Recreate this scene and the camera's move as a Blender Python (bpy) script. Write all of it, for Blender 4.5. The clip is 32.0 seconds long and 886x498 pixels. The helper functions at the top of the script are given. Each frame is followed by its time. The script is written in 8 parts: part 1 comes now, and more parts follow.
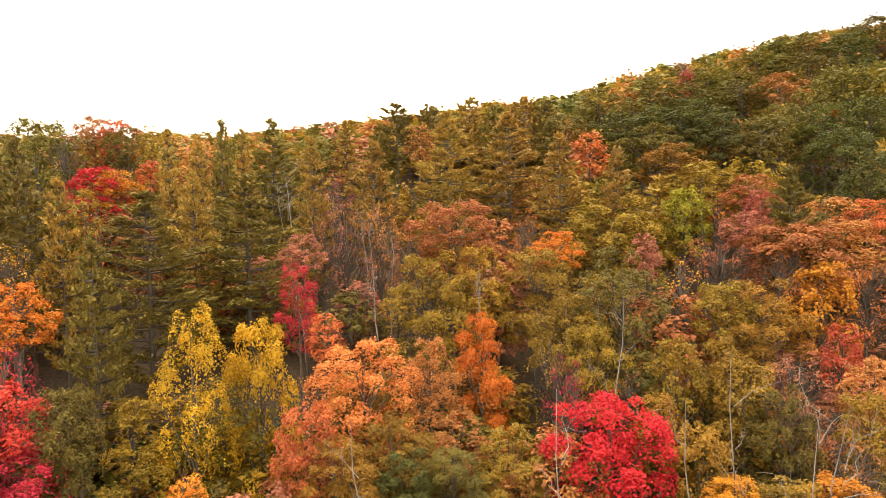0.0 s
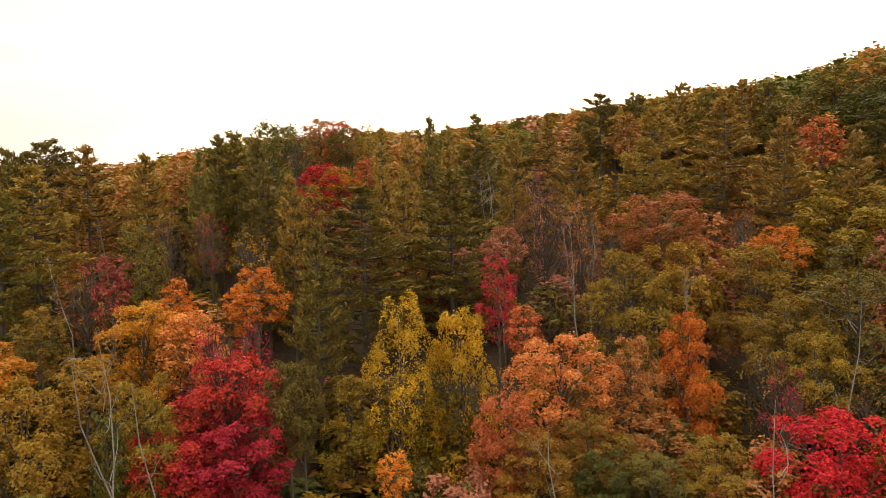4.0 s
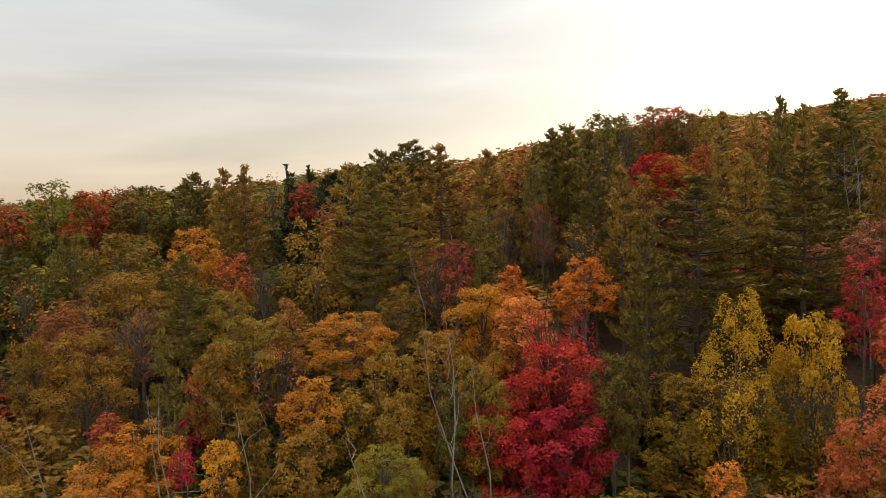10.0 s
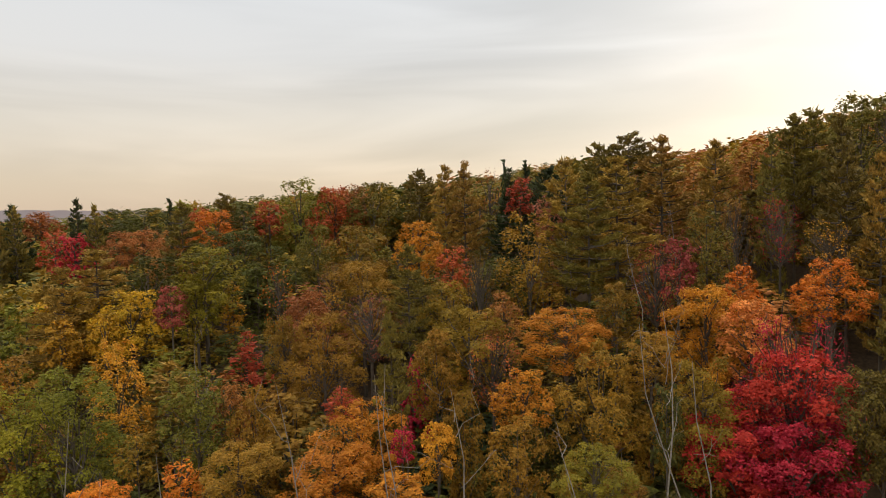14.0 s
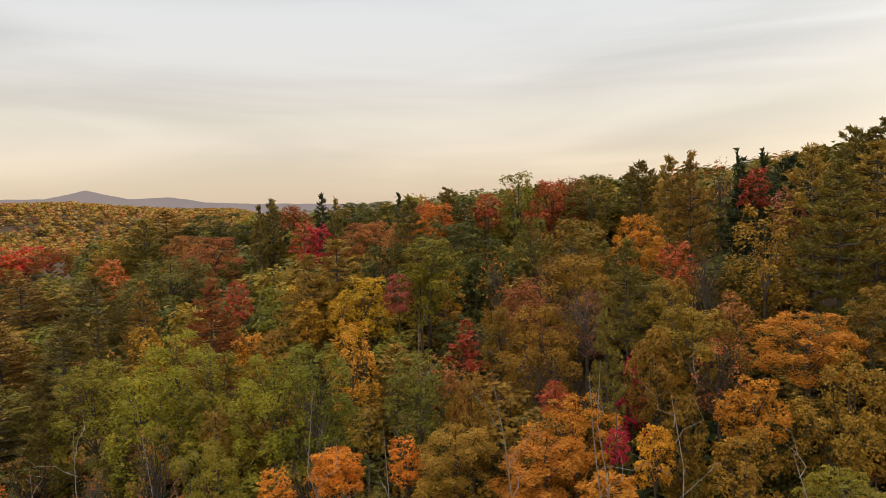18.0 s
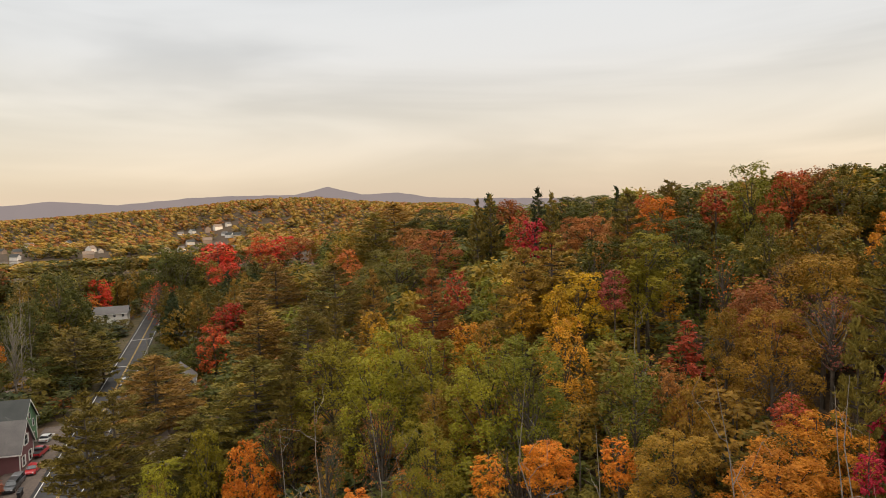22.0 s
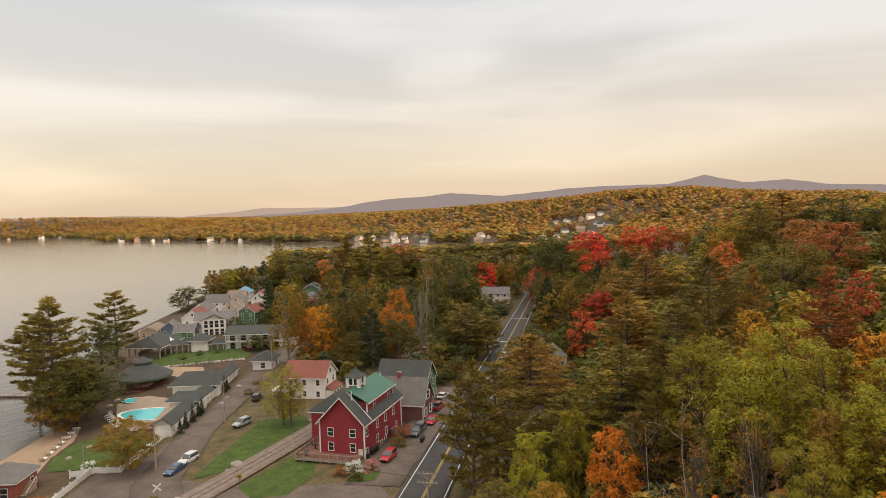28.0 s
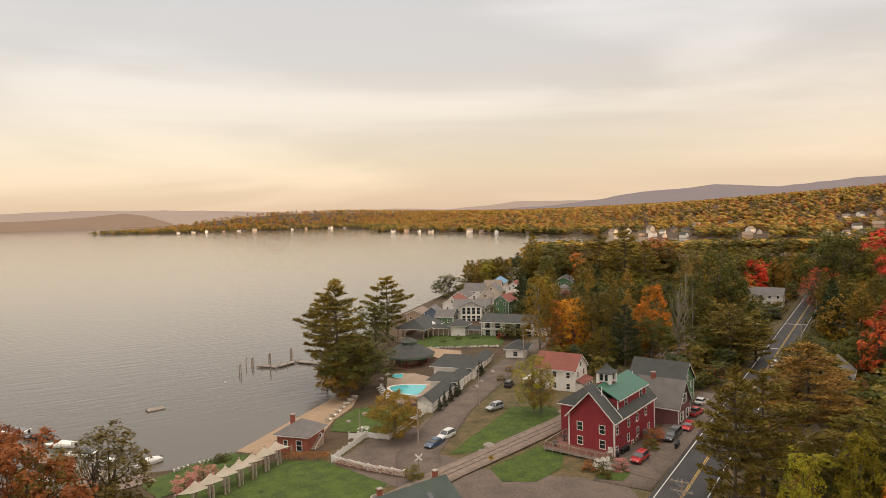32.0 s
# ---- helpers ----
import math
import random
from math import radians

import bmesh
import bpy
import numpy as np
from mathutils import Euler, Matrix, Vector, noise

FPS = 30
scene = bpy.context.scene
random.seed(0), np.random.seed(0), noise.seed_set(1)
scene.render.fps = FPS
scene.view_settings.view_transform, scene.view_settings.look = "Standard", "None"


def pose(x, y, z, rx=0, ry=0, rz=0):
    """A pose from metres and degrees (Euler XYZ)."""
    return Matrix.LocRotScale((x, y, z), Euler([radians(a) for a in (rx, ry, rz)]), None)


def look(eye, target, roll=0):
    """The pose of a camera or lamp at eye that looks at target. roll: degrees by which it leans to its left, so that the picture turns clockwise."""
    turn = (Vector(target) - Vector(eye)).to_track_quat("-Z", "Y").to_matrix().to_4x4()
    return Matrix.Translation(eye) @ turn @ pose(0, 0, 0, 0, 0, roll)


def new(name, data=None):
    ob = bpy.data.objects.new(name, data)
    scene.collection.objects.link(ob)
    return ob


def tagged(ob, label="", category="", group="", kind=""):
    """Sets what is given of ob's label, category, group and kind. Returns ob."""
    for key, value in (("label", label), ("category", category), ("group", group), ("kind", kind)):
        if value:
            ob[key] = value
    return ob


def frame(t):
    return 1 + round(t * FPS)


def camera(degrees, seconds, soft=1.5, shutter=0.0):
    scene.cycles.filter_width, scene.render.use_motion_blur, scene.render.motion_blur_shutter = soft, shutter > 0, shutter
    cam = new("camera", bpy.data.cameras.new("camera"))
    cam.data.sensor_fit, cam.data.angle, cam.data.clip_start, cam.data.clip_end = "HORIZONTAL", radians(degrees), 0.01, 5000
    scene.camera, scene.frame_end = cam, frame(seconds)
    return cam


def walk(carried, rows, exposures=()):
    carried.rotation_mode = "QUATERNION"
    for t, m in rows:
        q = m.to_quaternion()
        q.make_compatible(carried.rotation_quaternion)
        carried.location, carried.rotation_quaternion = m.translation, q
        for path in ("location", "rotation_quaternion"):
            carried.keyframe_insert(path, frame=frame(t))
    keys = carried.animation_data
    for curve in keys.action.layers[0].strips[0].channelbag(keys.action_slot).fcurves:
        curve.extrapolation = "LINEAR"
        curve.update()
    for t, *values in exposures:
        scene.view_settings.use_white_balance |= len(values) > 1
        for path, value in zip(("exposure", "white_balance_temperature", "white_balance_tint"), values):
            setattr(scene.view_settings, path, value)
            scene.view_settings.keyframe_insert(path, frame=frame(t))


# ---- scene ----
EYE = 50.0
cam = camera(67.0, 32.0, soft=0.85)
# seconds, yaw, pitch, roll of a drone that hovers and turns to its left
TURNS = [
    (0, 0.00, -3.36, 1.64), (1, 4.14, -3.38, 1.64), (2, 8.31, -3.43, 1.60), (3, 12.54, -3.43, 1.63), (3.5, 14.75, -3.44, 1.64),
    (5.5, 24.07, -3.44, 1.62), (6, 26.38, -3.41, 1.63), (7, 30.97, -3.41, 1.70), (8, 35.65, -3.45, 1.70), (9, 40.22, -3.46, 1.66),
    (10, 44.69, -3.42, 1.70), (11, 49.20, -3.36, 1.72), (12, 53.78, -3.33, 1.70), (13, 58.39, -3.32, 1.65), (14, 62.95, -3.35, 1.61),
    (14.5, 65.24, -3.36, 1.61), (16.5, 74.41, -3.42, 1.56), (17, 76.74, -3.43, 1.58), (18, 81.36, -3.42, 1.60), (19, 85.98, -3.43, 1.61),
    (20, 90.53, -3.43, 1.60), (21, 95.15, -3.41, 1.60), (22, 99.64, -3.41, 1.60), (23, 104.37, -3.41, 1.62), (24, 109.44, -3.41, 1.63),
    (25, 114.76, -3.39, 1.60), (25.5, 117.43, -3.40, 1.60), (27.5, 128.03, -3.40, 1.63), (28, 130.66, -3.40, 1.65), (29, 136.02, -3.38, 1.67),
    (30, 141.43, -3.37, 1.66), (31, 146.77, -3.38, 1.68), (32, 152.11, -3.38, 1.72),
]
EXPOSURES = [(0, 1.42, 6850, 12), (1, 1.2, 6800, 12), (2, 0.9, 6750, 12), (3.5, 0.5, 6850, 12), (5.5, 0.1, 6650, 11), (7, -0.08, 6550, 11), (9, -0.12, 6480, 11), (13, -0.08, 6450, 11),
             (19, -0.03, 6480, 11), (23, 0.0, 6520, 11), (28, 0.03, 6700, 13), (32, -0.02, 6900, 15)]
walk(cam, [(t, pose(0, 0, EYE, 0, 0, yaw) @ pose(0, 0, 0, 90 + pitch) @ pose(0, 0, 0, 0, 0, -roll)) for t, yaw, pitch, roll in TURNS], EXPOSURES)


def polar(az, d):
    """A spot on the map by its bearing (degrees to the left of north) and distance."""
    return (-d * math.sin(radians(az)), d * math.cos(radians(az)))


# ---- sky and sun: a low sun behind the hill, a thin bright overcast ----
SUN_AZ, SUN_EL = 2.0, 7.0
sun_way = Vector((*polar(SUN_AZ, math.cos(radians(SUN_EL))), math.sin(radians(SUN_EL))))
sun = new("sun", bpy.data.lights.new("sun", "SUN"))
sun.data.energy, sun.data.angle, sun.data.color = 2.6, radians(0.6), (1.0, 0.66, 0.36)
sun.matrix_world = look((0, 400, 300), Vector((0, 400, 300)) - sun_way)

world = bpy.data.worlds.new("evening_sky")
scene.world = world
world.use_nodes = True
wn, wl = world.node_tree.nodes, world.node_tree.links
wn.clear()


def wmath(op, a, b=None):
    n = wn.new("ShaderNodeMath")
    n.operation = op
    n.use_clamp = False
    for i, v in enumerate((a, b)):
        if v is None:
            continue
        if isinstance(v, (int, float)):
            n.inputs[i].default_value = v
        else:
            wl.new(v, n.inputs[i])
    return n.outputs[0]


tc = wn.new("ShaderNodeTexCoord")
sep = wn.new("ShaderNodeSeparateXYZ")
wl.new(tc.outputs["Generated"], sep.inputs[0])
up = sep.outputs["Z"]
ramp = wn.new("ShaderNodeValToRGB")
wl.new(up, ramp.inputs[0])
stops = ramp.color_ramp.elements
stops[0].position, stops[0].color = 0.0, (0.76, 0.59, 0.44, 1)
stops[1].position, stops[1].color = 1.0, (2.3, 2.16, 1.95, 1)
for p, c in ((0.05, (0.78, 0.64, 0.49, 1)), (0.13, (0.745, 0.67, 0.57, 1)), (0.22, (0.70, 0.68, 0.65, 1)), (0.33, (0.68, 0.69, 0.69, 1)), (0.6, (1.33, 1.29, 1.2, 1))):
    e = stops.new(p)
    e.color = c
# streaks of thin cloud, drawn out along the horizon
turn = wn.new("ShaderNodeMapping")
turn.inputs["Rotation"].default_value = (radians(3), radians(-4), radians(20))
turn.inputs["Scale"].default_value = (1.3, 1.3, 8.5)
wl.new(tc.outputs["Generated"], turn.inputs[0])
cloud = wn.new("ShaderNodeTexNoise")
cloud.inputs["Scale"].default_value, cloud.inputs["Detail"].default_value, cloud.inputs["Roughness"].default_value = 1.25, 4.0, 0.45
cloud.inputs["Distortion"].default_value = 0.6
wl.new(turn.outputs[0], cloud.inputs[0])
patch = wn.new("ShaderNodeMapRange")
patch.interpolation_type = "SMOOTHSTEP"
for k, v in (("From Min", 0.36), ("From Max", 0.68), ("To Min", 0.92), ("To Max", 1.16)):
    patch.inputs[k].default_value = v
wl.new(cloud.outputs["Fac"], patch.inputs["Value"])
# the glow round the sun
dot = wn.new("ShaderNodeVectorMath")
dot.operation = "DOT_PRODUCT"
wl.new(tc.outputs["Generated"], dot.inputs[0])
dot.inputs[1].default_value = sun_way
glow = wmath("MULTIPLY", wmath("POWER", wmath("MAXIMUM", dot.outputs["Value"], 0.0), 6.0), 1.15)
veil = wn.new("ShaderNodeMix")
veil.data_type, veil.blend_type = "RGBA", "MULTIPLY"
veil.inputs["Factor"].default_value = 1.0
wl.new(ramp.outputs[0], veil.inputs[6])
wl.new(patch.outputs[0], veil.inputs[7])
lit = wn.new("ShaderNodeMix")
lit.data_type, lit.blend_type, lit.clamp_factor = "RGBA", "ADD", False
wl.new(glow, lit.inputs["Factor"])
wl.new(veil.outputs[2], lit.inputs[6])
lit.inputs[7].default_value = (1.0, 0.86, 0.66, 1)
air = wn.new("ShaderNodeTexSky")
air.sky_type, air.sun_disc = "NISHITA", False
air.sun_elevation, air.sun_rotation = radians(SUN_EL), radians(-SUN_AZ)
bg_air, bg_veil, both, sky_out = wn.new("ShaderNodeBackground"), wn.new("ShaderNodeBackground"), wn.new("ShaderNodeAddShader"), wn.new("ShaderNodeOutputWorld")
wl.new(air.outputs[0], bg_air.inputs[0])
bg_air.inputs[1].default_value = 0.03
wl.new(lit.outputs[2], bg_veil.inputs[0])
bg_veil.inputs[1].default_value = 0.95
wl.new(bg_air.outputs[0], both.inputs[0])
wl.new(bg_veil.outputs[0], both.inputs[1])
wl.new(both.outputs[0], sky_out.inputs[0])


# ---- materials ----
def material(name, colour, rough=0.8, second=None, scale=3.0, fine=40.0, bump=0.2, metal=0.0, per_object=0.0, coat=0.0, spec=0.4):
    """A surface with broad stains, fine grain and relief; per_object: how far one thing's tone differs from the next."""
    m = bpy.data.materials.new(name)
    m.use_nodes = True
    n, l = m.node_tree.nodes, m.node_tree.links
    b = n["Principled BSDF"]
    b.inputs["Roughness"].default_value, b.inputs["Metallic"].default_value = rough, metal
    b.inputs["Specular IOR Level"].default_value, b.inputs["Coat Weight"].default_value = spec, coat
    co = n.new("ShaderNodeTexCoord")
    big, small = n.new("ShaderNodeTexNoise"), n.new("ShaderNodeTexNoise")
    big.inputs["Scale"].default_value, small.inputs["Scale"].default_value = scale, fine
    big.inputs["Detail"].default_value, small.inputs["Detail"].default_value = 4, 3
    for t in (big, small):
        l.new(co.outputs["Object"], t.inputs[0])
    add = n.new("ShaderNodeMath")
    add.operation = "ADD"
    l.new(big.outputs["Fac"], add.inputs[0])
    l.new(small.outputs["Fac"], add.inputs[1])
    span = n.new("ShaderNodeMapRange")
    span.inputs["From Min"].default_value, span.inputs["From Max"].default_value = 0.75, 1.25
    l.new(add.outputs[0], span.inputs["Value"])
    mix = n.new("ShaderNodeMix")
    mix.data_type = "RGBA"
    second = second or tuple(c * 0.72 for c in colour)
    mix.inputs[6].default_value, mix.inputs[7].default_value = (*second, 1), (*colour, 1)
    l.new(span.outputs[0], mix.inputs["Factor"])
    out = mix.outputs[2]
    if per_object:
        info, hsv, vary = n.new("ShaderNodeObjectInfo"), n.new("ShaderNodeHueSaturation"), n.new("ShaderNodeMapRange")
        vary.inputs["To Min"].default_value, vary.inputs["To Max"].default_value = 1 - per_object, 1 + per_object
        l.new(info.outputs["Random"], vary.inputs["Value"])
        l.new(vary.outputs[0], hsv.inputs["Value"])
        l.new(out, hsv.inputs["Color"])
        out = hsv.outputs[0]
    l.new(out, b.inputs["Base Color"])
    if bump:
        bp = n.new("ShaderNodeBump")
        bp.inputs["Strength"].default_value, bp.inputs["Distance"].default_value = bump, 0.03
        l.new(small.outputs["Fac"], bp.inputs["Height"])
        l.new(bp.outputs[0], b.inputs["Normal"])
    return m


def leaf_material(name, colour, second, through_light=0.3, leaflet=7.0):
    """Leaves: tones between two colours, in patches and from leaf to leaf, each tree a little apart from the next; some light passes through."""
    m = bpy.data.materials.new(name)
    m.use_nodes = True
    n, l = m.node_tree.nodes, m.node_tree.links
    b, out = n["Principled BSDF"], n["Material Output"]
    b.inputs["Roughness"].default_value, b.inputs["Specular IOR Level"].default_value = 0.65, 0.2
    geo, info, patch = n.new("ShaderNodeNewGeometry"), n.new("ShaderNodeObjectInfo"), n.new("ShaderNodeTexNoise")
    l.new(geo.outputs["Position"], patch.inputs[0])
    patch.inputs["Scale"].default_value, patch.inputs["Detail"].default_value = 0.38, 3
    pr, add, mix = n.new("ShaderNodeMapRange"), n.new("ShaderNodeMath"), n.new("ShaderNodeMix")
    pr.inputs["From Min"].default_value, pr.inputs["From Max"].default_value = 0.33, 0.67
    pr.inputs["To Min"].default_value, pr.inputs["To Max"].default_value = 0.0, 0.6
    l.new(patch.outputs["Fac"], pr.inputs["Value"])
    add.operation = "MULTIPLY_ADD"
    add.inputs[1].default_value = 0.4
    l.new(geo.outputs["Random Per Island"], add.inputs[0])
    l.new(pr.outputs[0], add.inputs[2])
    mix.data_type = "RGBA"
    mix.inputs[6].default_value, mix.inputs[7].default_value = (*colour, 1), (*second, 1)
    l.new(add.outputs[0], mix.inputs["Factor"])
    hsv, vh, vv = n.new("ShaderNodeHueSaturation"), n.new("ShaderNodeMapRange"), n.new("ShaderNodeMapRange")
    vh.inputs["To Min"].default_value, vh.inputs["To Max"].default_value = 0.49, 0.51
    vv.inputs["To Min"].default_value, vv.inputs["To Max"].default_value = 0.84, 1.16
    for v in (vh, vv):
        l.new(info.outputs["Random"], v.inputs["Value"])
    l.new(vh.outputs[0], hsv.inputs["Hue"])
    l.new(vv.outputs[0], hsv.inputs["Value"])
    l.new(mix.outputs[2], hsv.inputs["Color"])
    # the leaflets inside a spray have tones of their own
    cell, tone, sep, vt = n.new("ShaderNodeTexVoronoi"), n.new("ShaderNodeHueSaturation"), n.new("ShaderNodeSeparateColor"), n.new("ShaderNodeMapRange")
    l.new(geo.outputs["Position"], cell.inputs["Vector"])
    cell.inputs["Scale"].default_value = leaflet
    l.new(cell.outputs["Color"], sep.inputs[0])
    l.new(sep.outputs[0], vt.inputs["Value"])
    vt.inputs["To Min"].default_value, vt.inputs["To Max"].default_value = 0.68, 1.32
    l.new(vt.outputs[0], tone.inputs["Value"])
    l.new(hsv.outputs[0], tone.inputs["Color"])
    l.new(tone.outputs[0], b.inputs["Base Color"])
    tr, ms = n.new("ShaderNodeBsdfTranslucent"), n.new("ShaderNodeMixShader")
    l.new(tone.outputs[0], tr.inputs[0])
    ms.inputs[0].default_value = through_light
    l.new(b.outputs[0], ms.inputs[1])
    l.new(tr.outputs[0], ms.inputs[2])
    l.new(ms.outputs[0], out.inputs[0])
    return m


LEAF = {
    "crimson": leaf_material("crimson_leaves", (0.36, 0.015, 0.022), (0.57, 0.04, 0.046)),
    "wine": leaf_material("dull_wine_leaves", (0.26, 0.045, 0.04), (0.40, 0.085, 0.065)),
    "scarlet": leaf_material("scarlet_leaves", (0.52, 0.025, 0.018), (0.74, 0.08, 0.035)),
    "turning": leaf_material("half_turned_maple_leaves", (0.07, 0.07, 0.014), (0.80, 0.07, 0.03)),
    "half_orange": leaf_material("half_turned_orange_leaves", (0.10, 0.10, 0.016), (0.80, 0.20, 0.022)),
    "brick": leaf_material("brick_red_leaves", (0.36, 0.07, 0.025), (0.56, 0.13, 0.04)),
    "salmon": leaf_material("salmon_leaves", (0.46, 0.13, 0.035), (0.68, 0.235, 0.06)),
    "peach": leaf_material("dull_salmon_leaves", (0.32, 0.115, 0.035), (0.50, 0.19, 0.05)),
    "orange": leaf_material("orange_leaves", (0.50, 0.13, 0.014), (0.70, 0.25, 0.025)),
    "amber": leaf_material("amber_leaves", (0.42, 0.17, 0.014), (0.68, 0.30, 0.025)),
    "ochre": leaf_material("ochre_leaves", (0.225, 0.118, 0.016), (0.39, 0.198, 0.022)),
    "yellow": leaf_material("yellow_leaves", (0.33, 0.20, 0.014), (0.66, 0.35, 0.02)),
    "gold": leaf_material("gold_olive_leaves", (0.19, 0.125, 0.016), (0.36, 0.205, 0.02)),
    "lime": leaf_material("lime_green_leaves", (0.18, 0.165, 0.013), (0.38, 0.31, 0.022)),
    "olive": leaf_material("olive_leaves", (0.10, 0.085, 0.017), (0.21, 0.15, 0.022)),
    "green": leaf_material("green_leaves", (0.055, 0.062, 0.014), (0.135, 0.122, 0.02)),
    "rust": leaf_material("rust_leaves", (0.25, 0.092, 0.026), (0.40, 0.15, 0.036)),
    "pink": leaf_material("dull_pink_leaves", (0.30, 0.098, 0.058), (0.44, 0.16, 0.085)),
    "grey": leaf_material("grey_green_leaves", (0.125, 0.122, 0.015), (0.245, 0.215, 0.022)),
    "pine": leaf_material("pine_needles", (0.115, 0.09, 0.018), (0.24, 0.168, 0.028), 0.12),
    "brownpine": leaf_material("browning_pine_needles", (0.22, 0.138, 0.027), (0.42, 0.243, 0.042), 0.12),
    "spruce": leaf_material("dark_spruce_needles", (0.025, 0.037, 0.014), (0.065, 0.074, 0.024), 0.1),
    "hedge": leaf_material("clipped_hedge_leaves", (0.036, 0.072, 0.018), (0.084, 0.12, 0.024), 0.1),
    "white": leaf_material("white_flowers", (0.54, 0.54, 0.456), (0.8, 0.8, 0.72)),
    "blossom": leaf_material("faded_pink_flowers", (0.396, 0.144, 0.12), (0.54, 0.264, 0.204)),
}
BARK = material("grey_brown_bark", (0.15, 0.12, 0.09), 0.95, (0.07, 0.055, 0.04), 1.5, 12, 0.6, per_object=0.25)
PALE_BARK = material("pale_birch_bark", (0.33, 0.285, 0.235), 0.9, (0.17, 0.145, 0.12), 1.2, 9, 0.4, per_object=0.15)
EARTH = material("leaf_litter", (0.10, 0.062, 0.032), 1.0, (0.045, 0.03, 0.016), 0.25, 3.0, 0.8)
GRASS = material("mown_grass", (0.072, 0.108, 0.013), 1.0, (0.03, 0.052, 0.008), 0.45, 2.6, 0.7)
DRY_GRASS = material("worn_dry_grass", (0.15, 0.10, 0.048), 1.0, (0.05, 0.05, 0.016), 0.4, 2.2, 0.6)
SAND = material("beach_sand", (0.36, 0.25, 0.16), 1.0, (0.28, 0.19, 0.12), 0.3, 6.0, 0.5)
ASPHALT = material("worn_asphalt", (0.06, 0.055, 0.053), 0.85, (0.03, 0.029, 0.029), 0.25, 3.0, 0.4)
OLD_ASPHALT = material("pale_old_asphalt", (0.15, 0.112, 0.088), 0.95, (0.085, 0.065, 0.053), 0.3, 3.0, 0.4)
CONCRETE = material("pool_deck_pavers", (0.36, 0.27, 0.20), 0.9, (0.28, 0.21, 0.15), 0.3, 6.0, 0.3)
GRAVEL = material("railway_ballast", (0.25, 0.185, 0.145), 1.0, (0.14, 0.108, 0.086), 0.8, 6.0, 1.0)
MULCH = material("bark_mulch", (0.26, 0.15, 0.08), 1.0, (0.14, 0.08, 0.045), 0.8, 9.0, 0.8)
WHITE_PAINT = material("white_paint", (0.78, 0.76, 0.72), 0.6, (0.66, 0.63, 0.58), 0.8, 20, 0.05)
YELLOW_PAINT = material("yellow_road_paint", (0.52, 0.33, 0.07), 0.8, (0.36, 0.24, 0.08), 1.5, 15, 0.1)
LINE_PAINT = material("white_road_paint", (0.72, 0.70, 0.66), 0.8, (0.45, 0.43, 0.4), 1.5, 15, 0.1)
WOOD_POLE = material("weathered_pole_wood", (0.38, 0.31, 0.25), 0.9, (0.25, 0.2, 0.16), 2, 25, 0.4)
DOCK_WOOD = material("weathered_dock_boards", (0.33, 0.27, 0.22), 0.9, (0.21, 0.165, 0.13), 1, 20, 0.4, per_object=0.15)
STEEL = material("dull_steel", (0.35, 0.33, 0.31), 0.45, None, 2, 30, 0.05, metal=0.8)
STONE = material("grey_boulder", (0.36, 0.31, 0.27), 0.95, (0.22, 0.19, 0.16), 1.2, 8, 0.8, per_object=0.25)
BLACK = material("black_plastic", (0.02, 0.02, 0.022), 0.5, None, 3, 30, 0.05)
GLASS = material("dark_window_glass", (0.035, 0.04, 0.045), 0.08, (0.02, 0.024, 0.028), 0.6, 2, 0.0, spec=0.8)


# ---- land form ----
SHORE = np.array([(700, -60), (250, -120), (60, -152), (17, -147), (3, -146), (-12, -142), (-25, -145), (-38, -157), (-56, -173), (-72, -205), (-98, -252),
                  (-127, -292), (-178, -342), (-248, -414), (-320, -490), (-392, -560), (-430, -548), (-470, -470), (-560, -385), (-665, -330), (-735, -372),
                  (-738, -586), (-720, -720), (-765, -824), (-700, -915), (-690, -1200), (-600, -1540), (-690, -1600), (-700, -2010), (-503, -2090),
                  (-220, -2205), (15, -2470), (-60, -2640), (-900, -3000), (-2500, -3400), (-5600, -3600), (-5600, 5600), (5600, 5600), (5600, 200)], float)
ROAD_P, ROAD_U = np.array((-77.2, -71.8)), np.array((-0.8758, -0.4827))
ROAD_N = np.array((-0.4827, 0.8758))  # towards the hill


def smooth(a, b, v):
    t = np.clip((v - a) / (b - a), 0, 1)
    return t * t * (3 - 2 * t)


def inland(x, y):
    """Metres from the shore, positive on land."""
    p = np.stack([np.asarray(x, float), np.asarray(y, float)], -1)
    best, odd = np.full(p.shape[:-1], 1e9), np.zeros(p.shape[:-1], bool)
    for a, b in zip(SHORE, np.roll(SHORE, -1, 0)):
        e, w = b - a, p - a
        k = np.clip((w @ e) / (e @ e), 0, 1)
        best = np.minimum(best, np.hypot(*np.moveaxis(w - k[..., None] * e, -1, 0)))
        cross = (a[1] > p[..., 1]) != (b[1] > p[..., 1])
        with np.errstate(divide="ignore", invalid="ignore"):
            odd ^= cross & (p[..., 0] < a[0] + (p[..., 1] - a[1]) * e[0] / (e[1] if e[1] else 1e-9))
    return np.where(odd, best, -best)


# the hill's rim: bearing, rise above the eye in degrees, distance
RIM_AZ = [-60, -33, -27, -19, -10, 0, 17, 33, 42, 50, 60, 75, 92, 104, 111, 125]
RIM_EL = [8.0, 12.4, 12.4, 11.3, 9.4, 8.7, 7.0, 6.5, 4.3, 4.4, 3.1, 2.1, 0.7, -0.3, -1.4, -4.0]
RIM_D = [330, 330, 320, 300, 280, 265, 245, 230, 235, 230, 230, 235, 255, 290, 310, 320]


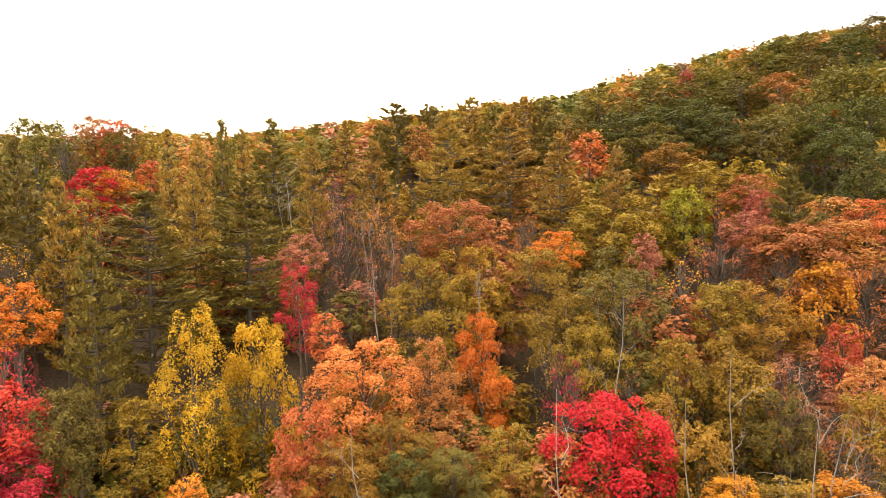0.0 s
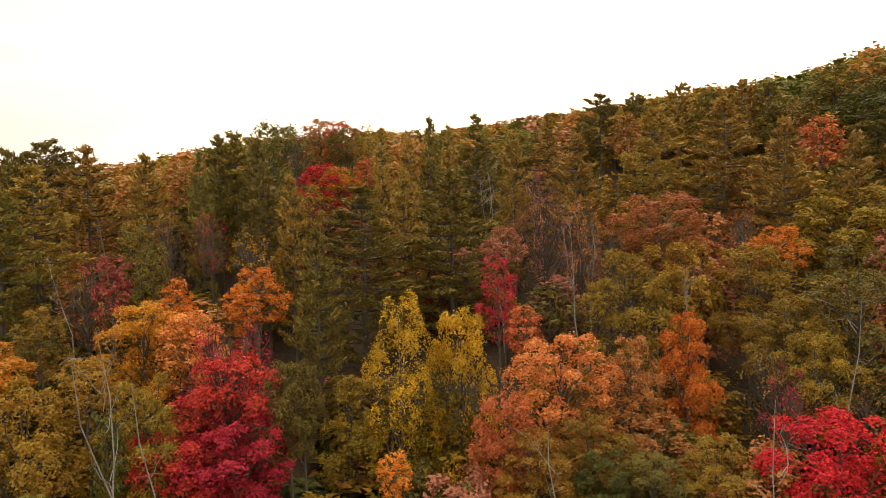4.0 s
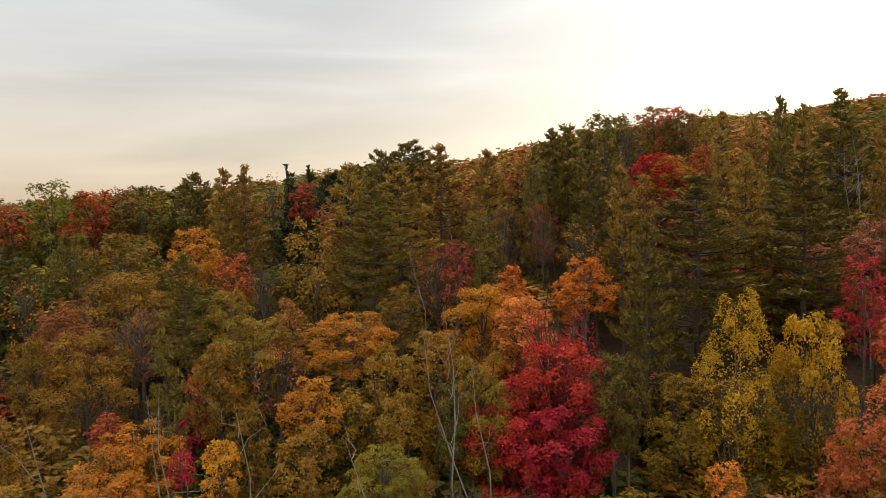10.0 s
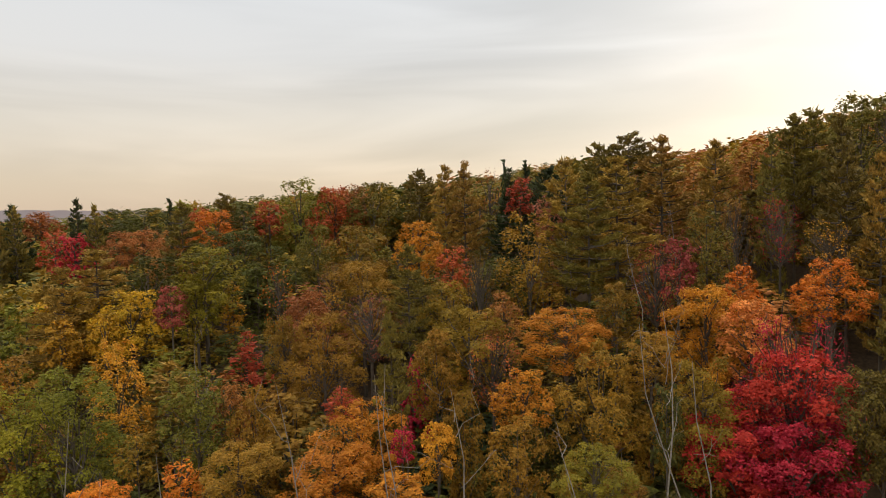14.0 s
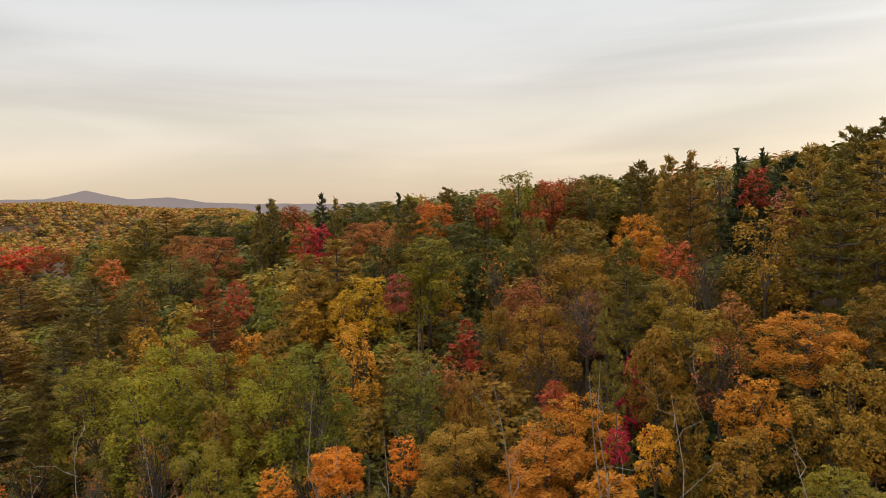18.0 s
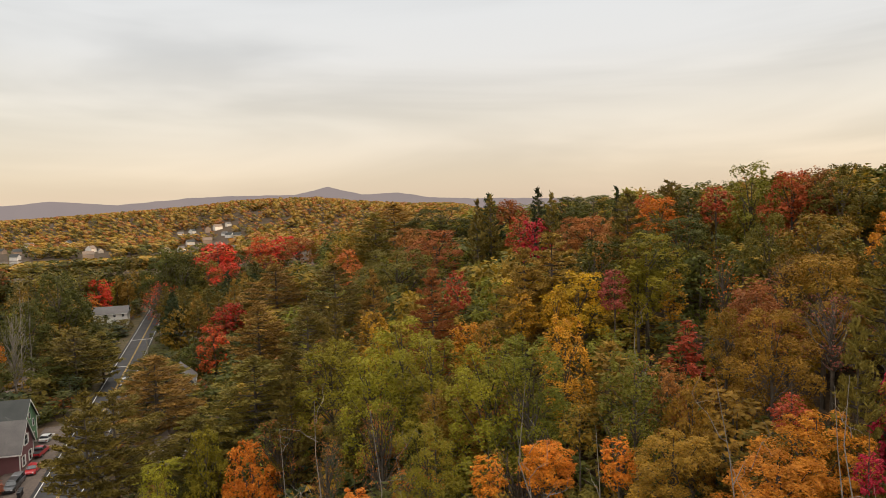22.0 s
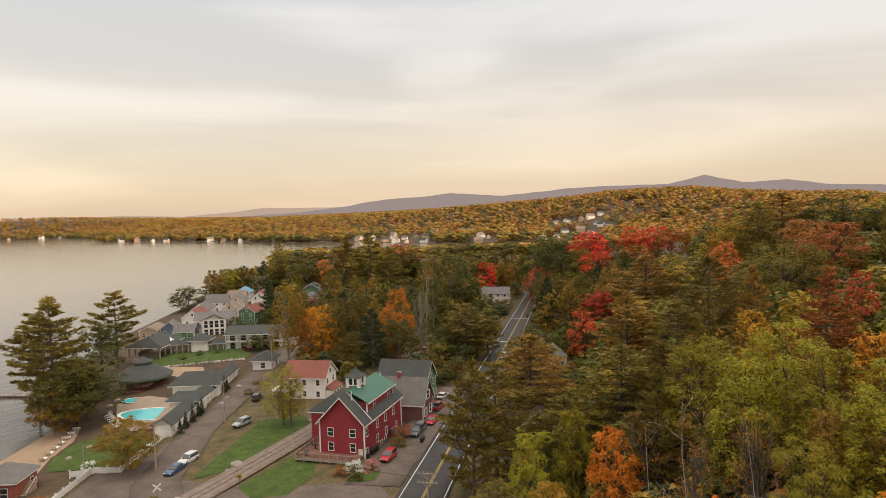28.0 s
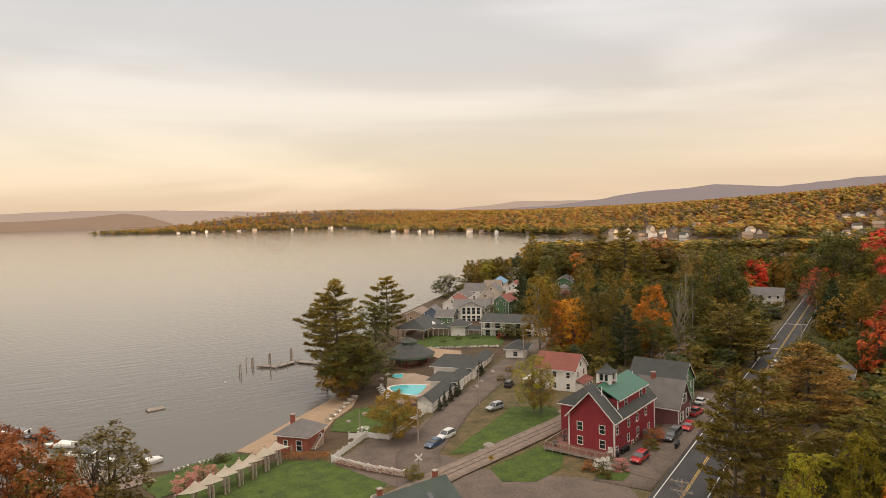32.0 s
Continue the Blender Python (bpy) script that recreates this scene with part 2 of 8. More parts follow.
def height(x, y):
    x, y = np.asarray(x, float), np.asarray(y, float)
    sd = inland(x, y)
    low = np.where(sd < 0, -0.2 - np.minimum(5, -0.1 * sd), np.interp(sd, [0, 3, 12, 26, 45, 80], [-0.2, 0.35, 1.1, 2.7, 3.9, 5.0]))
    d, az = np.hypot(x, y), np.degrees(np.arctan2(-x, y))
    s = (x - ROAD_P[0]) * ROAD_N[0] + (y - ROAD_P[1]) * ROAD_N[1]
    near = 5 + 0.30 * (s - 7)
    rd = np.interp(az, RIM_AZ, RIM_D)
    rim = EYE + rd * np.tan(np.radians(np.interp(az, RIM_AZ, RIM_EL))) - 14.0
    rim = np.where(d > rd, rim - 0.04 * (d - rd), rim)
    hill = near + (rim - near) * np.clip((d - 40) / (rd - 40), 0, 1) ** 0.9
    wide = smooth(7, 45, s) * smooth(126, 106, az) * smooth(-150, -80, az)
    z = low + (np.maximum(hill, 5) - low) * wide
    # the far shore's wooded hills
    top = np.interp(az, [-180, 95, 102, 106.5, 110, 113, 117, 119, 121, 126, 131, 138, 145, 152, 160, 168, 175, 180], [4, 50, 53, 61, 71, 71, 67, 60, 56, 48, 40, 33, 28, 34, 47, 52, 24, 4])
    far = smooth(10, 420, sd) * smooth(640, 1500, d) * smooth(92, 99, az) * top
    return np.where(d > 600, np.maximum(z * (1 - smooth(600, 1500, d) * smooth(94, 99, az)), 0) * (sd > 0) + np.where(sd > 0, low * 0.3 + far, low), z)


GX, GY = np.arange(-460, 361, 2.0), np.arange(-460, 471, 2.0)
GZ = height(*np.meshgrid(GX, GY, indexing="ij")).tolist()


def ground_z(x, y):
    """The ground's height, read from a fine grid near by and worked out further off."""
    if not (-458 < x < 358 and -458 < y < 468):
        return float(height(np.array([x]), np.array([y]))[0])
    i, j = int((x + 460) / 2), int((y + 460) / 2)
    a, b = (x + 460) / 2 - i, (y + 460) / 2 - j
    return (GZ[i][j] * (1 - b) + GZ[i][j + 1] * b) * (1 - a) + (GZ[i + 1][j] * (1 - b) + GZ[i + 1][j + 1] * b) * a


def raw_mesh(name, verts, quads=None, tris=None, mats=(), ids=None, smooth_faces=False):
    """A mesh from arrays of corners and faces."""
    me = bpy.data.meshes.new(name)
    v = np.asarray(verts, np.float32)
    parts_, start, total = [], [], []
    k = 0
    for f in (quads, tris):
        if f is not None and len(f):
            f = np.asarray(f, np.int32)
            parts_.append(f.ravel())
            start.append(k + np.arange(len(f), dtype=np.int32) * f.shape[1])
            total.append(np.full(len(f), f.shape[1], np.int32))
            k += f.size
    loops, start, total = np.concatenate(parts_), np.concatenate(start), np.concatenate(total)
    me.vertices.add(len(v))
    me.vertices.foreach_set("co", v.ravel())
    me.loops.add(len(loops))
    me.loops.foreach_set("vertex_index", loops)
    me.polygons.add(len(start))
    me.polygons.foreach_set("loop_start", start)
    me.polygons.foreach_set("loop_total", total)
    if ids is not None:
        me.polygons.foreach_set("material_index", np.asarray(ids, np.int32))
    if smooth_faces:
        me.polygons.foreach_set("use_smooth", np.ones(len(start), bool))
    for m in mats:
        me.materials.append(m)
    me.update(calc_edges=True)
    return me


def build_ground():
    rings = np.concatenate([[2.0], np.linspace(8, 240, 110), np.geomspace(246, 5600, 70)])
    angle = np.radians(np.arange(0, 360, 0.8))
    r, a = np.meshgrid(rings, angle, indexing="ij")
    x, y = -r * np.sin(a), r * np.cos(a)
    z = height(x, y)
    n = len(angle)
    v = np.stack([x, y, z], -1).reshape(-1, 3)
    i, j = np.meshgrid(np.arange(len(rings) - 1), np.arange(n), indexing="ij")
    q = np.stack([i * n + j, i * n + (j + 1) % n, (i + 1) * n + (j + 1) % n, (i + 1) * n + j], -1).reshape(-1, 4)
    tris = np.stack([np.full(n, 0) + len(v), (np.arange(n) + 1) % n, np.arange(n)], -1)[:, ::-1]
    v = np.concatenate([v, [[0, 0, ground_z(0, 0)]]])
    me = raw_mesh("ground", v, q[:, ::-1], tris, (EARTH,), smooth_faces=True)
    tagged(new("ground", me), "wooded hillside and shore strewn with leaf litter", "ground", kind="structure")


build_ground()

WATER = bpy.data.materials.new("lake_water")
WATER.use_nodes = True
_n, _l = WATER.node_tree.nodes, WATER.node_tree.links
_b = _n["Principled BSDF"]
_b.inputs["Base Color"].default_value, _b.inputs["Roughness"].default_value = (0.115, 0.098, 0.078, 1), 0.10
_b.inputs["IOR"].default_value = 1.33
_co, _wave, _map, _bp = _n.new("ShaderNodeTexCoord"), _n.new("ShaderNodeTexNoise"), _n.new("ShaderNodeMapping"), _n.new("ShaderNodeBump")
_map.inputs["Rotation"].default_value, _map.inputs["Scale"].default_value = (0, 0, radians(25)), (0.10, 0.42, 1)
_wave.inputs["Scale"].default_value, _wave.inputs["Detail"].default_value = 1.0, 3
_l.new(_co.outputs["Object"], _map.inputs[0])
_l.new(_map.outputs[0], _wave.inputs[0])
_l.new(_wave.outputs["Fac"], _bp.inputs["Height"])
_bp.inputs["Strength"].default_value, _bp.inputs["Distance"].default_value = 0.3, 0.35
_l.new(_bp.outputs[0], _b.inputs["Normal"])
water = raw_mesh("water", [(-5500, -5500, 0), (5500, -5500, 0), (5500, -40, 0), (-5500, -40, 0)], [(0, 1, 2, 3)], mats=(WATER,))
tagged(new("water", water), "calm lake with fine ripples under an evening sky", "lake", kind="structure")



# ---- trees ----
rng = np.random.default_rng(7)


def leaf_quads(c, size, lean=None, squat=0.58, loose=0.42):
    """Three-cornered leaves round the centres c; lean: the way in which their faces tend to look."""
    n = len(c)
    nrm = rng.normal(size=(n, 3))
    if lean is not None:
        nrm = nrm * loose + lean
    nrm /= np.linalg.norm(nrm, axis=1)[:, None] + 1e-9
    u = np.cross(nrm, rng.normal(size=(n, 3)))
    u /= np.linalg.norm(u, axis=1)[:, None] + 1e-9
    w = np.cross(nrm, u)
    s = (np.asarray(size) * rng.uniform(0.6, 1.3, n))[:, None]
    flat = np.array((1, 1, squat))
    v = np.stack([c + u * s * 1.1 * flat, c + (w * 0.8 - u * 0.55) * s * flat, c - (w * 0.8 + u * 0.55) * s * flat], 1).reshape(-1, 3)
    return v, np.arange(3 * n).reshape(-1, 3)


def tube(points, radii, sides=5):
    """A tapering limb along the points."""
    pts, vs, qs = np.asarray(points, float), [], []
    for k, p in enumerate(pts):
        t = pts[min(k + 1, len(pts) - 1)] - pts[max(k - 1, 0)]
        t = t / (np.linalg.norm(t) + 1e-9)
        a = np.cross(t, (0.3, 0.95, 0.1))
        a /= np.linalg.norm(a) + 1e-9
        b = np.cross(t, a)
        for i in range(sides):
            g = 2 * math.pi * i / sides
            vs.append(p + (a * math.cos(g) + b * math.sin(g)) * radii[k])
    for k in range(len(pts) - 1):
        for i in range(sides):
            j = (i + 1) % sides
            qs.append((k * sides + i, k * sides + j, (k + 1) * sides + j, (k + 1) * sides + i))
    return np.array(vs), np.array(qs)


def joined(pieces):
    vs, qs, k = [], [], 0
    for v, q in pieces:
        vs.append(v)
        qs.append(q + k)
        k += len(v)
    return np.concatenate(vs), np.concatenate(qs)


def bent(a, b, n=4, sag=0.06):
    a, b = np.asarray(a, float), np.asarray(b, float)
    out = [a + (b - a) * k / n for k in range(n + 1)]
    ln = np.linalg.norm(b - a)
    return [p + (rng.normal(size=3) * sag * ln * (0 < k < n)) for k, p in enumerate(out)]


# what sets one broad-leaved crown apart from another: clumps, size of a clump, how flat the clumps are, how far they reach outwards
CLUMPS = {"maple": (44, 0.15, 0.8, 0.25), "poplar": (52, 0.14, 0.9, 0.3), "column": (46, 0.15, 0.85, 0.25), "spread": (60, 0.135, 0.7, 0.4), "layered": (40, 0.16, 0.42, 0.2),
          "spire": (30, 0.15, 0.8, 0.3), "thin": (46, 0.10, 0.8, 0.5), "bush": (14, 0.24, 0.8, 0.3)}


def girth(shape, h):
    """The crown's half width at the height h, both from 0 to 1."""
    return {"maple": math.sin(math.pi * (0.2 + 0.77 * h)) ** 0.7, "poplar": math.sin(math.pi * (0.24 + 0.72 * h)) ** 0.6, "column": math.sin(math.pi * (0.16 + 0.8 * h)) ** 0.6,
            "spread": min(1.0, 0.5 + 0.9 * h) * math.sqrt(max(0.0, 1 - max(0.0, (h - 0.5) / 0.52) ** 2)), "layered": (1 - h) ** 0.55 * min(1.0, 0.6 + 1.6 * h), "spire": (1 - h) ** 0.8 * min(1.0, 0.7 + 2 * h),
            "thin": math.sin(math.pi * (0.14 + 0.8 * h)) ** 0.7, "bush": math.sqrt(max(0.0, 1 - h * h * 0.95))}[shape]


def broadleaf(shape, leaves, size):
    """Limbs and leaves of a crown 1 m high and 1 m wide, to be scaled: clumps of leaves on the limbs' ends, dark hollows between them."""
    n_lobe, r_lobe, flat, pull = CLUMPS[shape]
    lobes, tries = [], 0
    while len(lobes) < n_lobe and tries < 4000:
        tries += 1
        h = rng.uniform(0.02, 0.93)
        env = girth(shape, h)
        g = rng.uniform(0, 2 * math.pi)
        rr = 0.5 * env * (rng.uniform(0.62, 0.86) if rng.random() < 0.8 else rng.uniform(0.0, 0.5))
        r = r_lobe * rng.uniform(0.55, 1.25) * (0.5 + 0.5 * env)
        p = np.array((math.cos(g) * rr, math.sin(g) * rr, min(h, 1.0 - 0.7 * r)))
        if all(np.linalg.norm(p - q) > 0.62 * (r + s) for q, s in lobes) or tries % 40 == 0:
            lobes.append((p, r))
    P, R = np.array([p for p, _ in lobes]), np.array([r for _, r in lobes])
    limbs = []
    for p, r in lobes[:(len(lobes) if shape == "thin" else 15)]:
        start = np.array((0, 0, max(-0.1, p[2] * 0.75 - 0.12 - 0.35 * math.hypot(p[0], p[1]))))
        limbs.append(tube(bent(start, p + (0, 0, r * 0.3), 4, 0.05), [0.013, 0.010, 0.007, 0.005, 0.002], 4))
        if shape == "thin":
            for k in range(3 if leaves > 500 else 0):
                limbs.append(tube(bent(start + (p - start) * rng.uniform(0.45, 0.9), p + rng.normal(size=3) * r * 0.9 + (0, 0, r * 0.8), 3, 0.06), [0.005, 0.004, 0.003, 0.0012], 3))
    limbs.append(tube([(0, 0, -0.3), (0.01, 0, 0.1), (-0.01, 0.01, 0.5), (0.005, 0, 0.9)], [0.026, 0.022, 0.013, 0.003], 6))
    # sprays: small tufts on the clumps' upper and outer sides
    out = P - (0, 0, -0.12 if shape == "bush" else 0.15)
    out /= np.linalg.norm(out, axis=1)[:, None]
    tall = {"column": 0.4, "poplar": 0.55, "spire": 0.45}.get(shape, 0.75)
    m = leaves
    which = rng.choice(len(lobes), m * 2, p=R ** 2 / (R ** 2).sum())
    a = out[which]
    w = rng.normal(size=(m * 2, 3)) + a * 0.9 + (0, 0, 0.45)
    w /= np.linalg.norm(w, axis=1)[:, None]
    reach = rng.uniform(0.72, 1.05, m * 2) + (rng.random(m * 2) < 0.12) * rng.uniform(0, 0.3, m * 2)
    c = P[which] + (w * (1, 1, flat) + a * (w * a).sum(1)[:, None] * pull) * (R[which] * reach)[:, None]
    keep = np.ones(m * 2, bool)
    for k in range(len(lobes)):
        keep &= (which == k) | (np.linalg.norm(c - P[k], axis=1) > 0.72 * R[k])
    c, w = c[keep], w[keep]
    # half of the leaves gather in tufts, the rest cover the clumps evenly
    n_tuft = max(30, leaves // 16)
    pick = rng.integers(0, n_tuft, leaves)
    pick[leaves * 2 // 5:] = rng.integers(0, len(c), leaves - leaves * 2 // 5)
    spot = c[pick] + rng.normal(size=(leaves, 3)) * (0.5 / math.sqrt(n_tuft)) * (1, 1, tall) * (np.arange(leaves) < leaves * 2 // 5)[:, None]
    return joined(limbs), leaf_quads(spot, size, w[pick] * 0.75 + (0, 0, 0.35), tall, 0.42 if leaves > 3000 else 0.3)


def conifer(shape, tufts, size):
    """Limbs and needles of a needle tree 1 m high and 1 m wide: tiers of level boughs, each a flat fan of tufts turned up at its end."""
    bare, n_tier, rise, n_bough = {"pine": (0.16, 13, 0.09, 6), "spruce": (0.05, 24, -0.03, 8), "ragged": (0.3, 10, 0.07, 5), "crown": (0.45, 8, 0.08, 6)}[shape]
    limbs = [tube([(0, 0, -0.05), (0, 0, 0.3), (0.006, 0.004, 0.65), (0, 0, 0.985)], [0.024, 0.019, 0.011, 0.002], 7)]
    spots, ways = [], []
    for k in range(n_tier):
        h = k / (n_tier - 1)
        z = bare + (0.96 - bare) * h ** 0.92
        env = {"pine": min(1.0, 0.62 + 1.3 * h) * (1 - 0.86 * h ** 1.7), "spruce": 0.94 * (1 - h) ** 0.9 + 0.04, "ragged": (0.5 + 0.6 * math.sin(math.pi * min(1.0, h * 0.8 + 0.15))) * (1 - 0.6 * h ** 2),
               "crown": math.sqrt(max(0.0, 1 - (1.3 * h - 0.35) ** 2))}[shape]
        g0 = rng.uniform(0, 6.28)
        for b in range(n_bough):
            g = g0 + 2 * math.pi * b / n_bough + rng.normal() * 0.25
            ln = max(0.03, 0.5 * env * (rng.uniform(0.62, 1.12) if shape != "ragged" else rng.uniform(0.35, 1.15)))
            zz = z + rng.normal() * 0.012
            a = np.array((0, 0, zz))
            e = np.array((math.cos(g) * ln, math.sin(g) * ln, zz + rise * ln * rng.uniform(0.2, 1.6)))
            limbs.append(tube([a, (a + e) / 2 + (0, 0, -0.008), e], [0.005, 0.004, 0.0012], 3))
            m = max(4, int(ln * 60))
            side_way = np.array((-math.sin(g), math.cos(g), 0))
            for i in range(m):
                f = 0.22 + 0.8 * math.sqrt((i + rng.random()) / m)
                side = rng.normal() * 0.24 * ln * (1.25 - f) * (0.5 + f)
                spots.append(a + (e - a) * f + side_way * side + (0, 0, (f * f) * 0.035 * ln / 0.5 + rng.uniform(-0.003, 0.008)))
                ways.append((math.cos(g) + side_way[0] * side * 3, math.sin(g) + side_way[1] * side * 3, 0.55))
    for k in range(10):
        spots.append(np.array((rng.normal() * 0.012, rng.normal() * 0.012, 0.92 + 0.075 * k / 10)))
        ways.append((rng.normal() * 0.3, rng.normal() * 0.3, 1))
    spots, ways = np.array(spots), np.array(ways)
    pick = rng.integers(0, len(spots), tufts)
    c = spots[pick] + rng.normal(size=(tufts, 3)) * ((0.018, 0.018, 0.006) if shape != "spruce" else (0.015, 0.015, 0.006))
    axis = ways[pick] + rng.normal(size=(tufts, 3)) * 0.6
    axis /= np.linalg.norm(axis, axis=1)[:, None]
    w = np.cross(axis, rng.normal(size=(tufts, 3)))
    w /= np.linalg.norm(w, axis=1)[:, None]
    s = (size * rng.uniform(0.6, 1.4, tufts))[:, None]
    flat = np.array((1, 1, 0.5))
    v = np.stack([c + axis * s * 1.3 * flat, c + (w * 0.4 - axis * 0.6) * s * flat, c - (w * 0.4 + axis * 0.6) * s * flat], 1).reshape(-1, 3)
    return joined(limbs), (v, np.arange(3 * tufts).reshape(-1, 3))


def dead_tree(arms):
    """A bare snag of 1 m height: stem, crooked limbs and twigs."""
    trunk = [tube([(0, 0, -0.05), (0.012, 0, 0.3), (-0.012, 0.012, 0.65), (0.02, 0, 1.0)], [0.015, 0.012, 0.008, 0.002], 6)]
    for k in range(arms):
        z = rng.uniform(0.3, 0.9)
        g, ln = rng.uniform(0, 6.28), rng.uniform(0.12, 0.34) * (1.25 - z)
        a = np.array((0, 0, z))
        e = a + (math.cos(g) * ln, math.sin(g) * ln, ln * rng.uniform(0.5, 1.5))
        pts = bent(a, e, 4, 0.07)
        trunk.append(tube(pts, [0.006, 0.005, 0.0035, 0.002, 0.001], 4))
        for q in range(4):
            p = pts[rng.integers(1, 5)]
            trunk.append(tube(bent(p, p + rng.normal(size=3) * ln * 0.3 + (0, 0, ln * 0.3), 2, 0.05), [0.004, 0.0025, 0.001], 3))
    return joined(trunk)


KINDS = {}
NEEDLES = ("pine", "ragged", "crown", "spruce")
STEM = raw_mesh("trunk", *tube([(0, 0, -0.06), (0.3, 0, 0.25), (-0.2, 0.3, 0.6), (0, 0, 1)], [1.15, 0.9, 0.7, 0.45], 7), mats=(BARK,), smooth_faces=True)


def kind_meshes(kind, lod):
    """The shared meshes of a kind of tree; lod 0 stands close, 2 far off."""
    if (kind, lod) in KINDS:
        return KINDS[kind, lod]
    shape = kind.partition("_v")[0]
    if shape in NEEDLES:
        t, c = conifer(shape, (14000, 5200, 440, 1500, 850)[lod], (0.0185, 0.0305, 0.10, 0.056, 0.074)[lod])
    else:
        leaves, size = ((16000, 0.0136), (5600, 0.0226), (440, 0.076), (1400, 0.044), (760, 0.059))[lod]
        t, c = broadleaf(shape, int(leaves * {"thin": 0.22, "bush": 0.55}.get(shape, 1)), size * {"thin": 0.7, "bush": 1.3}.get(shape, 1))
    tm = raw_mesh("branchwork", *t, mats=(BARK,), smooth_faces=True)
    cm = raw_mesh("crown", c[0], None, c[1], mats=(LEAF["olive"],))
    KINDS[kind, lod] = (tm, cm, c)
    return KINDS[kind, lod]


WORDS = {"crimson": "crimson", "wine": "dull wine-red", "scarlet": "bright scarlet", "brick": "brick-red", "turning": "half green, half scarlet", "half_orange": "half green, half orange", "salmon": "salmon-orange", "peach": "dull salmon", "orange": "orange", "amber": "amber-yellow", "ochre": "ochre",
         "yellow": "yellow", "gold": "golden olive", "lime": "lime-green", "olive": "dull olive", "green": "still green", "rust": "rust-brown", "pink": "dull pink", "grey": "grey-green", "pine": "dark green",
         "brownpine": "brownish green", "spruce": "deep green"}
FORMS = {"pine": ("pine_tree", "white pine with tiered boughs"), "ragged": ("pine_tree", "tall pine with ragged sparse boughs"), "crown": ("pine_tree", "pine with a bare stem and flat crown"), "spruce": ("spruce_tree", "narrow spruce"),
         "maple": ("maple_tree", "autumn maple with a rounded clumpy crown"), "poplar": ("poplar_tree", "poplar with a soft rounded crown"), "column": ("broadleaf_tree", "tall broadleaf tree with an oval crown"),
         "spread": ("maple_tree", "autumn maple with upswept spreading boughs"), "layered": ("maple_tree", "autumn maple with layered boughs"), "spire": ("young_tree", "young tree with a pointed crown"),
         "thin": ("half_bare_tree", "half-bare tree with thin foliage")}
SPOTS = []


def tree(kind, colour, x, y, top, width, crown=None, lod=0, z=None, pale=False):
    """One tree: its kind and leaf colour, spot on the map, height of its top above the lake, crown width and crown height."""
    z = ground_z(x, y) if z is None else z
    h = max(top - z, 2.5)
    width *= 1.18 if kind[:3] in ("pin", "rag", "cro") else 1.5 if kind[:3] == "spr" and kind[3] == "u" and h > 8 else 1.0
    shape = kind.partition("_v")[0]
    tm, cm, _ = kind_meshes(kind, lod)
    crown = min(h * 0.94, max(crown or h * 0.78, width * 0.6))
    name, form = FORMS[shape]
    root = new(name)
    root.matrix_world = pose(x, y, z, 0, 0, math.degrees(x * 7.13 + y * 3.7) % 360)
    tagged(root, f"{WORDS[colour]} {form}", "tree")
    base, tall = (0, h) if shape in NEEDLES else (h - crown, crown)
    parts_ = [("branchwork", tm, PALE_BARK if pale else BARK, (width, width, tall), base), ("crown", cm, LEAF[colour], (width, width, tall), base)]
    if shape not in NEEDLES and base > 0.8:
        r = 0.055 * width ** 0.7
        parts_.append(("trunk", STEM, PALE_BARK if pale else BARK, (r, r, base + 0.1 * crown), 0))
    for nm, me, m, s, lift in parts_:
        o = new(nm, me)
        o.parent = root
        o.matrix_local = Matrix.LocRotScale((0, 0, lift), None, s)
        o.material_slots[0].link = "OBJECT"
        o.material_slots[0].material = m
    SPOTS.append((x, y, width, top, tall * (0.8 if shape in NEEDLES else 0.85)))
    return root


# ---- the trees that stand out on the hillside ----
tree("maple_v2", "peach", 29.6, 45.7, 38.7, 4.4, 4.6, 1)
tree("maple_v3", "olive", 110.3, 171.0, 95.2, 15.5, 13.5, 1)
tree("maple", "gold", 27.5, 42.9, 37.1, 4.3, 5.8, 1)
tree("maple_v2", "green", 47.9, 75.0, 55.0, 7.1, 10.9, 1)
tree("maple_v3", "green", 59.1, 92.7, 63.7, 7.9, 6.8, 1)
tree("thin_v2", "orange", 36.2, 57.0, 44.7, 5.4, 7.0, 1)
tree("maple", "brick", 41.1, 65.1, 49.8, 4.7, 4.4, 1)
tree("thin", "rust", 25.4, 40.7, 35.0, 4.9, 5.4, 1)
tree("maple_v2", "green", 85.0, 140.8, 84.0, 12.5, 9.3, 1)
tree("maple_v3", "amber", 22.9, 38.2, 33.6, 4.5, 3.4, 1)
tree("maple", "brick", 29.5, 49.3, 40.8, 3.0, 4.6, 3)
tree("maple_v2", "green", 48.9, 82.0, 58.3, 10.5, 9.9)
tree("maple_v3", "olive", 65.0, 109.1, 71.0, 10.7, 8.4, 1)
tree("maple", "green", 52.1, 91.2, 62.7, 8.0, 6.0, 1)
tree("maple_v2", "amber", 31.9, 56.1, 44.5, 6.1, 8.5, 1)
tree("maple_v3", "peach", 37.1, 65.8, 50.0, 10.5, 7.9)
tree("thin_v2", "rust", 24.5, 44.1, 36.9, 7.5, 9.1)
tree("maple", "olive", 53.4, 97.9, 65.7, 8.7, 9.5, 1)
tree("maple_v2", "olive", 66.3, 121.6, 76.0, 11.7, 7.9, 1)
tree("maple_v3", "olive", 78.3, 145.8, 85.4, 12.6, 9.4, 1)
tree("maple", "gold", 19.9, 38.1, 33.6, 4.4, 2.8, 1)
tree("thin", "pink", 25.0, 47.9, 39.1, 5.1, 7.1, 1)
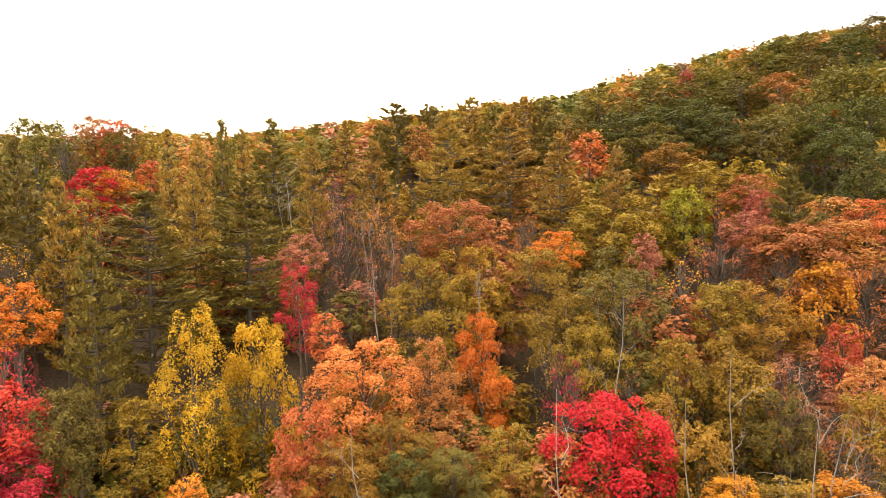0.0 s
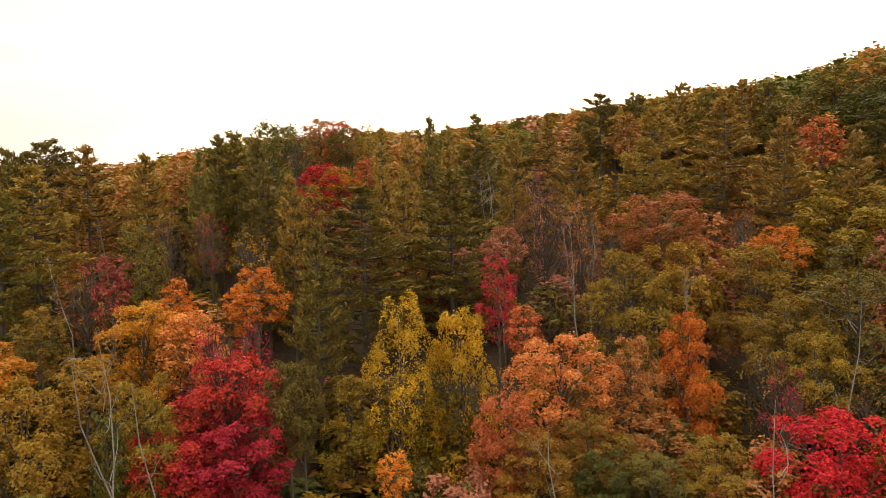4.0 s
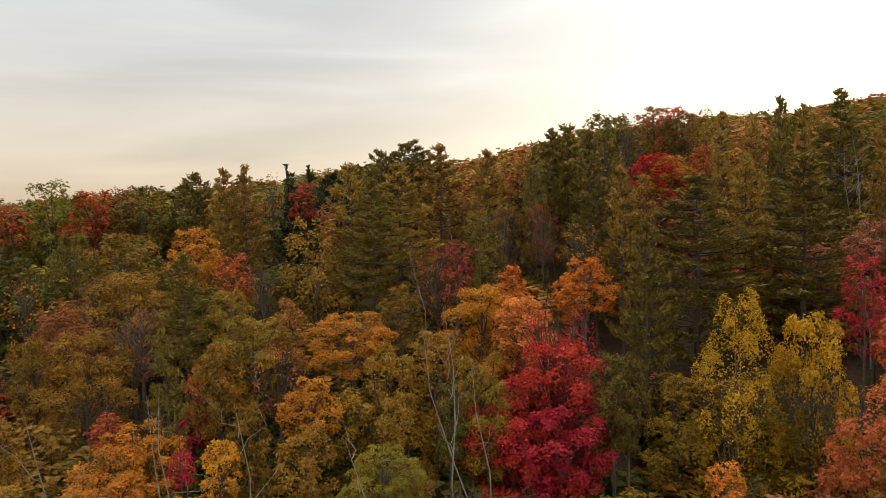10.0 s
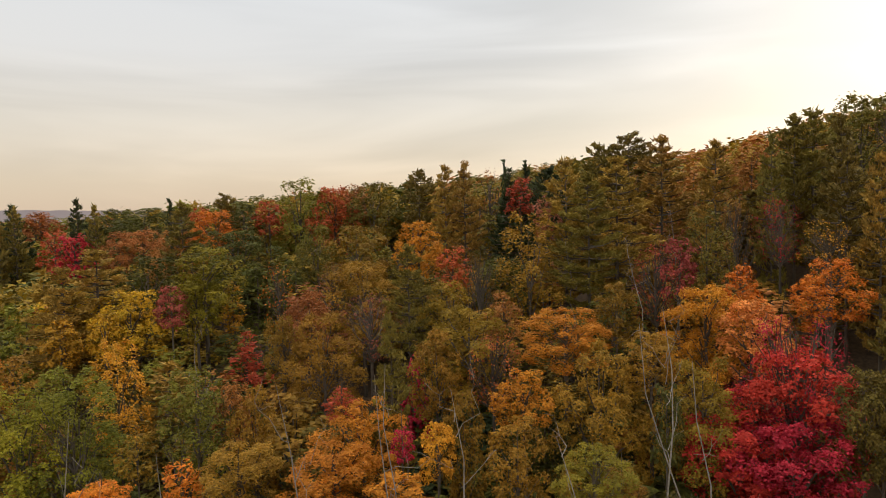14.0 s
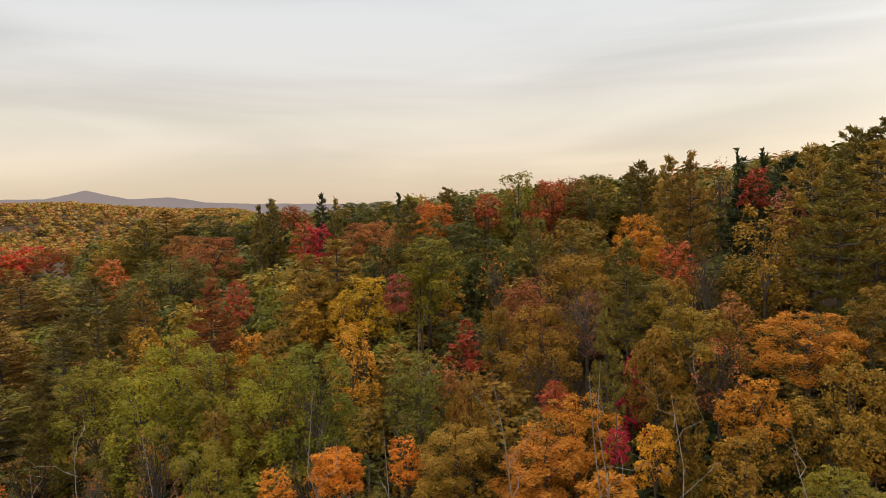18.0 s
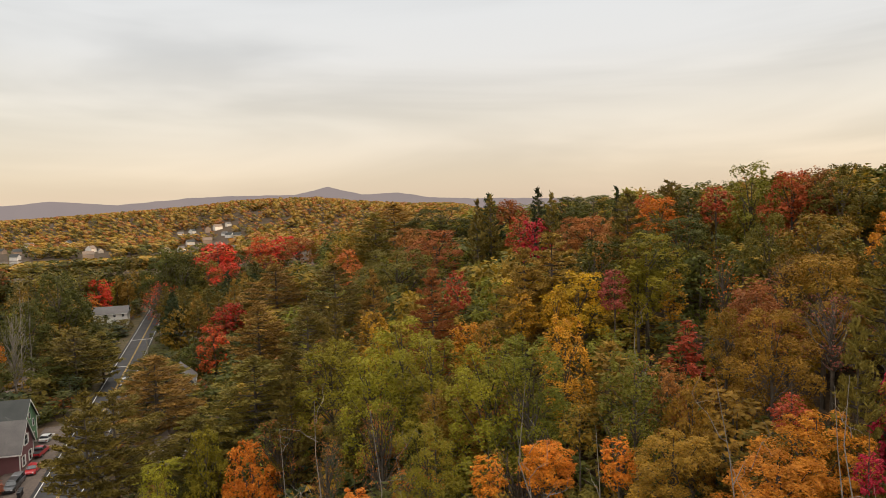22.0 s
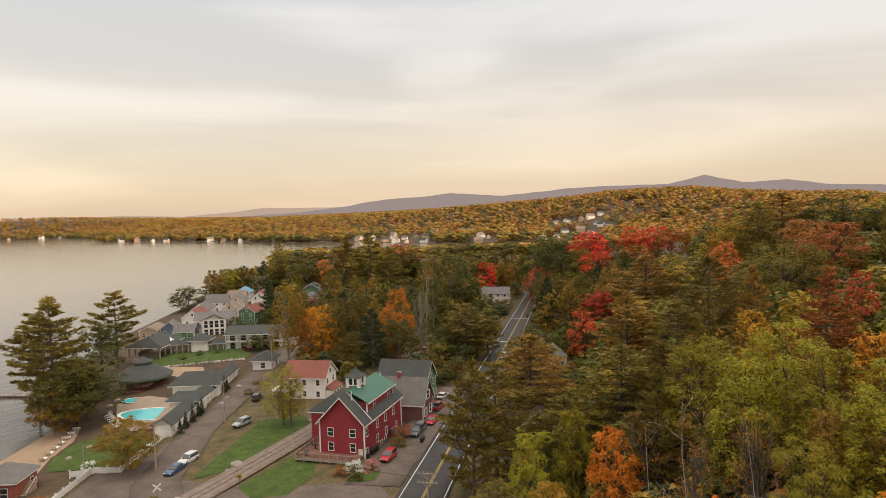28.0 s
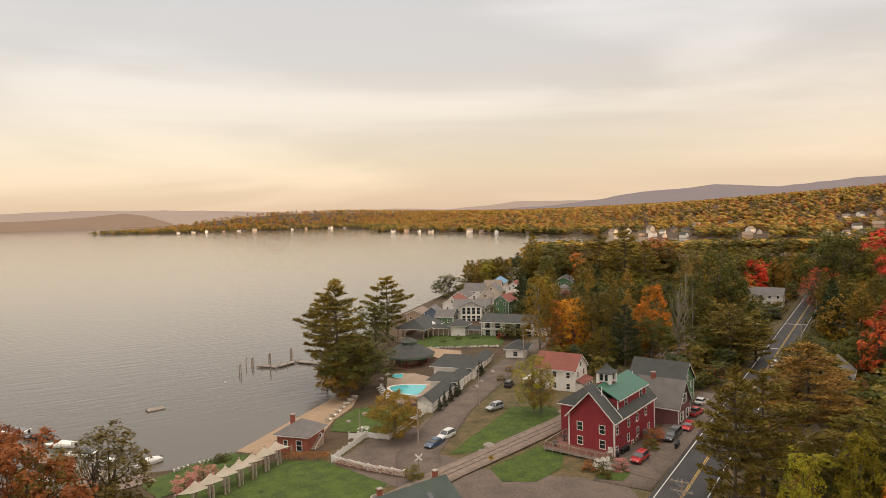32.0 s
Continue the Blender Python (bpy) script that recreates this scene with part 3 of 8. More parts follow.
tree("maple_v2", "peach", 32.1, 61.6, 47.7, 11.7, 5.9)
tree("pine_v2", "olive", 33.3, 63.9, 53.4, 6.8, 6.8, 1)
tree("maple_v3", "olive", 22.4, 44.1, 37.3, 5.4, 7.5)
tree("thin_v2", "rust", 29.5, 58.5, 45.3, 6.6, 5.0, 1)
tree("maple", "olive", 46.6, 92.4, 63.1, 7.0, 5.9, 1)
tree("maple_v2", "rust", 54.5, 108.1, 70.2, 9.2, 6.9, 1)
tree("maple_v3", "ochre", 25.9, 54.1, 43.4, 7.6, 6.8)
tree("maple", "olive", 41.8, 88.1, 60.7, 8.2, 6.9, 1)
tree("maple_v2", "wine", 32.2, 68.3, 50.9, 3.2, 4.3, 3)
tree("maple_v3", "olive", 61.3, 130.3, 78.7, 10.9, 6.8, 1)
tree("maple", "peach", 33.3, 72.2, 52.8, 6.2, 4.7, 1)
tree("maple_v2", "pink", 29.3, 64.7, 48.9, 4.8, 3.4, 1)
tree("maple_v3", "gold", 20.9, 46.5, 38.7, 4.8, 7.2, 1)
tree("maple", "olive", 50.1, 112.3, 71.2, 10.4, 7.0, 1)
tree("maple_v2", "amber", 17.0, 39.0, 33.6, 3.4, 2.8, 1)
tree("maple_v3", "gold", 23.2, 54.8, 43.4, 5.6, 6.2, 1)
tree("maple", "green", 38.8, 92.2, 62.1, 10.6, 8.5)
tree("maple_v2", "gold", 20.5, 48.9, 40.0, 4.7, 8.0, 1)
tree("thin", "salmon", 25.7, 61.9, 46.7, 7.9, 6.0)
tree("thin_v2", "orange", 28.7, 69.8, 50.9, 3.2, 5.0, 3)
tree("maple_v3", "olive", 47.8, 120.9, 73.9, 9.9, 6.1, 1)
tree("maple", "green", 38.6, 99.8, 65.3, 9.0, 6.1, 1)
tree("maple_v2", "gold", 29.4, 76.0, 54.4, 8.3, 4.6, 1)
tree("maple_v3", "ochre", 16.0, 42.1, 35.7, 4.3, 5.5, 1)
tree("maple", "wine", 44.2, 120.1, 73.3, 3.2, 4.4, 2)
tree("thin", "spruce", 50.3, 138.7, 79.4, 6.5, 4.5, 3)
tree("maple_v2", "olive", 39.8, 110.0, 69.2, 10.9, 6.6, 1)
tree("maple_v3", "lime", 25.5, 70.5, 51.6, 5.1, 7.1, 1)
tree("thin_v2", "amber", 21.1, 59.4, 45.4, 3.3, 4.8, 3)
tree("maple", "gold", 16.9, 48.7, 40.0, 4.8, 7.8, 1)
tree("maple_v2", "ochre", 28.7, 83.2, 57.4, 8.2, 5.0, 1)
tree("maple_v3", "green", 32.9, 97.6, 63.8, 9.6, 5.8, 1)
tree("maple", "ochre", 14.2, 44.3, 37.1, 3.9, 5.3, 1)
tree("maple_v2", "olive", 37.1, 118.8, 71.8, 9.5, 5.9, 1)
tree("maple_v3", "olive", 28.3, 90.7, 60.5, 10.4, 6.3)
tree("maple", "pink", 18.9, 62.7, 47.3, 3.3, 4.3, 3)
tree("maple_v2", "olive", 30.3, 105.7, 66.5, 8.4, 6.2, 1)
tree("thin", "rust", 13.0, 47.2, 38.5, 2.6, 4.2, 3)
tree("maple_v3", "green", 26.6, 98.5, 63.3, 9.5, 5.8, 1)
tree("poplar_v2", "olive", 14.8, 55.6, 46.1, 8.5, 11.4)
tree("pine_v3", "brownpine", 18.7, 71.6, 56.0, 6.2, 7.7, 1)
tree("maple", "gold", 18.2, 71.2, 51.2, 11.2, 9.0)
tree("spread_v2", "scarlet", 10.3, 42.3, 37.6, 8.6, 9.5)
tree("maple_v2", "olive", 27.7, 116.8, 69.8, 9.1, 6.8, 1)
tree("maple_v3", "salmon", 20.2, 91.3, 59.8, 4.9, 5.3, 3)
tree("maple", "gold", 10.9, 50.8, 41.0, 5.5, 7.4)
tree("maple_v2", "olive", 19.0, 102.2, 63.8, 7.9, 5.9, 1)
tree("maple_v3", "gold", 10.1, 54.6, 42.8, 6.6, 5.8)
tree("thin_v2", "crimson", 8.6, 47.7, 38.8, 3.9, 7.3, 1)
tree("pine", "brownpine", 14.0, 78.8, 58.8, 7.4, 10.6, 1)
tree("thin", "gold", 8.6, 50.3, 40.0, 5.2, 6.8, 1)
tree("maple", "orange", 10.9, 64.1, 47.6, 4.9, 3.7, 1)
tree("crown_v2", "pine", 16.8, 106.7, 66.8, 3.8, 5.1, 3)
tree("maple_v2", "gold", 8.3, 60.9, 46.1, 7.8, 8.1)
tree("thin_v2", "orange", 8.6, 69.0, 49.6, 4.2, 7.2, 1)
tree("crown", "brownpine", 13.6, 109.7, 67.9, 5.6, 6.3, 3)
tree("pine_v2", "brownpine", 8.8, 86.0, 62.1, 11.0, 13.9)
tree("maple_v3", "gold", 3.8, 41.8, 35.9, 5.1, 5.6)
tree("crown_v2", "pine", 8.6, 104.1, 66.1, 4.4, 4.9, 3)
tree("layered_v2", "orange", 2.7, 50.4, 42.7, 5.8, 11.5)
tree("maple", "ochre", 3.1, 60.9, 46.5, 5.9, 7.5, 1)
tree("crown", "brownpine", 4.8, 107.4, 67.4, 5.1, 6.1, 3)
tree("spread", "peach", 1.0, 66.0, 50.7, 9.5, 6.9)
tree("pine_v3", "brownpine", 0.9, 86.5, 62.7, 9.5, 15.5)
tree("maple_v2", "olive", 0.2, 40.0, 35.3, 4.6, 3.8)
tree("crown_v2", "pine", -1.4, 103.0, 66.0, 4.5, 4.9, 3)
tree("maple_v3", "gold", -1.2, 59.0, 46.0, 9.0, 10.0)
tree("maple", "peach", -1.2, 48.5, 40.6, 3.9, 5.5, 1)
tree("maple_v2", "rust", -3.0, 96.5, 62.1, 4.5, 5.0, 3)
tree("thin", "salmon", -3.4, 63.9, 48.0, 3.9, 4.8, 1)
tree("crown", "pine", -6.7, 104.8, 66.7, 5.9, 6.0, 1)
tree("maple_v3", "green", -2.5, 39.4, 35.5, 4.2, 4.1)
tree("thin_v2", "rust", -4.6, 65.3, 48.8, 3.3, 7.4, 3)
tree("maple", "gold", -3.7, 41.8, 37.1, 6.2, 6.0)
tree("thin", "salmon", -6.5, 69.7, 51.0, 4.4, 10.6, 1)
tree("pine", "brownpine", -7.3, 74.1, 58.0, 6.9, 7.7, 1)
tree("spread_v2", "salmon", -5.7, 45.1, 41.0, 7.7, 8.2)
tree("spruce_v2", "brownpine", -13.0, 93.1, 62.8, 6.0, 7.1, 1)
tree("thin_v2", "pink", -10.5, 70.7, 51.9, 8.5, 14.2)
tree("thin", "wine", -12.1, 78.1, 55.0, 6.3, 11.2, 1)
tree("maple_v2", "ochre", -6.9, 39.4, 36.3, 5.1, 4.5)
tree("maple_v3", "brick", -9.1, 50.2, 42.4, 2.8, 3.2, 3)
tree("pine_v2", "brownpine", -14.2, 74.2, 58.6, 5.1, 6.4, 1)
tree("maple", "pink", -12.7, 60.7, 48.1, 4.2, 3.5, 1)
tree("spread", "salmon", -8.7, 40.1, 38.3, 4.0, 6.6, 1)
tree("column_v2", "crimson", -11.7, 53.2, 45.9, 3.2, 6.7, 1)
tree("pine_v3", "pine", -19.9, 80.1, 61.4, 7.0, 8.6, 1)
tree("maple_v2", "yellow", -13.6, 48.1, 42.3, 5.9, 15.1)
tree("pine", "brownpine", -21.7, 74.4, 59.4, 3.3, 5.1, 3)
tree("pine_v2", "pine", -18.3, 62.4, 54.0, 11.0, 20.9)
tree("ragged_v2", "pine", -25.2, 78.0, 61.2, 2.9, 5.4, 3)
tree("pine_v3", "brownpine", -25.3, 70.6, 58.5, 3.8, 6.4, 3)
tree("pine", "brownpine", -22.7, 61.4, 54.3, 5.0, 11.1, 1)
tree("column", "yellow", -17.6, 45.7, 43.6, 5.3, 15.8)
tree("maple_v3", "orange", -14.0, 34.8, 36.1, 2.0, 2.1, 3)
tree("pine_v2", "brownpine", -29.0, 71.9, 59.6, 3.9, 4.4, 3)
tree("column_v2", "gold", -35.6, 83.2, 61.3, 3.4, 6.0, 3)
tree("maple", "brick", -32.1, 74.4, 56.4, 3.1, 3.5, 3)
tree("pine_v3", "pine", -24.7, 55.8, 52.4, 10.8, 18.5)
tree("maple_v2", "olive", -40.3, 87.1, 61.7, 5.7, 5.4, 1)
tree("maple_v3", "brick", -43.2, 90.8, 63.2, 5.9, 5.7, 1)
tree("spire_v2", "gold", -21.0, 43.7, 38.1, 5.4, 7.8, 1)
tree("maple", "amber", -33.7, 69.8, 55.0, 5.2, 4.0, 1)
tree("maple_v2", "rust", -46.7, 91.3, 63.8, 6.5, 6.8, 1)
tree("maple_v3", "crimson", -35.7, 69.9, 55.4, 6.3, 5.6, 1)
tree("thin_v2", "salmon", -32.0, 61.7, 51.3, 2.3, 5.9, 2)
tree("pine", "pine", -24.9, 47.3, 48.8, 5.0, 10.1, 1)
tree("column", "gold", -32.1, 60.5, 52.8, 2.4, 5.8, 3)
tree("thin", "grey", -47.8, 85.6, 61.8, 5.8, 8.3, 1)
tree("maple", "olive", -22.1, 39.2, 40.0, 3.2, 6.4, 1)
tree("pine_v2", "brownpine", -31.7, 55.6, 53.7, 4.6, 13.3, 1)
tree("maple_v2", "olive", -22.9, 38.7, 40.0, 3.6, 6.4, 1)
tree("maple_v3", "olive", -51.6, 86.2, 62.9, 9.3, 12.4, 1)
tree("pine_v3", "pine", -35.0, 56.5, 54.9, 6.2, 15.1, 1)
tree("pine", "pine", -39.4, 62.6, 58.0, 4.4, 13.3, 1)
tree("maple", "orange", -30.3, 47.1, 45.6, 5.0, 4.8, 1)
tree("thin_v2", "amber", -34.0, 52.4, 48.1, 4.9, 5.3, 1)
tree("pine_v2", "pine", -43.6, 64.7, 59.3, 7.6, 17.7, 1)
tree("thin", "crimson", -27.4, 39.0, 43.0, 7.5, 13.0)
tree("maple_v2", "crimson", -27.0, 38.5, 40.6, 8.0, 10.5)
tree("spread", "crimson", -25.8, 36.6, 37.0, 7.5, 7.5)
tree("spread_v2", "crimson", -28.6, 35.2, 36.6, 7.0, 7.0)
tree("ragged", "pine", -44.4, 62.9, 58.5, 5.3, 8.0, 1)
tree("thin", "crimson", -41.0, 56.1, 50.3, 4.2, 5.9, 1)
tree("pine_v3", "pine", -43.7, 58.5, 56.6, 3.7, 6.2, 3)
tree("maple_v2", "rust", -52.5, 66.8, 56.0, 4.4, 5.6, 3)
tree("maple_v3", "salmon", -32.1, 40.9, 43.0, 5.0, 5.4, 1)
tree("maple", "orange", -35.8, 44.3, 45.1, 3.1, 4.9, 3)
tree("thin_v2", "rust", -45.3, 55.3, 50.4, 4.3, 9.5, 1)
tree("pine", "brownpine", -49.6, 57.6, 56.6, 6.1, 10.1, 1)
tree("column_v2", "olive", -42.7, 48.4, 49.2, 4.6, 8.5, 1)
tree("maple_v2", "amber", -36.1, 40.8, 43.6, 6.2, 7.2)
tree("maple_v3", "gold", -30.6, 34.3, 39.7, 5.8, 7.8)
tree("maple", "wine", -43.4, 45.7, 47.0, 3.3, 5.4, 3)
tree("maple_v2", "green", -30.9, 31.4, 38.6, 2.2, 5.0, 3)
tree("pine_v2", "brownpine", -57.4, 57.8, 57.9, 7.9, 19.3, 1)
tree("thin", "brick", -45.5, 45.0, 46.7, 5.0, 7.3, 1)
tree("maple_v3", "ochre", -35.1, 34.2, 40.9, 3.9, 3.7, 1)
tree("crown_v2", "pine", -72.1, 66.4, 59.7, 8.3, 11.1, 1)
tree("maple", "ochre", -28.0, 25.0, 35.4, 2.5, 2.5, 1)
tree("pine_v3", "brownpine", -55.7, 49.5, 55.3, 9.4, 16.9)
tree("maple_v2", "gold", -41.9, 37.1, 43.7, 3.8, 4.8, 1)
tree("crown", "pine", -71.7, 60.8, 58.3, 4.3, 5.3, 3)
tree("maple_v3", "ochre", -36.4, 30.6, 39.9, 7.0, 10.3)
tree("poplar_v3", "lime", -27.4, 22.6, 37.3, 4.0, 3.7)
tree("pine", "pine", -54.9, 45.0, 53.7, 7.5, 18.1)
tree("pine_v2", "brownpine", -61.5, 47.2, 55.6, 7.5, 13.9, 1)
tree("maple", "amber", -42.5, 32.4, 42.1, 7.0, 4.6)
tree("crown_v2", "spruce", -69.5, 50.7, 54.9, 4.5, 5.7, 3)
tree("maple_v2", "pink", -63.5, 46.2, 51.1, 3.3, 4.5, 3)
tree("column", "ochre", -57.8, 39.5, 49.3, 6.8, 13.9, 1)
tree("spruce", "spruce", -77.3, 52.6, 56.3, 2.4, 6.2, 2)
tree("maple_v3", "brick", -74.8, 50.0, 53.8, 4.0, 4.4, 3)
tree("maple", "amber", -38.7, 25.8, 38.6, 4.1, 4.0, 1)
tree("maple_v2", "ochre", -35.2, 22.9, 36.6, 4.1, 6.0, 1)
tree("spruce_v2", "spruce", -77.3, 49.8, 55.6, 4.7, 7.0, 3)
tree("spruce", "spruce", -82.3, 52.3, 56.8, 2.1, 6.5, 2)
tree("maple_v3", "rust", -48.3, 30.3, 42.7, 3.0, 3.8, 3)
tree("thin_v2", "rust", -89.9, 54.3, 56.1, 5.5, 9.9, 3)
tree("thin", "brick", -45.0, 27.1, 40.3, 4.7, 6.0, 1)
tree("thin_v2", "olive", -58.9, 34.0, 45.5, 4.8, 8.4, 1)
tree("maple", "gold", -49.3, 27.5, 41.9, 7.9, 7.5)
tree("pine_v3", "brownpine", -76.1, 42.2, 56.0, 5.6, 17.3, 1)
tree("maple_v2", "gold", -39.6, 21.4, 37.3, 3.6, 8.1, 1)
tree("maple_v3", "brick", -61.0, 32.2, 46.0, 3.6, 3.9, 3)
tree("pine", "brownpine", -78.6, 40.7, 56.0, 5.4, 14.2, 1)
tree("maple", "gold", -54.7, 28.2, 43.3, 5.3, 5.8, 1)
tree("maple_v2", "ochre", -47.6, 23.4, 40.2, 4.3, 7.0, 1)
tree("maple_v3", "amber", -38.6, 18.9, 36.1, 2.6, 3.7, 1)
tree("crown", "pine", -94.6, 44.4, 56.1, 5.5, 8.9, 3)
tree("maple", "amber", -72.5, 33.8, 48.6, 6.3, 6.4, 1)
tree("spire", "crimson", -52.4, 23.8, 38.0, 3.5, 10.3, 3)
tree("pine_v2", "pine", -55.7, 24.8, 47.1, 6.4, 14.4)
tree("maple_v2", "crimson", -40.0, 17.0, 35.7, 1.6, 2.1, 3)
tree("maple_v3", "amber", -36.5, 15.0, 34.2, 3.7, 3.0, 1)
tree("pine_v3", "pine", -44.9, 18.4, 42.4, 3.7, 5.0, 1)
tree("maple", "olive", -103.4, 40.2, 54.7, 8.0, 9.4, 1)
tree("thin", "pink", -59.9, 22.6, 42.2, 6.1, 6.1, 1)
tree("maple_v2", "ochre", -66.7, 24.4, 44.7, 8.7, 8.7)
tree("maple_v3", "gold", -79.6, 28.5, 48.3, 8.2, 8.0, 1)
tree("maple", "amber", -44.3, 15.8, 36.8, 6.2, 5.8)
tree("maple_v2", "rust", -107.0, 37.8, 54.5, 5.7, 5.4, 3)
tree("maple_v3", "brick", -46.6, 15.1, 37.0, 2.5, 2.3, 3)
tree("maple", "brick", -108.0, 34.9, 54.1, 8.8, 10.2, 1)
tree("thin_v2", "rust", -70.0, 22.3, 44.3, 4.5, 5.6, 1)
tree("maple_v2", "amber", -41.6, 12.8, 34.8, 7.2, 4.9)
tree("maple_v3", "ochre", -58.0, 17.3, 40.8, 6.9, 8.6)
tree("maple", "olive", -84.9, 25.0, 48.4, 5.2, 7.5, 1)
tree("maple_v2", "rust", -64.1, 17.8, 42.2, 4.6, 5.7, 1)
tree("poplar", "grey", -110.5, 30.0, 55.7, 10.1, 19.5, 1)
tree("maple_v3", "gold", -61.3, 14.5, 40.6, 3.7, 6.6, 1)
tree("thin", "orange", -77.9, 18.1, 44.7, 3.6, 7.6, 3)
tree("maple", "brick", -113.7, 25.4, 52.5, 5.1, 5.7, 3)
tree("maple_v2", "ochre", -51.1, 9.7, 36.8, 3.7, 7.9, 1)
tree("maple_v3", "green", -114.5, 21.3, 51.7, 6.1, 7.7, 3)
tree("spire_v2", "brick", -69.4, 12.6, 38.4, 4.8, 6.3, 3)
tree("maple", "green", -98.1, 16.7, 48.2, 11.3, 8.5)
tree("spire", "yellow", -86.3, 14.3, 42.1, 4.8, 7.9, 3)
tree("crown_v2", "pine", -121.9, 19.9, 53.7, 4.6, 5.1, 3)
tree("maple_v2", "ochre", -45.9, 7.5, 34.5, 6.5, 5.3)
tree("maple_v3", "rust", -53.3, 8.5, 36.9, 3.3, 5.1, 1)
tree("maple", "orange", -116.3, 17.0, 50.8, 9.9, 8.9, 1)
tree("poplar_v2", "lime", -81.8, 10.5, 46.3, 8.0, 7.0, 1)
tree("maple_v2", "brick", -123.5, 15.5, 51.4, 3.6, 3.5, 2)
tree("maple_v3", "lime", -82.0, 9.5, 43.5, 5.7, 7.4, 1)
tree("poplar_v3", "grey", -53.2, 5.8, 38.7, 5.2, 7.6, 1)
tree("pine", "pine", -104.5, 10.7, 52.2, 7.3, 6.9, 1)
tree("maple", "rust", -107.0, 9.9, 47.9, 7.4, 10.2, 1)
tree("spruce_v2", "spruce", -134.5, 11.8, 53.3, 3.0, 7.7, 2)
tree("maple_v2", "orange", -46.8, 4.0, 33.8, 2.5, 3.1, 3)
tree("maple_v3", "wine", -79.7, 6.6, 42.3, 3.6, 4.2, 3)
tree("maple", "green", -95.9, 5.3, 44.9, 9.3, 10.0, 1)
tree("maple_v2", "green", -142.8, 7.8, 51.8, 11.5, 6.8, 1)
tree("maple_v3", "peach", -115.9, 5.8, 48.1, 8.3, 7.2, 1)
tree("maple", "yellow", -83.0, 2.6, 41.8, 7.8, 7.8, 1)
tree("maple_v2", "gold", -52.0, 1.5, 34.6, 2.7, 3.4, 3)
tree("maple_v3", "rust", -119.0, 2.6, 47.8, 5.5, 5.6, 3)
tree("maple", "green", -154.5, 2.6, 51.9, 9.1, 7.3, 1)
tree("column_v2", "amber", -66.0, 0.7, 39.1, 5.1, 10.3, 1)
tree("maple_v2", "yellow", -78.5, -0.2, 40.2, 3.4, 5.2, 3)
tree("pine_v2", "brownpine", -89.0, -0.6, 46.6, 13.1, 12.6)
tree("pine_v3", "pine", -126.5, -0.8, 52.5, 4.5, 5.5, 3)
tree("maple_v3", "orange", -48.0, -0.8, 32.9, 3.7, 2.7, 1)
tree("maple", "orange", -48.0, -1.2, 32.8, 3.8, 3.6, 1)
tree("pine", "spruce", -141.0, -3.7, 53.7, 5.2, 8.5, 3)
tree("maple_v2", "crimson", -126.9, -4.0, 47.4, 6.9, 7.7, 3)
tree("maple_v3", "yellow", -90.4, -3.2, 41.7, 7.9, 5.3, 1)
tree("thin_v2", "grey", -58.9, -2.7, 34.7, 6.0, 8.9, 1)
tree("pine_v2", "brownpine", -85.4, -4.0, 45.0, 9.0, 10.5)
tree("poplar", "grey", -60.9, -3.0, 37.9, 8.0, 11.0)
tree("maple", "yellow", -80.9, -4.3, 39.5, 4.2, 4.9, 3)
tree("maple_v2", "brick", -138.3, -7.4, 48.1, 6.1, 7.9, 3)
tree("maple_v3", "rust", -190.6, -13.0, 51.9, 10.3, 8.3, 3)
tree("maple", "rust", -189.0, -13.8, 51.7, 8.3, 8.2, 3)
tree("pine_v3", "pine", -153.8, -14.8, 52.8, 5.5, 9.6, 3)
tree("pine", "spruce", -158.2, -15.5, 53.2, 7.0, 9.0, 3)
tree("poplar_v2", "lime", -61.2, -6.4, 37.1, 8.6, 13.4)
tree("maple_v2", "orange", -48.2, -5.2, 31.7, 2.6, 2.9, 3)
tree("maple_v3", "ochre", -74.6, -8.1, 37.1, 4.1, 5.0, 3)
tree("pine_v2", "pine", -151.5, -17.7, 51.9, 4.4, 6.6, 2)
tree("maple", "amber", -76.3, -10.3, 36.9, 4.2, 5.1, 3)
tree("maple_v2", "brick", -100.4, -15.0, 40.4, 3.9, 6.3, 3)
tree("maple_v3", "green", -221.3, -38.0, 50.0, 27.5, 20.2)
tree("maple", "peach", -149.6, -26.9, 45.2, 11.8, 9.2, 1)
tree("pine_v3", "rust", -87.0, -16.4, 41.9, 8.4, 10.0, 1)
tree("maple_v2", "gold", -60.4, -11.5, 33.0, 3.3, 4.1, 3)
tree("poplar_v3", "lime", -69.2, -13.4, 36.8, 7.1, 9.3, 1)
tree("poplar", "lime", -50.9, -10.6, 33.0, 5.5, 7.4)
tree("maple_v3", "rust", -168.0, -37.1, 45.3, 10.5, 10.1, 1)
tree("thin", "orange", -51.2, -11.5, 29.6, 4.2, 3.5, 1)
tree("poplar_v2", "lime", -76.8, -18.4, 37.1, 9.7, 12.0)
tree("maple", "olive", -139.0, -33.6, 42.1, 18.7, 12.8)
tree("pine", "brownpine", -227.3, -55.7, 52.4, 22.1, 24.3, 1)
tree("pine_v2", "pine", -197.2, -54.3, 49.6, 13.8, 17.4, 1)
tree("thin_v2", "rust", -62.7, -17.3, 30.9, 5.8, 10.4, 1)
tree("pine_v3", "brownpine", -99.2, -27.9, 40.9, 6.4, 9.7, 1)
tree("maple_v2", "yellow", -91.9, -25.9, 35.6, 5.0, 8.1, 3)
tree("poplar_v3", "lime", -69.1, -20.2, 34.6, 6.8, 10.9, 1)
tree("maple_v3", "gold", -204.1, -62.6, 43.7, 15.1, 14.9, 1)
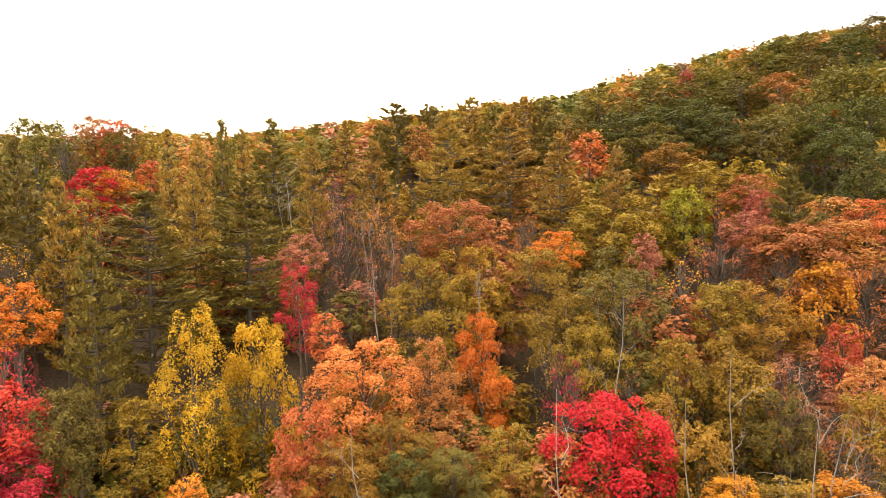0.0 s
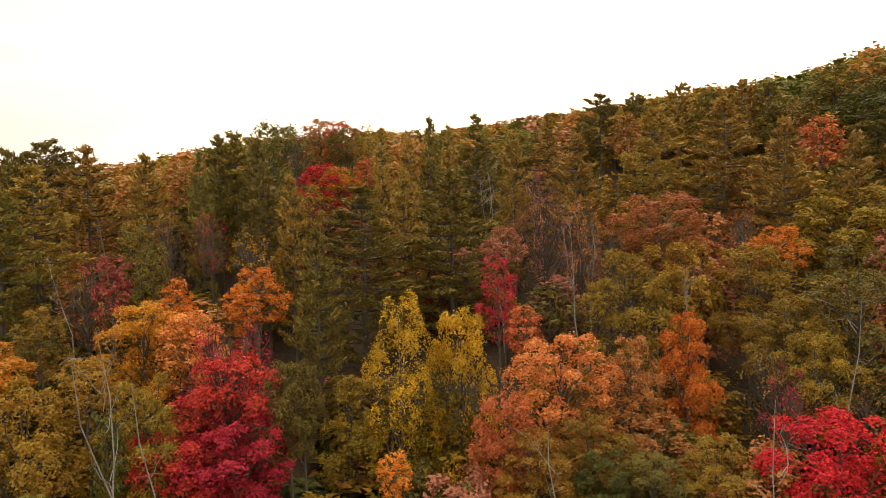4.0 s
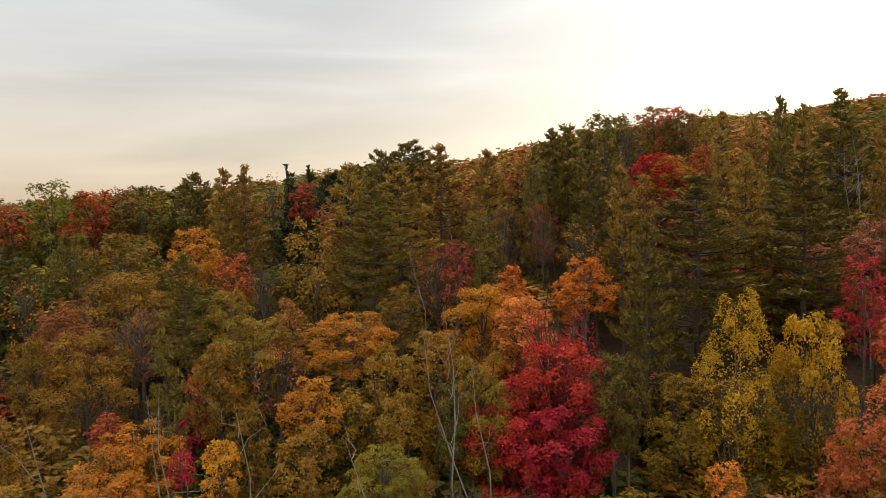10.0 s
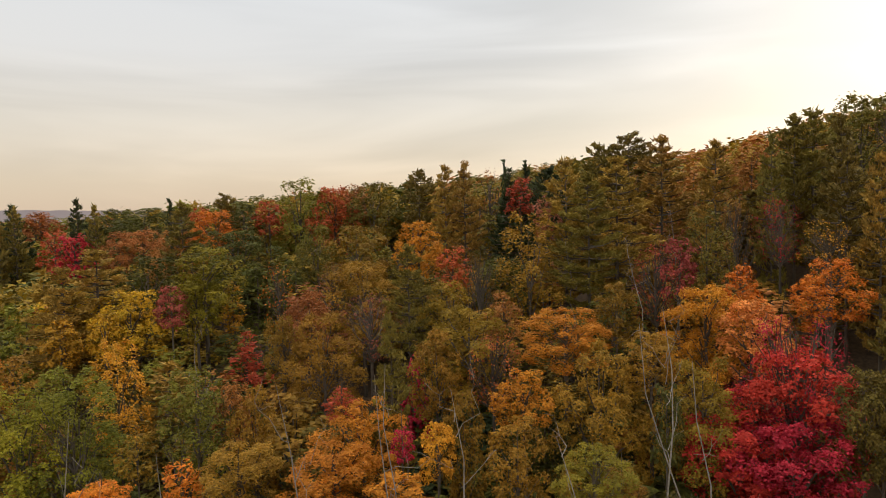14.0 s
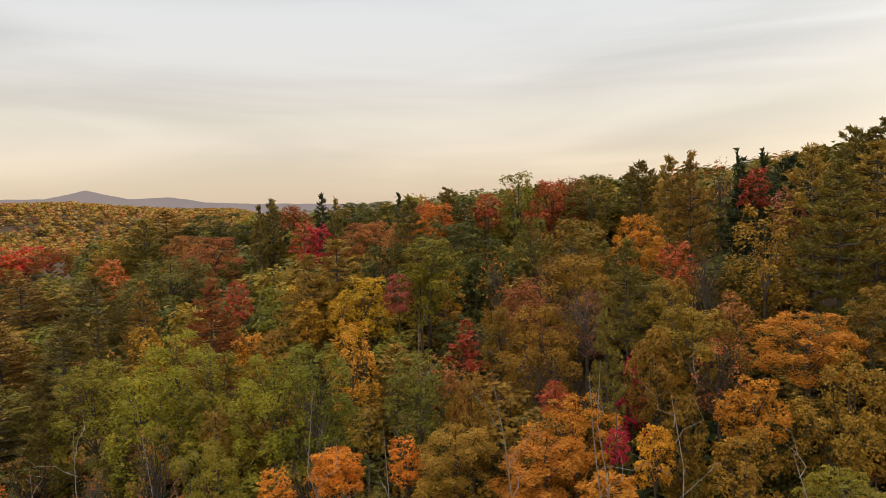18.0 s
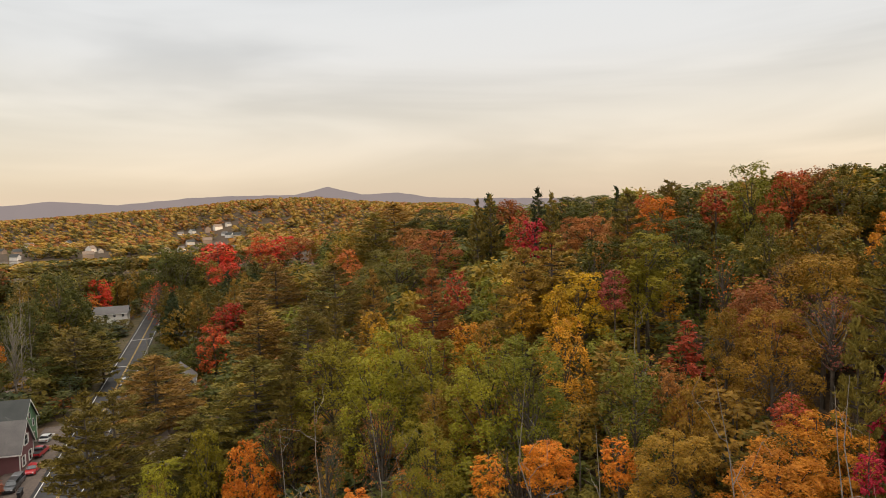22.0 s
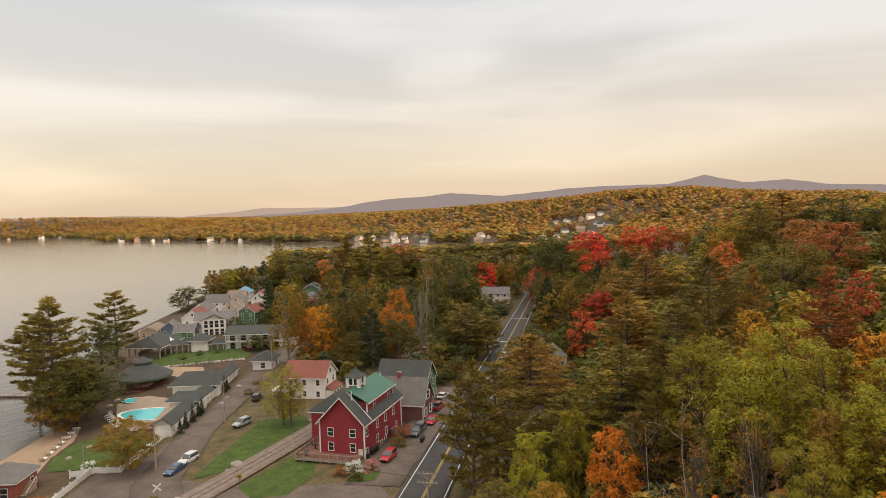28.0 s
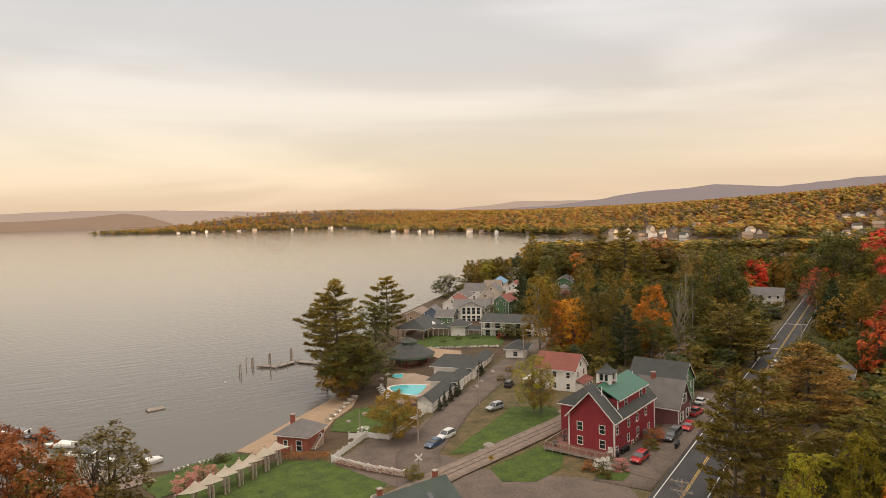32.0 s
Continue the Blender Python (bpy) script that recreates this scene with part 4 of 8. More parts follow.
tree("maple", "salmon", -166.6, -53.4, 40.5, 6.5, 9.3, 3)
tree("maple_v2", "orange", -50.9, -16.4, 27.6, 2.9, 3.0, 3)
tree("pine", "pine", -123.9, -42.6, 40.2, 13.8, 16.1)
tree("pine_v2", "pine", -93.6, -32.3, 37.4, 5.3, 7.5, 3)
tree("poplar", "lime", -81.5, -29.0, 33.1, 9.9, 11.5)
tree("thin", "rust", -64.3, -23.7, 27.0, 4.0, 7.8, 1)
tree("pine_v3", "pine", -102.9, -40.2, 34.8, 12.6, 13.6)
tree("maple_v3", "rust", -299.4, -119.7, 38.5, 20.1, 19.5, 1)
tree("pine", "pine", -78.7, -33.4, 30.2, 6.5, 12.1, 1)
tree("pine_v2", "brownpine", -185.3, -81.6, 35.2, 21.4, 21.1)
tree("thin_v2", "rust", -77.6, -34.7, 23.9, 8.0, 11.3, 1)
tree("maple", "turning", -295.5, -132.9, 34.9, 14.2, 10.4, 3)
tree("maple_v2", "gold", -279.9, -127.4, 31.6, 16.6, 15.1, 3)
tree("maple_v3", "turning", -294.3, -136.7, 39.4, 12.1, 11.0, 3)
tree("pine_v3", "brownpine", -141.0, -66.7, 30.1, 15.1, 22.1, 1)
tree("pine", "pine", -99.0, -48.0, 27.7, 16.3, 15.6)
tree("maple", "orange", -75.6, -37.8, 21.9, 6.7, 11.2, 1)
tree("maple_v2", "green", -242.6, -124.1, 24.7, 19.3, 23.2, 1)
tree("maple_v3", "turning", -189.0, -98.3, 23.0, 11.5, 10.5, 3)
tree("maple", "turning", -288.6, -152.7, 27.6, 21.5, 18.5, 1)
tree("maple_v2", "turning", -287.9, -155.1, 36.5, 17.7, 13.6, 3)
tree("maple_v3", "turning", -162.8, -89.9, 21.0, 8.5, 11.6, 3)
tree("maple", "lime", -85.3, -49.2, 20.0, 6.2, 16.8, 1)
tree("maple_v2", "green", -280.5, -171.9, 31.4, 31.1, 37.3, 1)
tree("thin", "turning", -253.0, -158.4, 20.6, 23.2, 25.4, 1)
tree("maple_v3", "ochre", -61.4, -38.6, 19.7, 4.3, 4.1, 1)
tree("pine_v2", "brownpine", -114.8, -75.8, 23.9, 19.2, 29.9)
tree("maple", "lime", -72.8, -48.6, 19.5, 5.6, 10.8, 1)
tree("maple_v2", "olive", -58.6, -43.5, 19.4, 5.5, 4.8, 1)
tree("pine_v3", "pine", -77.1, -61.4, 27.7, 9.3, 17.7, 1)


# ---- the wood on the hill, between the single trees above ----
def joined_wood(name, label, items):
    """Many trees as one stretch of wood: (kind, colour, x, y, ground, height, width, lod)."""
    vs, fs, ids, mats, k = [], [], [], [], 0
    for kind, colour, x, y, z, h, w, lod in items:
        if LEAF[colour] not in mats:
            mats.append(LEAF[colour])
        shape = kind.partition("_v")[0]
        v, q = kind_meshes(kind, lod)[2]
        g = (x * 7.1 + y * 3.3) % 6.28
        c, s_ = math.cos(g), math.sin(g)
        tall = h if shape in NEEDLES or shape == "bush" else min(h * 0.9, w * 1.25)
        vs.append(np.stack([x + (v[:, 0] * c - v[:, 1] * s_) * w, y + (v[:, 0] * s_ + v[:, 1] * c) * w, z + h - tall + v[:, 2] * tall], -1))
        fs.append(q + k)
        ids.append(np.full(len(q), mats.index(LEAF[colour])))
        k += len(v)
        if shape == "bush":
            continue
        tv, tq = tube([(x, y, z - 1), (x, y, z + h * 0.5), (x, y, z + h * 0.85)], [0.25, 0.18, 0.05], 4)
        vs.append(tv)
        fs.append(np.concatenate([tq[:, :3], tq[:, [0, 2, 3]]]) + k)
        ids.append(np.full(2 * len(tq), 99))
        k += len(tv)
    ids = np.concatenate(ids)
    ids[ids == 99] = len(mats)
    me = raw_mesh(name, np.concatenate(vs), None, np.concatenate(fs), mats=(*mats, BARK), ids=ids)
    tagged(new(name, me), label, "woodland", kind="stuff")


def wood_fill():
    """Single trees within 82 m of the hover point, and one joined stretch of wood beyond. They stay lower than the crowns of the trees above that stand behind them."""
    far_items, placed = [], {}
    marks = np.array([(math.degrees(math.atan2(-x, y)), math.hypot(x, y), w, math.degrees(math.atan2(top - crown * 0.8 - EYE, math.hypot(x, y)))) for x, y, w, top, crown in SPOTS])
    for x, y, w, *_ in SPOTS:
        placed.setdefault((int(x // 12), int(y // 12)), []).append((x, y, w))
    pick = random.Random(11)

    def brow(aa, dd, w):
        """The height, as rise above the eye, that a tree of that width may reach there."""
        off = np.abs((marks[:, 0] - aa + 180) % 360 - 180)
        near = (marks[:, 1] > dd + 1) & (off < np.degrees(0.40 * marks[:, 2] / marks[:, 1] + 0.42 * w / dd))
        rim = float(np.interp(aa, RIM_AZ, RIM_EL)) - 0.2
        return min(rim, float(marks[near, 3].min())) if near.any() else rim

    d = 30.0
    while d < 345:
        step = 5.4 if d < 62 else 5.2 if d < 125 else 6.6
        az = -46 + pick.uniform(0, 2)
        while az < 118:
            dd = d + pick.uniform(-2.6, 2.6)
            aa = az + math.degrees(pick.uniform(-1.9, 1.9) / d)
            az += math.degrees(step / d)
            x, y = polar(aa, dd)
            s = (x - ROAD_P[0]) * ROAD_N[0] + (y - ROAD_P[1]) * ROAD_N[1]
            along = (x - ROAD_P[0]) * ROAD_U[0] + (y - ROAD_P[1]) * ROAD_U[1]
            if s < 9 or (aa > 100 and dd > 330) or (s < 27 and (abs(along - 137) < 10 or abs(along - 78) < 9 or abs(along - 28) < 8)):
                continue
            cell = (int(x // 12), int(y // 12))
            if any((x - a) ** 2 + (y - b) ** 2 < (0.24 * w + 1.5) ** 2 for i in (-1, 0, 1) for j in (-1, 0, 1) for a, b, w in placed.get((cell[0] + i, cell[1] + j), ())):
                continue
            if dd > np.interp(aa, RIM_AZ, RIM_D) + 22:
                continue
            z = ground_z(x, y)
            v = noise.noise(Vector((x / 34, y / 34, 3.1)))
            u = pick.random()
            pine_share = 0.16 + 0.25 * v + (0.12 if 80 < dd < 170 and aa < 60 else 0) - (0.25 if aa < -8 or dd > 170 else 0)
            if u < pine_share:
                kind = pick.choice(("pine", "pine_v2", "pine_v3", "ragged"))
                colour = pick.choice(("pine", "pine", "brownpine"))
                top, w = z + (pick.uniform(13, 18) if dd < 150 else pick.uniform(10.5, 14.5)), pick.uniform(6, 8.5) * (1 if dd < 125 else 1.1)
            else:
                kind = pick.choice(("maple", "maple_v2", "maple_v3", "column", "column_v2", "thin", "poplar"))
                bag = ("olive", "gold", "ochre", "rust", "peach", "gold", "pink", "green", "olive") if aa < 45 else ("olive", "gold", "ochre", "green", "gold", "green", "rust", "olive") if aa < 78 else ("green", "olive", "gold", "green", "gold", "olive", "grey", "rust")
                if aa < -8 and dd > 110:
                    bag, kind = ("green", "olive", "green", "olive", "olive", "gold", "rust"), pick.choice(("maple", "maple_v2", "maple_v3"))
                colour = pick.choice(bag)
                top, w = z + pick.uniform(9.5, 14), pick.uniform(5.5, 8.5) * (1 if dd < 125 else 1.3)
            top = min(top, EYE + dd * math.tan(radians(brow(aa, dd, w) - pick.uniform(0, 1.5))))
            if top - z < 4.5:
                continue
            # the lens keeps clear of the nearest tops
            if dd < 60:
                top = min(top, EYE - dd * 0.24)
                if top - z < 4.5:
                    continue
            if dd < 82:
                tree(kind, colour, x, y, top, w, w * pick.uniform(0.9, 1.3), 1 if dd < 54 else 3)
            else:
                far_items.append((kind, colour, x, y, z, top - z, w, 3 if dd < 98 else 4 if dd > np.interp(aa, RIM_AZ, RIM_D) - 18 else 2))
            placed.setdefault(cell, []).append((x, y, w * 0.8))
        d += 4.8 if d < 62 else 4.7 if d < 125 else 6.4
    # saplings and shrubs fill the floor between the stems
    for k in range(2300):
        aa, dd = pick.uniform(-42, 116), math.sqrt(pick.uniform(28 ** 2, 150 ** 2))
        x, y = polar(aa, dd)
        if (x - ROAD_P[0]) * ROAD_N[0] + (y - ROAD_P[1]) * ROAD_N[1] < 8.5:
            continue
        z = ground_z(x, y)
        w = pick.uniform(4.0, 7.0)
        h = min(pick.uniform(2.5, 6.0), EYE + dd * min(-0.3, math.tan(radians(brow(aa, dd, w)))) - z)
        if h > 1.2:
            far_items.append((pick.choice(("bush", "bush_v2")), pick.choice(("olive", "green", "spruce", "green", "rust", "green", "spruce", "ochre")), x, y, z, h, w, 3 if dd < 44 else 2))
    joined_wood("woodland", "mixed autumn wood of pines and broadleaf trees up the hill", far_items)


wood_fill()


# ---- across the lake ----
FAR_HOMES = [(-246, -2208), (-288, -2191), (-325, -2176), (-372, -2156), (-416, -2140), (-459, -2123), (-567, -2078), (-607, -2063), (-677, -2034), (-712, -1999), (-635, -1447), (-647, -1400), (-659, -1357), (-669, -1318), (-699, -1201), (-701, -1158), (-703, -1103), (-764, -843), (-774, -821), (-750, -766), (-732, -724), (-732, -701), (-737, -670), (-748, -576), (-797, -479), (-835, -474), (-820, -439), (-802, -409), (-872, -510), (-762, -480), (-800, -800), (-815, -760), (-880, -775), (-956, -575), (-969, -562), (-977, -540), (-946, -496), (-929, -467), (-991, -531), (-787, -863), (-798, -842), (-831, -826), (-778, -749), (-792, -717), (-807, -617), (-798, -596), (-930, -480), (-882, -489), (-1013, -524), (-891, -718)]


def far_woods():
    """Thousands of small trees on the far shores, and on the near shore past the village, as one stretch of wood."""
    pick = random.Random(5)
    bins = {}
    aa = rng.uniform(94, 184, 76000)
    d = np.where(rng.random(76000) < 0.8, 620 + 1800 * rng.random(76000) ** 1.2, rng.uniform(1900, 2900, 76000))
    X, Y = -d * np.sin(np.radians(aa)), d * np.cos(np.radians(aa))
    SD = inland(X, Y)
    Z = height(X, Y)
    n = 0
    for x, y, z, sd in zip(X.tolist(), Y.tolist(), Z.tolist(), SD.tolist()):
        if sd < 6 or (sd > 60 and pick.random() < 0.25) or n >= 20000:
            continue
        # gardens before the houses stay open
        if any((x - a) ** 2 + (y - b) ** 2 < 17 ** 2 or (x - a * 0.98) ** 2 + (y - b * 0.98) ** 2 < 16 ** 2 or (x - a * 0.96) ** 2 + (y - b * 0.96) ** 2 < 14 ** 2 for a, b in FAR_HOMES):
            continue
        if noise.noise(Vector((x / 60, y / 60, 8))) > 0.42 and sd > 30:
            continue
        colour = pick.choice(("rust", "brownpine", "rust", "olive", "brownpine", "gold", "brownpine", "ochre", "olive"))
        if sd < 70:
            colour = pick.choice(("olive", "brownpine", "pine", "green", "gold", "green"))
        bins.setdefault(colour, []).append((x, y, z, pick.uniform(9, 13), pick.uniform(12, 17)))
        n += 1
    vs, qs, ids, k = [], [], [], 0
    shapes = [leaf_quads(np.array([(math.cos(g) * r, math.sin(g) * r, z) for g, r, z in
                                   [(rng.uniform(0, 6.28), rng.uniform(0.1, 0.42) * (1.1 - abs(0.5 - q / 25)), 0.1 + 0.85 * q / 25) for q in range(26)]]), 0.18, np.array((0, 0, 0.4)), 0.7) for _ in range(12)]
    for m, (colour, items) in enumerate(bins.items()):
        for x, y, z, h, w in items:
            v, q = shapes[k % 12]
            vs.append(v * (w, w, h) + (x, y, z))
            qs.append(q + k)
            ids.append(np.full(len(q), m))
            k += len(v)
    me = raw_mesh("far_woodland", np.concatenate(vs), None, np.concatenate(qs), mats=[LEAF[c] for c in bins], ids=np.concatenate(ids))
    tagged(new("far_woodland", me), "autumn woods on the far shores of the lake", "woodland", kind="stuff")


far_woods()


def painted_haze_material(name, low, high):
    """A backdrop of far off mountains; evening haze is painted into their glowing colour."""
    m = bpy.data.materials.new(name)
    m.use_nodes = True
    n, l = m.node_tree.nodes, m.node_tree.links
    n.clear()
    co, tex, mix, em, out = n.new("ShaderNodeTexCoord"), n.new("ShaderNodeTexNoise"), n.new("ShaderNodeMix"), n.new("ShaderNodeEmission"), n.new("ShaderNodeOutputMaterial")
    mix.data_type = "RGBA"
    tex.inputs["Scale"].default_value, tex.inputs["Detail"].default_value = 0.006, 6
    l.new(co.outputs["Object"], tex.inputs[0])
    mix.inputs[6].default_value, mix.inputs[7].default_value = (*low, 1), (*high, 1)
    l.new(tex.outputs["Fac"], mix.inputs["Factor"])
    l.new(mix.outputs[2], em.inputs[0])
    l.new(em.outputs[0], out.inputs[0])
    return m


def mountains(label, d, az, el, mat, bump):
    """A far range at the distance d, with its crest given by bearing and rise above the eye."""
    a = np.arange(az[0], az[-1] + 0.01, 0.2)
    e = np.interp(a, az, el) + np.array([noise.noise(Vector((q * 0.8, d / 500, 0))) * bump + noise.noise(Vector((q * 2.7, d / 300, 5))) * bump * 0.4 for q in a])
    crest = EYE + d * np.tan(np.radians(e))
    rows_ = []
    for f, drop in ((1.04, 0.6), (1.0, 1.0), (0.985, 0.72), (0.97, 0.35), (0.955, -0.4)):
        z = np.maximum(-20, crest * drop) if drop > 0 else np.full(len(a), -20.0)
        rows_.append(np.stack([-d * f * np.sin(np.radians(a)), d * f * np.cos(np.radians(a)), z], -1))
    n = len(a)
    v = np.concatenate(rows_)
    q = [(r * n + i, r * n + i + 1, (r + 1) * n + i + 1, (r + 1) * n + i) for r in range(4) for i in range(n - 1)]
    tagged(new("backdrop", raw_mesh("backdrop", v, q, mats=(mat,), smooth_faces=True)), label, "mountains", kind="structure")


# the ranges' colours hold the evening haze and glow without any lamp
mountains("blue-grey mountain range beyond the lake, haze painted as glowing colour", 4650, [84, 92.7, 97, 100.7, 103.5, 106.4, 109.2, 112, 116, 119.8, 125.4, 129.9, 132.5, 135.4, 139, 143, 147, 150],
          [0.5, 0.75, 0.85, 1.05, 1.55, 1.4, 2.15, 1.5, 1.55, 1.45, 1.0, 1.35, 1.1, 1.0, 0.45, 0.05, -0.1, -0.3], painted_haze_material("painted_mountain_haze", (0.29, 0.245, 0.235), (0.35, 0.285, 0.265)), 0.05)
mountains("faint far mountains, evening haze painted as glowing colour", 4800, [136, 141, 146, 148, 152, 156, 160, 166, 172, 177, 181, 185, 192], [0.3, 0.45, 0.5, 0.25, 0.0, 0.2, 0.1, 0.2, 0.5, 0.62, 0.7, 0.6, 0.5],
          painted_haze_material("painted_faint_haze", (0.46, 0.35, 0.28), (0.52, 0.40, 0.31)), 0.04)
mountains("low wooded ridge across the lake, haze painted as glowing colour", 4500, [174, 176, 177.5, 180, 183, 188], [-0.5, 0.2, 0.42, 0.2, 0.05, 0.0], painted_haze_material("painted_ridge_haze", (0.33, 0.225, 0.155), (0.40, 0.27, 0.185)), 0.03)


# ---- building parts ----
def siding(name, colour, pitch=0.16):
    """Painted boards: fine level lines in relief, dulled here and there."""
    m = material(name, colour, 0.65, tuple(c * 0.82 for c in colour), 0.5, 14, 0.0)
    n, l = m.node_tree.nodes, m.node_tree.links
    co, wave, bp = n.new("ShaderNodeTexCoord"), n.new("ShaderNodeTexWave"), n.new("ShaderNodeBump")
    wave.bands_direction, wave.wave_profile = "Z", "SAW"
    wave.inputs["Scale"].default_value = 0.314 / pitch
    l.new(co.outputs["Object"], wave.inputs[0])
    bp.inputs["Strength"].default_value, bp.inputs["Distance"].default_value = 0.6, 0.02
    l.new(wave.outputs["Fac"], bp.inputs["Height"])
    l.new(bp.outputs[0], n["Principled BSDF"].inputs["Normal"])
    return m


RED_SIDING = siding("barn_red_siding", (0.30, 0.035, 0.042))
MAROON = siding("faded_maroon_siding", (0.20, 0.085, 0.085))
GREEN_SIDING = siding("moss_green_siding", (0.10, 0.20, 0.095))
WHITE_SIDING = siding("white_siding", (0.80, 0.755, 0.69))
CREAM_SIDING = siding("cream_siding", (0.66, 0.55, 0.44))
BLUE_SIDING = siding("slate_blue_siding", (0.13, 0.17, 0.23))
TAN_SIDING = siding("tan_siding", (0.42, 0.30, 0.21))
BRICKWORK = material("red_brickwork", (0.34, 0.10, 0.065), 0.9, (0.24, 0.075, 0.05), 0.8, 9, 0.5)
DARK_ROOF = material("charcoal_shingles", (0.072, 0.074, 0.068), 0.9, (0.05, 0.053, 0.05), 0.5, 6, 0.5)
GREY_ROOF = material("grey_shingles", (0.17, 0.155, 0.145), 0.9, (0.125, 0.115, 0.11), 0.5, 6, 0.5)
TAN_ROOF = material("tan_shingles", (0.25, 0.19, 0.145), 0.9, (0.19, 0.145, 0.11), 0.5, 6, 0.5)
RED_ROOF = material("rust_red_shingles", (0.25, 0.085, 0.06), 0.9, (0.18, 0.065, 0.05), 0.5, 6, 0.5)
GREEN_ROOF = material("green_metal_roof", (0.035, 0.13, 0.085), 0.45, (0.03, 0.105, 0.07), 0.4, 6, 0.1)
BLUE_ROOF = material("blue_metal_roof", (0.12, 0.27, 0.42), 0.5, (0.10, 0.23, 0.36), 0.4, 6, 0.1)
SAILCLOTH = material("cream_sailcloth", (0.66, 0.58, 0.47), 0.9, (0.58, 0.51, 0.41), 0.7, 20, 0.1)
POOL_WATER = material("turquoise_pool_water", (0.10, 0.50, 0.52), 0.06, (0.07, 0.42, 0.46), 0.5, 3, 0.08)
DECK_WOOD = material("red_brown_deck_boards", (0.24, 0.11, 0.085), 0.85, (0.17, 0.08, 0.06), 1, 18, 0.3)


def part(name, bm, mat, parent=None, label=""):
    """Links a bmesh as one mesh object under a thing or a part."""
    me = bpy.data.meshes.new(name)
    bm.to_mesh(me)
    bm.free()
    me.materials.append(mat)
    ob = new(name, me)
    ob.parent = parent
    if label:
        tagged(ob, label)
    return ob


def boxes(*spans, bevel=0.0):
    """A bmesh of blocks, each (x0, x1, y0, y1, z0, z1)."""
    bm = bmesh.new()
    for x0, x1, y0, y1, z0, z1 in spans:
        c = [bm.verts.new(p) for p in ((x0, y0, z0), (x1, y0, z0), (x1, y1, z0), (x0, y1, z0), (x0, y0, z1), (x1, y0, z1), (x1, y1, z1), (x0, y1, z1))]
        for f in ((3, 2, 1, 0), (4, 5, 6, 7), (0, 1, 5, 4), (1, 2, 6, 5), (2, 3, 7, 6), (3, 0, 4, 7)):
            bm.faces.new([c[i] for i in f])
    if bevel:
        bmesh.ops.bevel(bm, geom=bm.edges[:], offset=bevel, segments=1, affect="EDGES")
    return bm


def slab(corners, thick):
    """A bmesh of a flat plate on a quad or triangle of corners, thickened downwards."""
    bm = bmesh.new()
    top = [bm.verts.new(c) for c in corners]
    low = [bm.verts.new((c[0], c[1], c[2] - thick)) for c in corners]
    bm.faces.new(top)
    bm.faces.new(low[::-1])
    for i in range(len(top)):
        j = (i + 1) % len(top)
        bm.faces.new((top[i], low[i], low[j], top[j]))
    bmesh.ops.recalc_face_normals(bm, faces=bm.faces[:])
    return bm


def rods(segments, radius, sides=6):
    """A bmesh of round bars between pairs of points."""
    bm = bmesh.new()
    for a, b in segments:
        v, q = tube([a, b], [radius, radius], sides)
        vv = [bm.verts.new(p) for p in v]
        for f in q:
            bm.faces.new([vv[i] for i in f])
        bm.faces.new(vv[:sides])
        bm.faces.new(vv[sides:][::-1])
    bmesh.ops.recalc_face_normals(bm, faces=bm.faces[:])
    return bm


def lathe(profile, sides=16):
    """A bmesh turned round the z axis from (radius, height) pairs."""
    bm = bmesh.new()
    rings = [[bm.verts.new((r * math.cos(2 * math.pi * i / sides), r * math.sin(2 * math.pi * i / sides), z)) for i in range(sides)] for r, z in profile]
    for a, b in zip(rings, rings[1:]):
        for i in range(sides):
            j = (i + 1) % sides
            bm.faces.new((a[i], a[j], b[j], b[i]))
    bm.faces.new(rings[0][::-1])
    bm.faces.new(rings[-1])
    bmesh.ops.remove_doubles(bm, verts=bm.verts[:], dist=1e-4)
    return bm


def root_at(name, x, y, turn, label, category, z=None, group="", kind=""):
    """An Empty at a thing's base; turn: degrees from east, counter-clockwise."""
    r = new(name)
    r.matrix_world = pose(x, y, ground_z(x, y) if z is None else z, 0, 0, turn)
    return tagged(r, label, category, group, kind)


WIN = {}


def window(parent, m, w=0.9, h=1.4, trim=WHITE_PAINT, arched=False):
    """A sash window with trim, crossbar and panes on a wall; m: its pose, x along the wall, y out of it, z up, from the sill's middle."""
    key = (round(w, 2), round(h, 2), trim.name)
    if key not in WIN:
        t = 0.11
        f = boxes((-w / 2 - t, -w / 2, -0.03, 0.07, -t, h + t), (w / 2, w / 2 + t, -0.03, 0.07, -t, h + t), (-w / 2, w / 2, -0.03, 0.08, h, h + t), (-w / 2 - 0.05, w / 2 + 0.05, -0.03, 0.12, -t, 0),
                  (-w / 2, w / 2, -0.02, 0.05, h * 0.48, h * 0.53))
        g = boxes((-w / 2, w / 2, -0.02, 0.03, 0, h))
        fm, gm = bpy.data.meshes.new("frame"), bpy.data.meshes.new("pane")
        f.to_mesh(fm)
        g.to_mesh(gm)
        f.free()
        g.free()
        fm.materials.append(trim)
        gm.materials.append(GLASS)
        WIN[key] = (fm, gm)
    o = new("window", WIN[key][0])
    o.parent, o.matrix_local = parent, m
    p = new("pane", WIN[key][1])
    p.parent = o
    return o


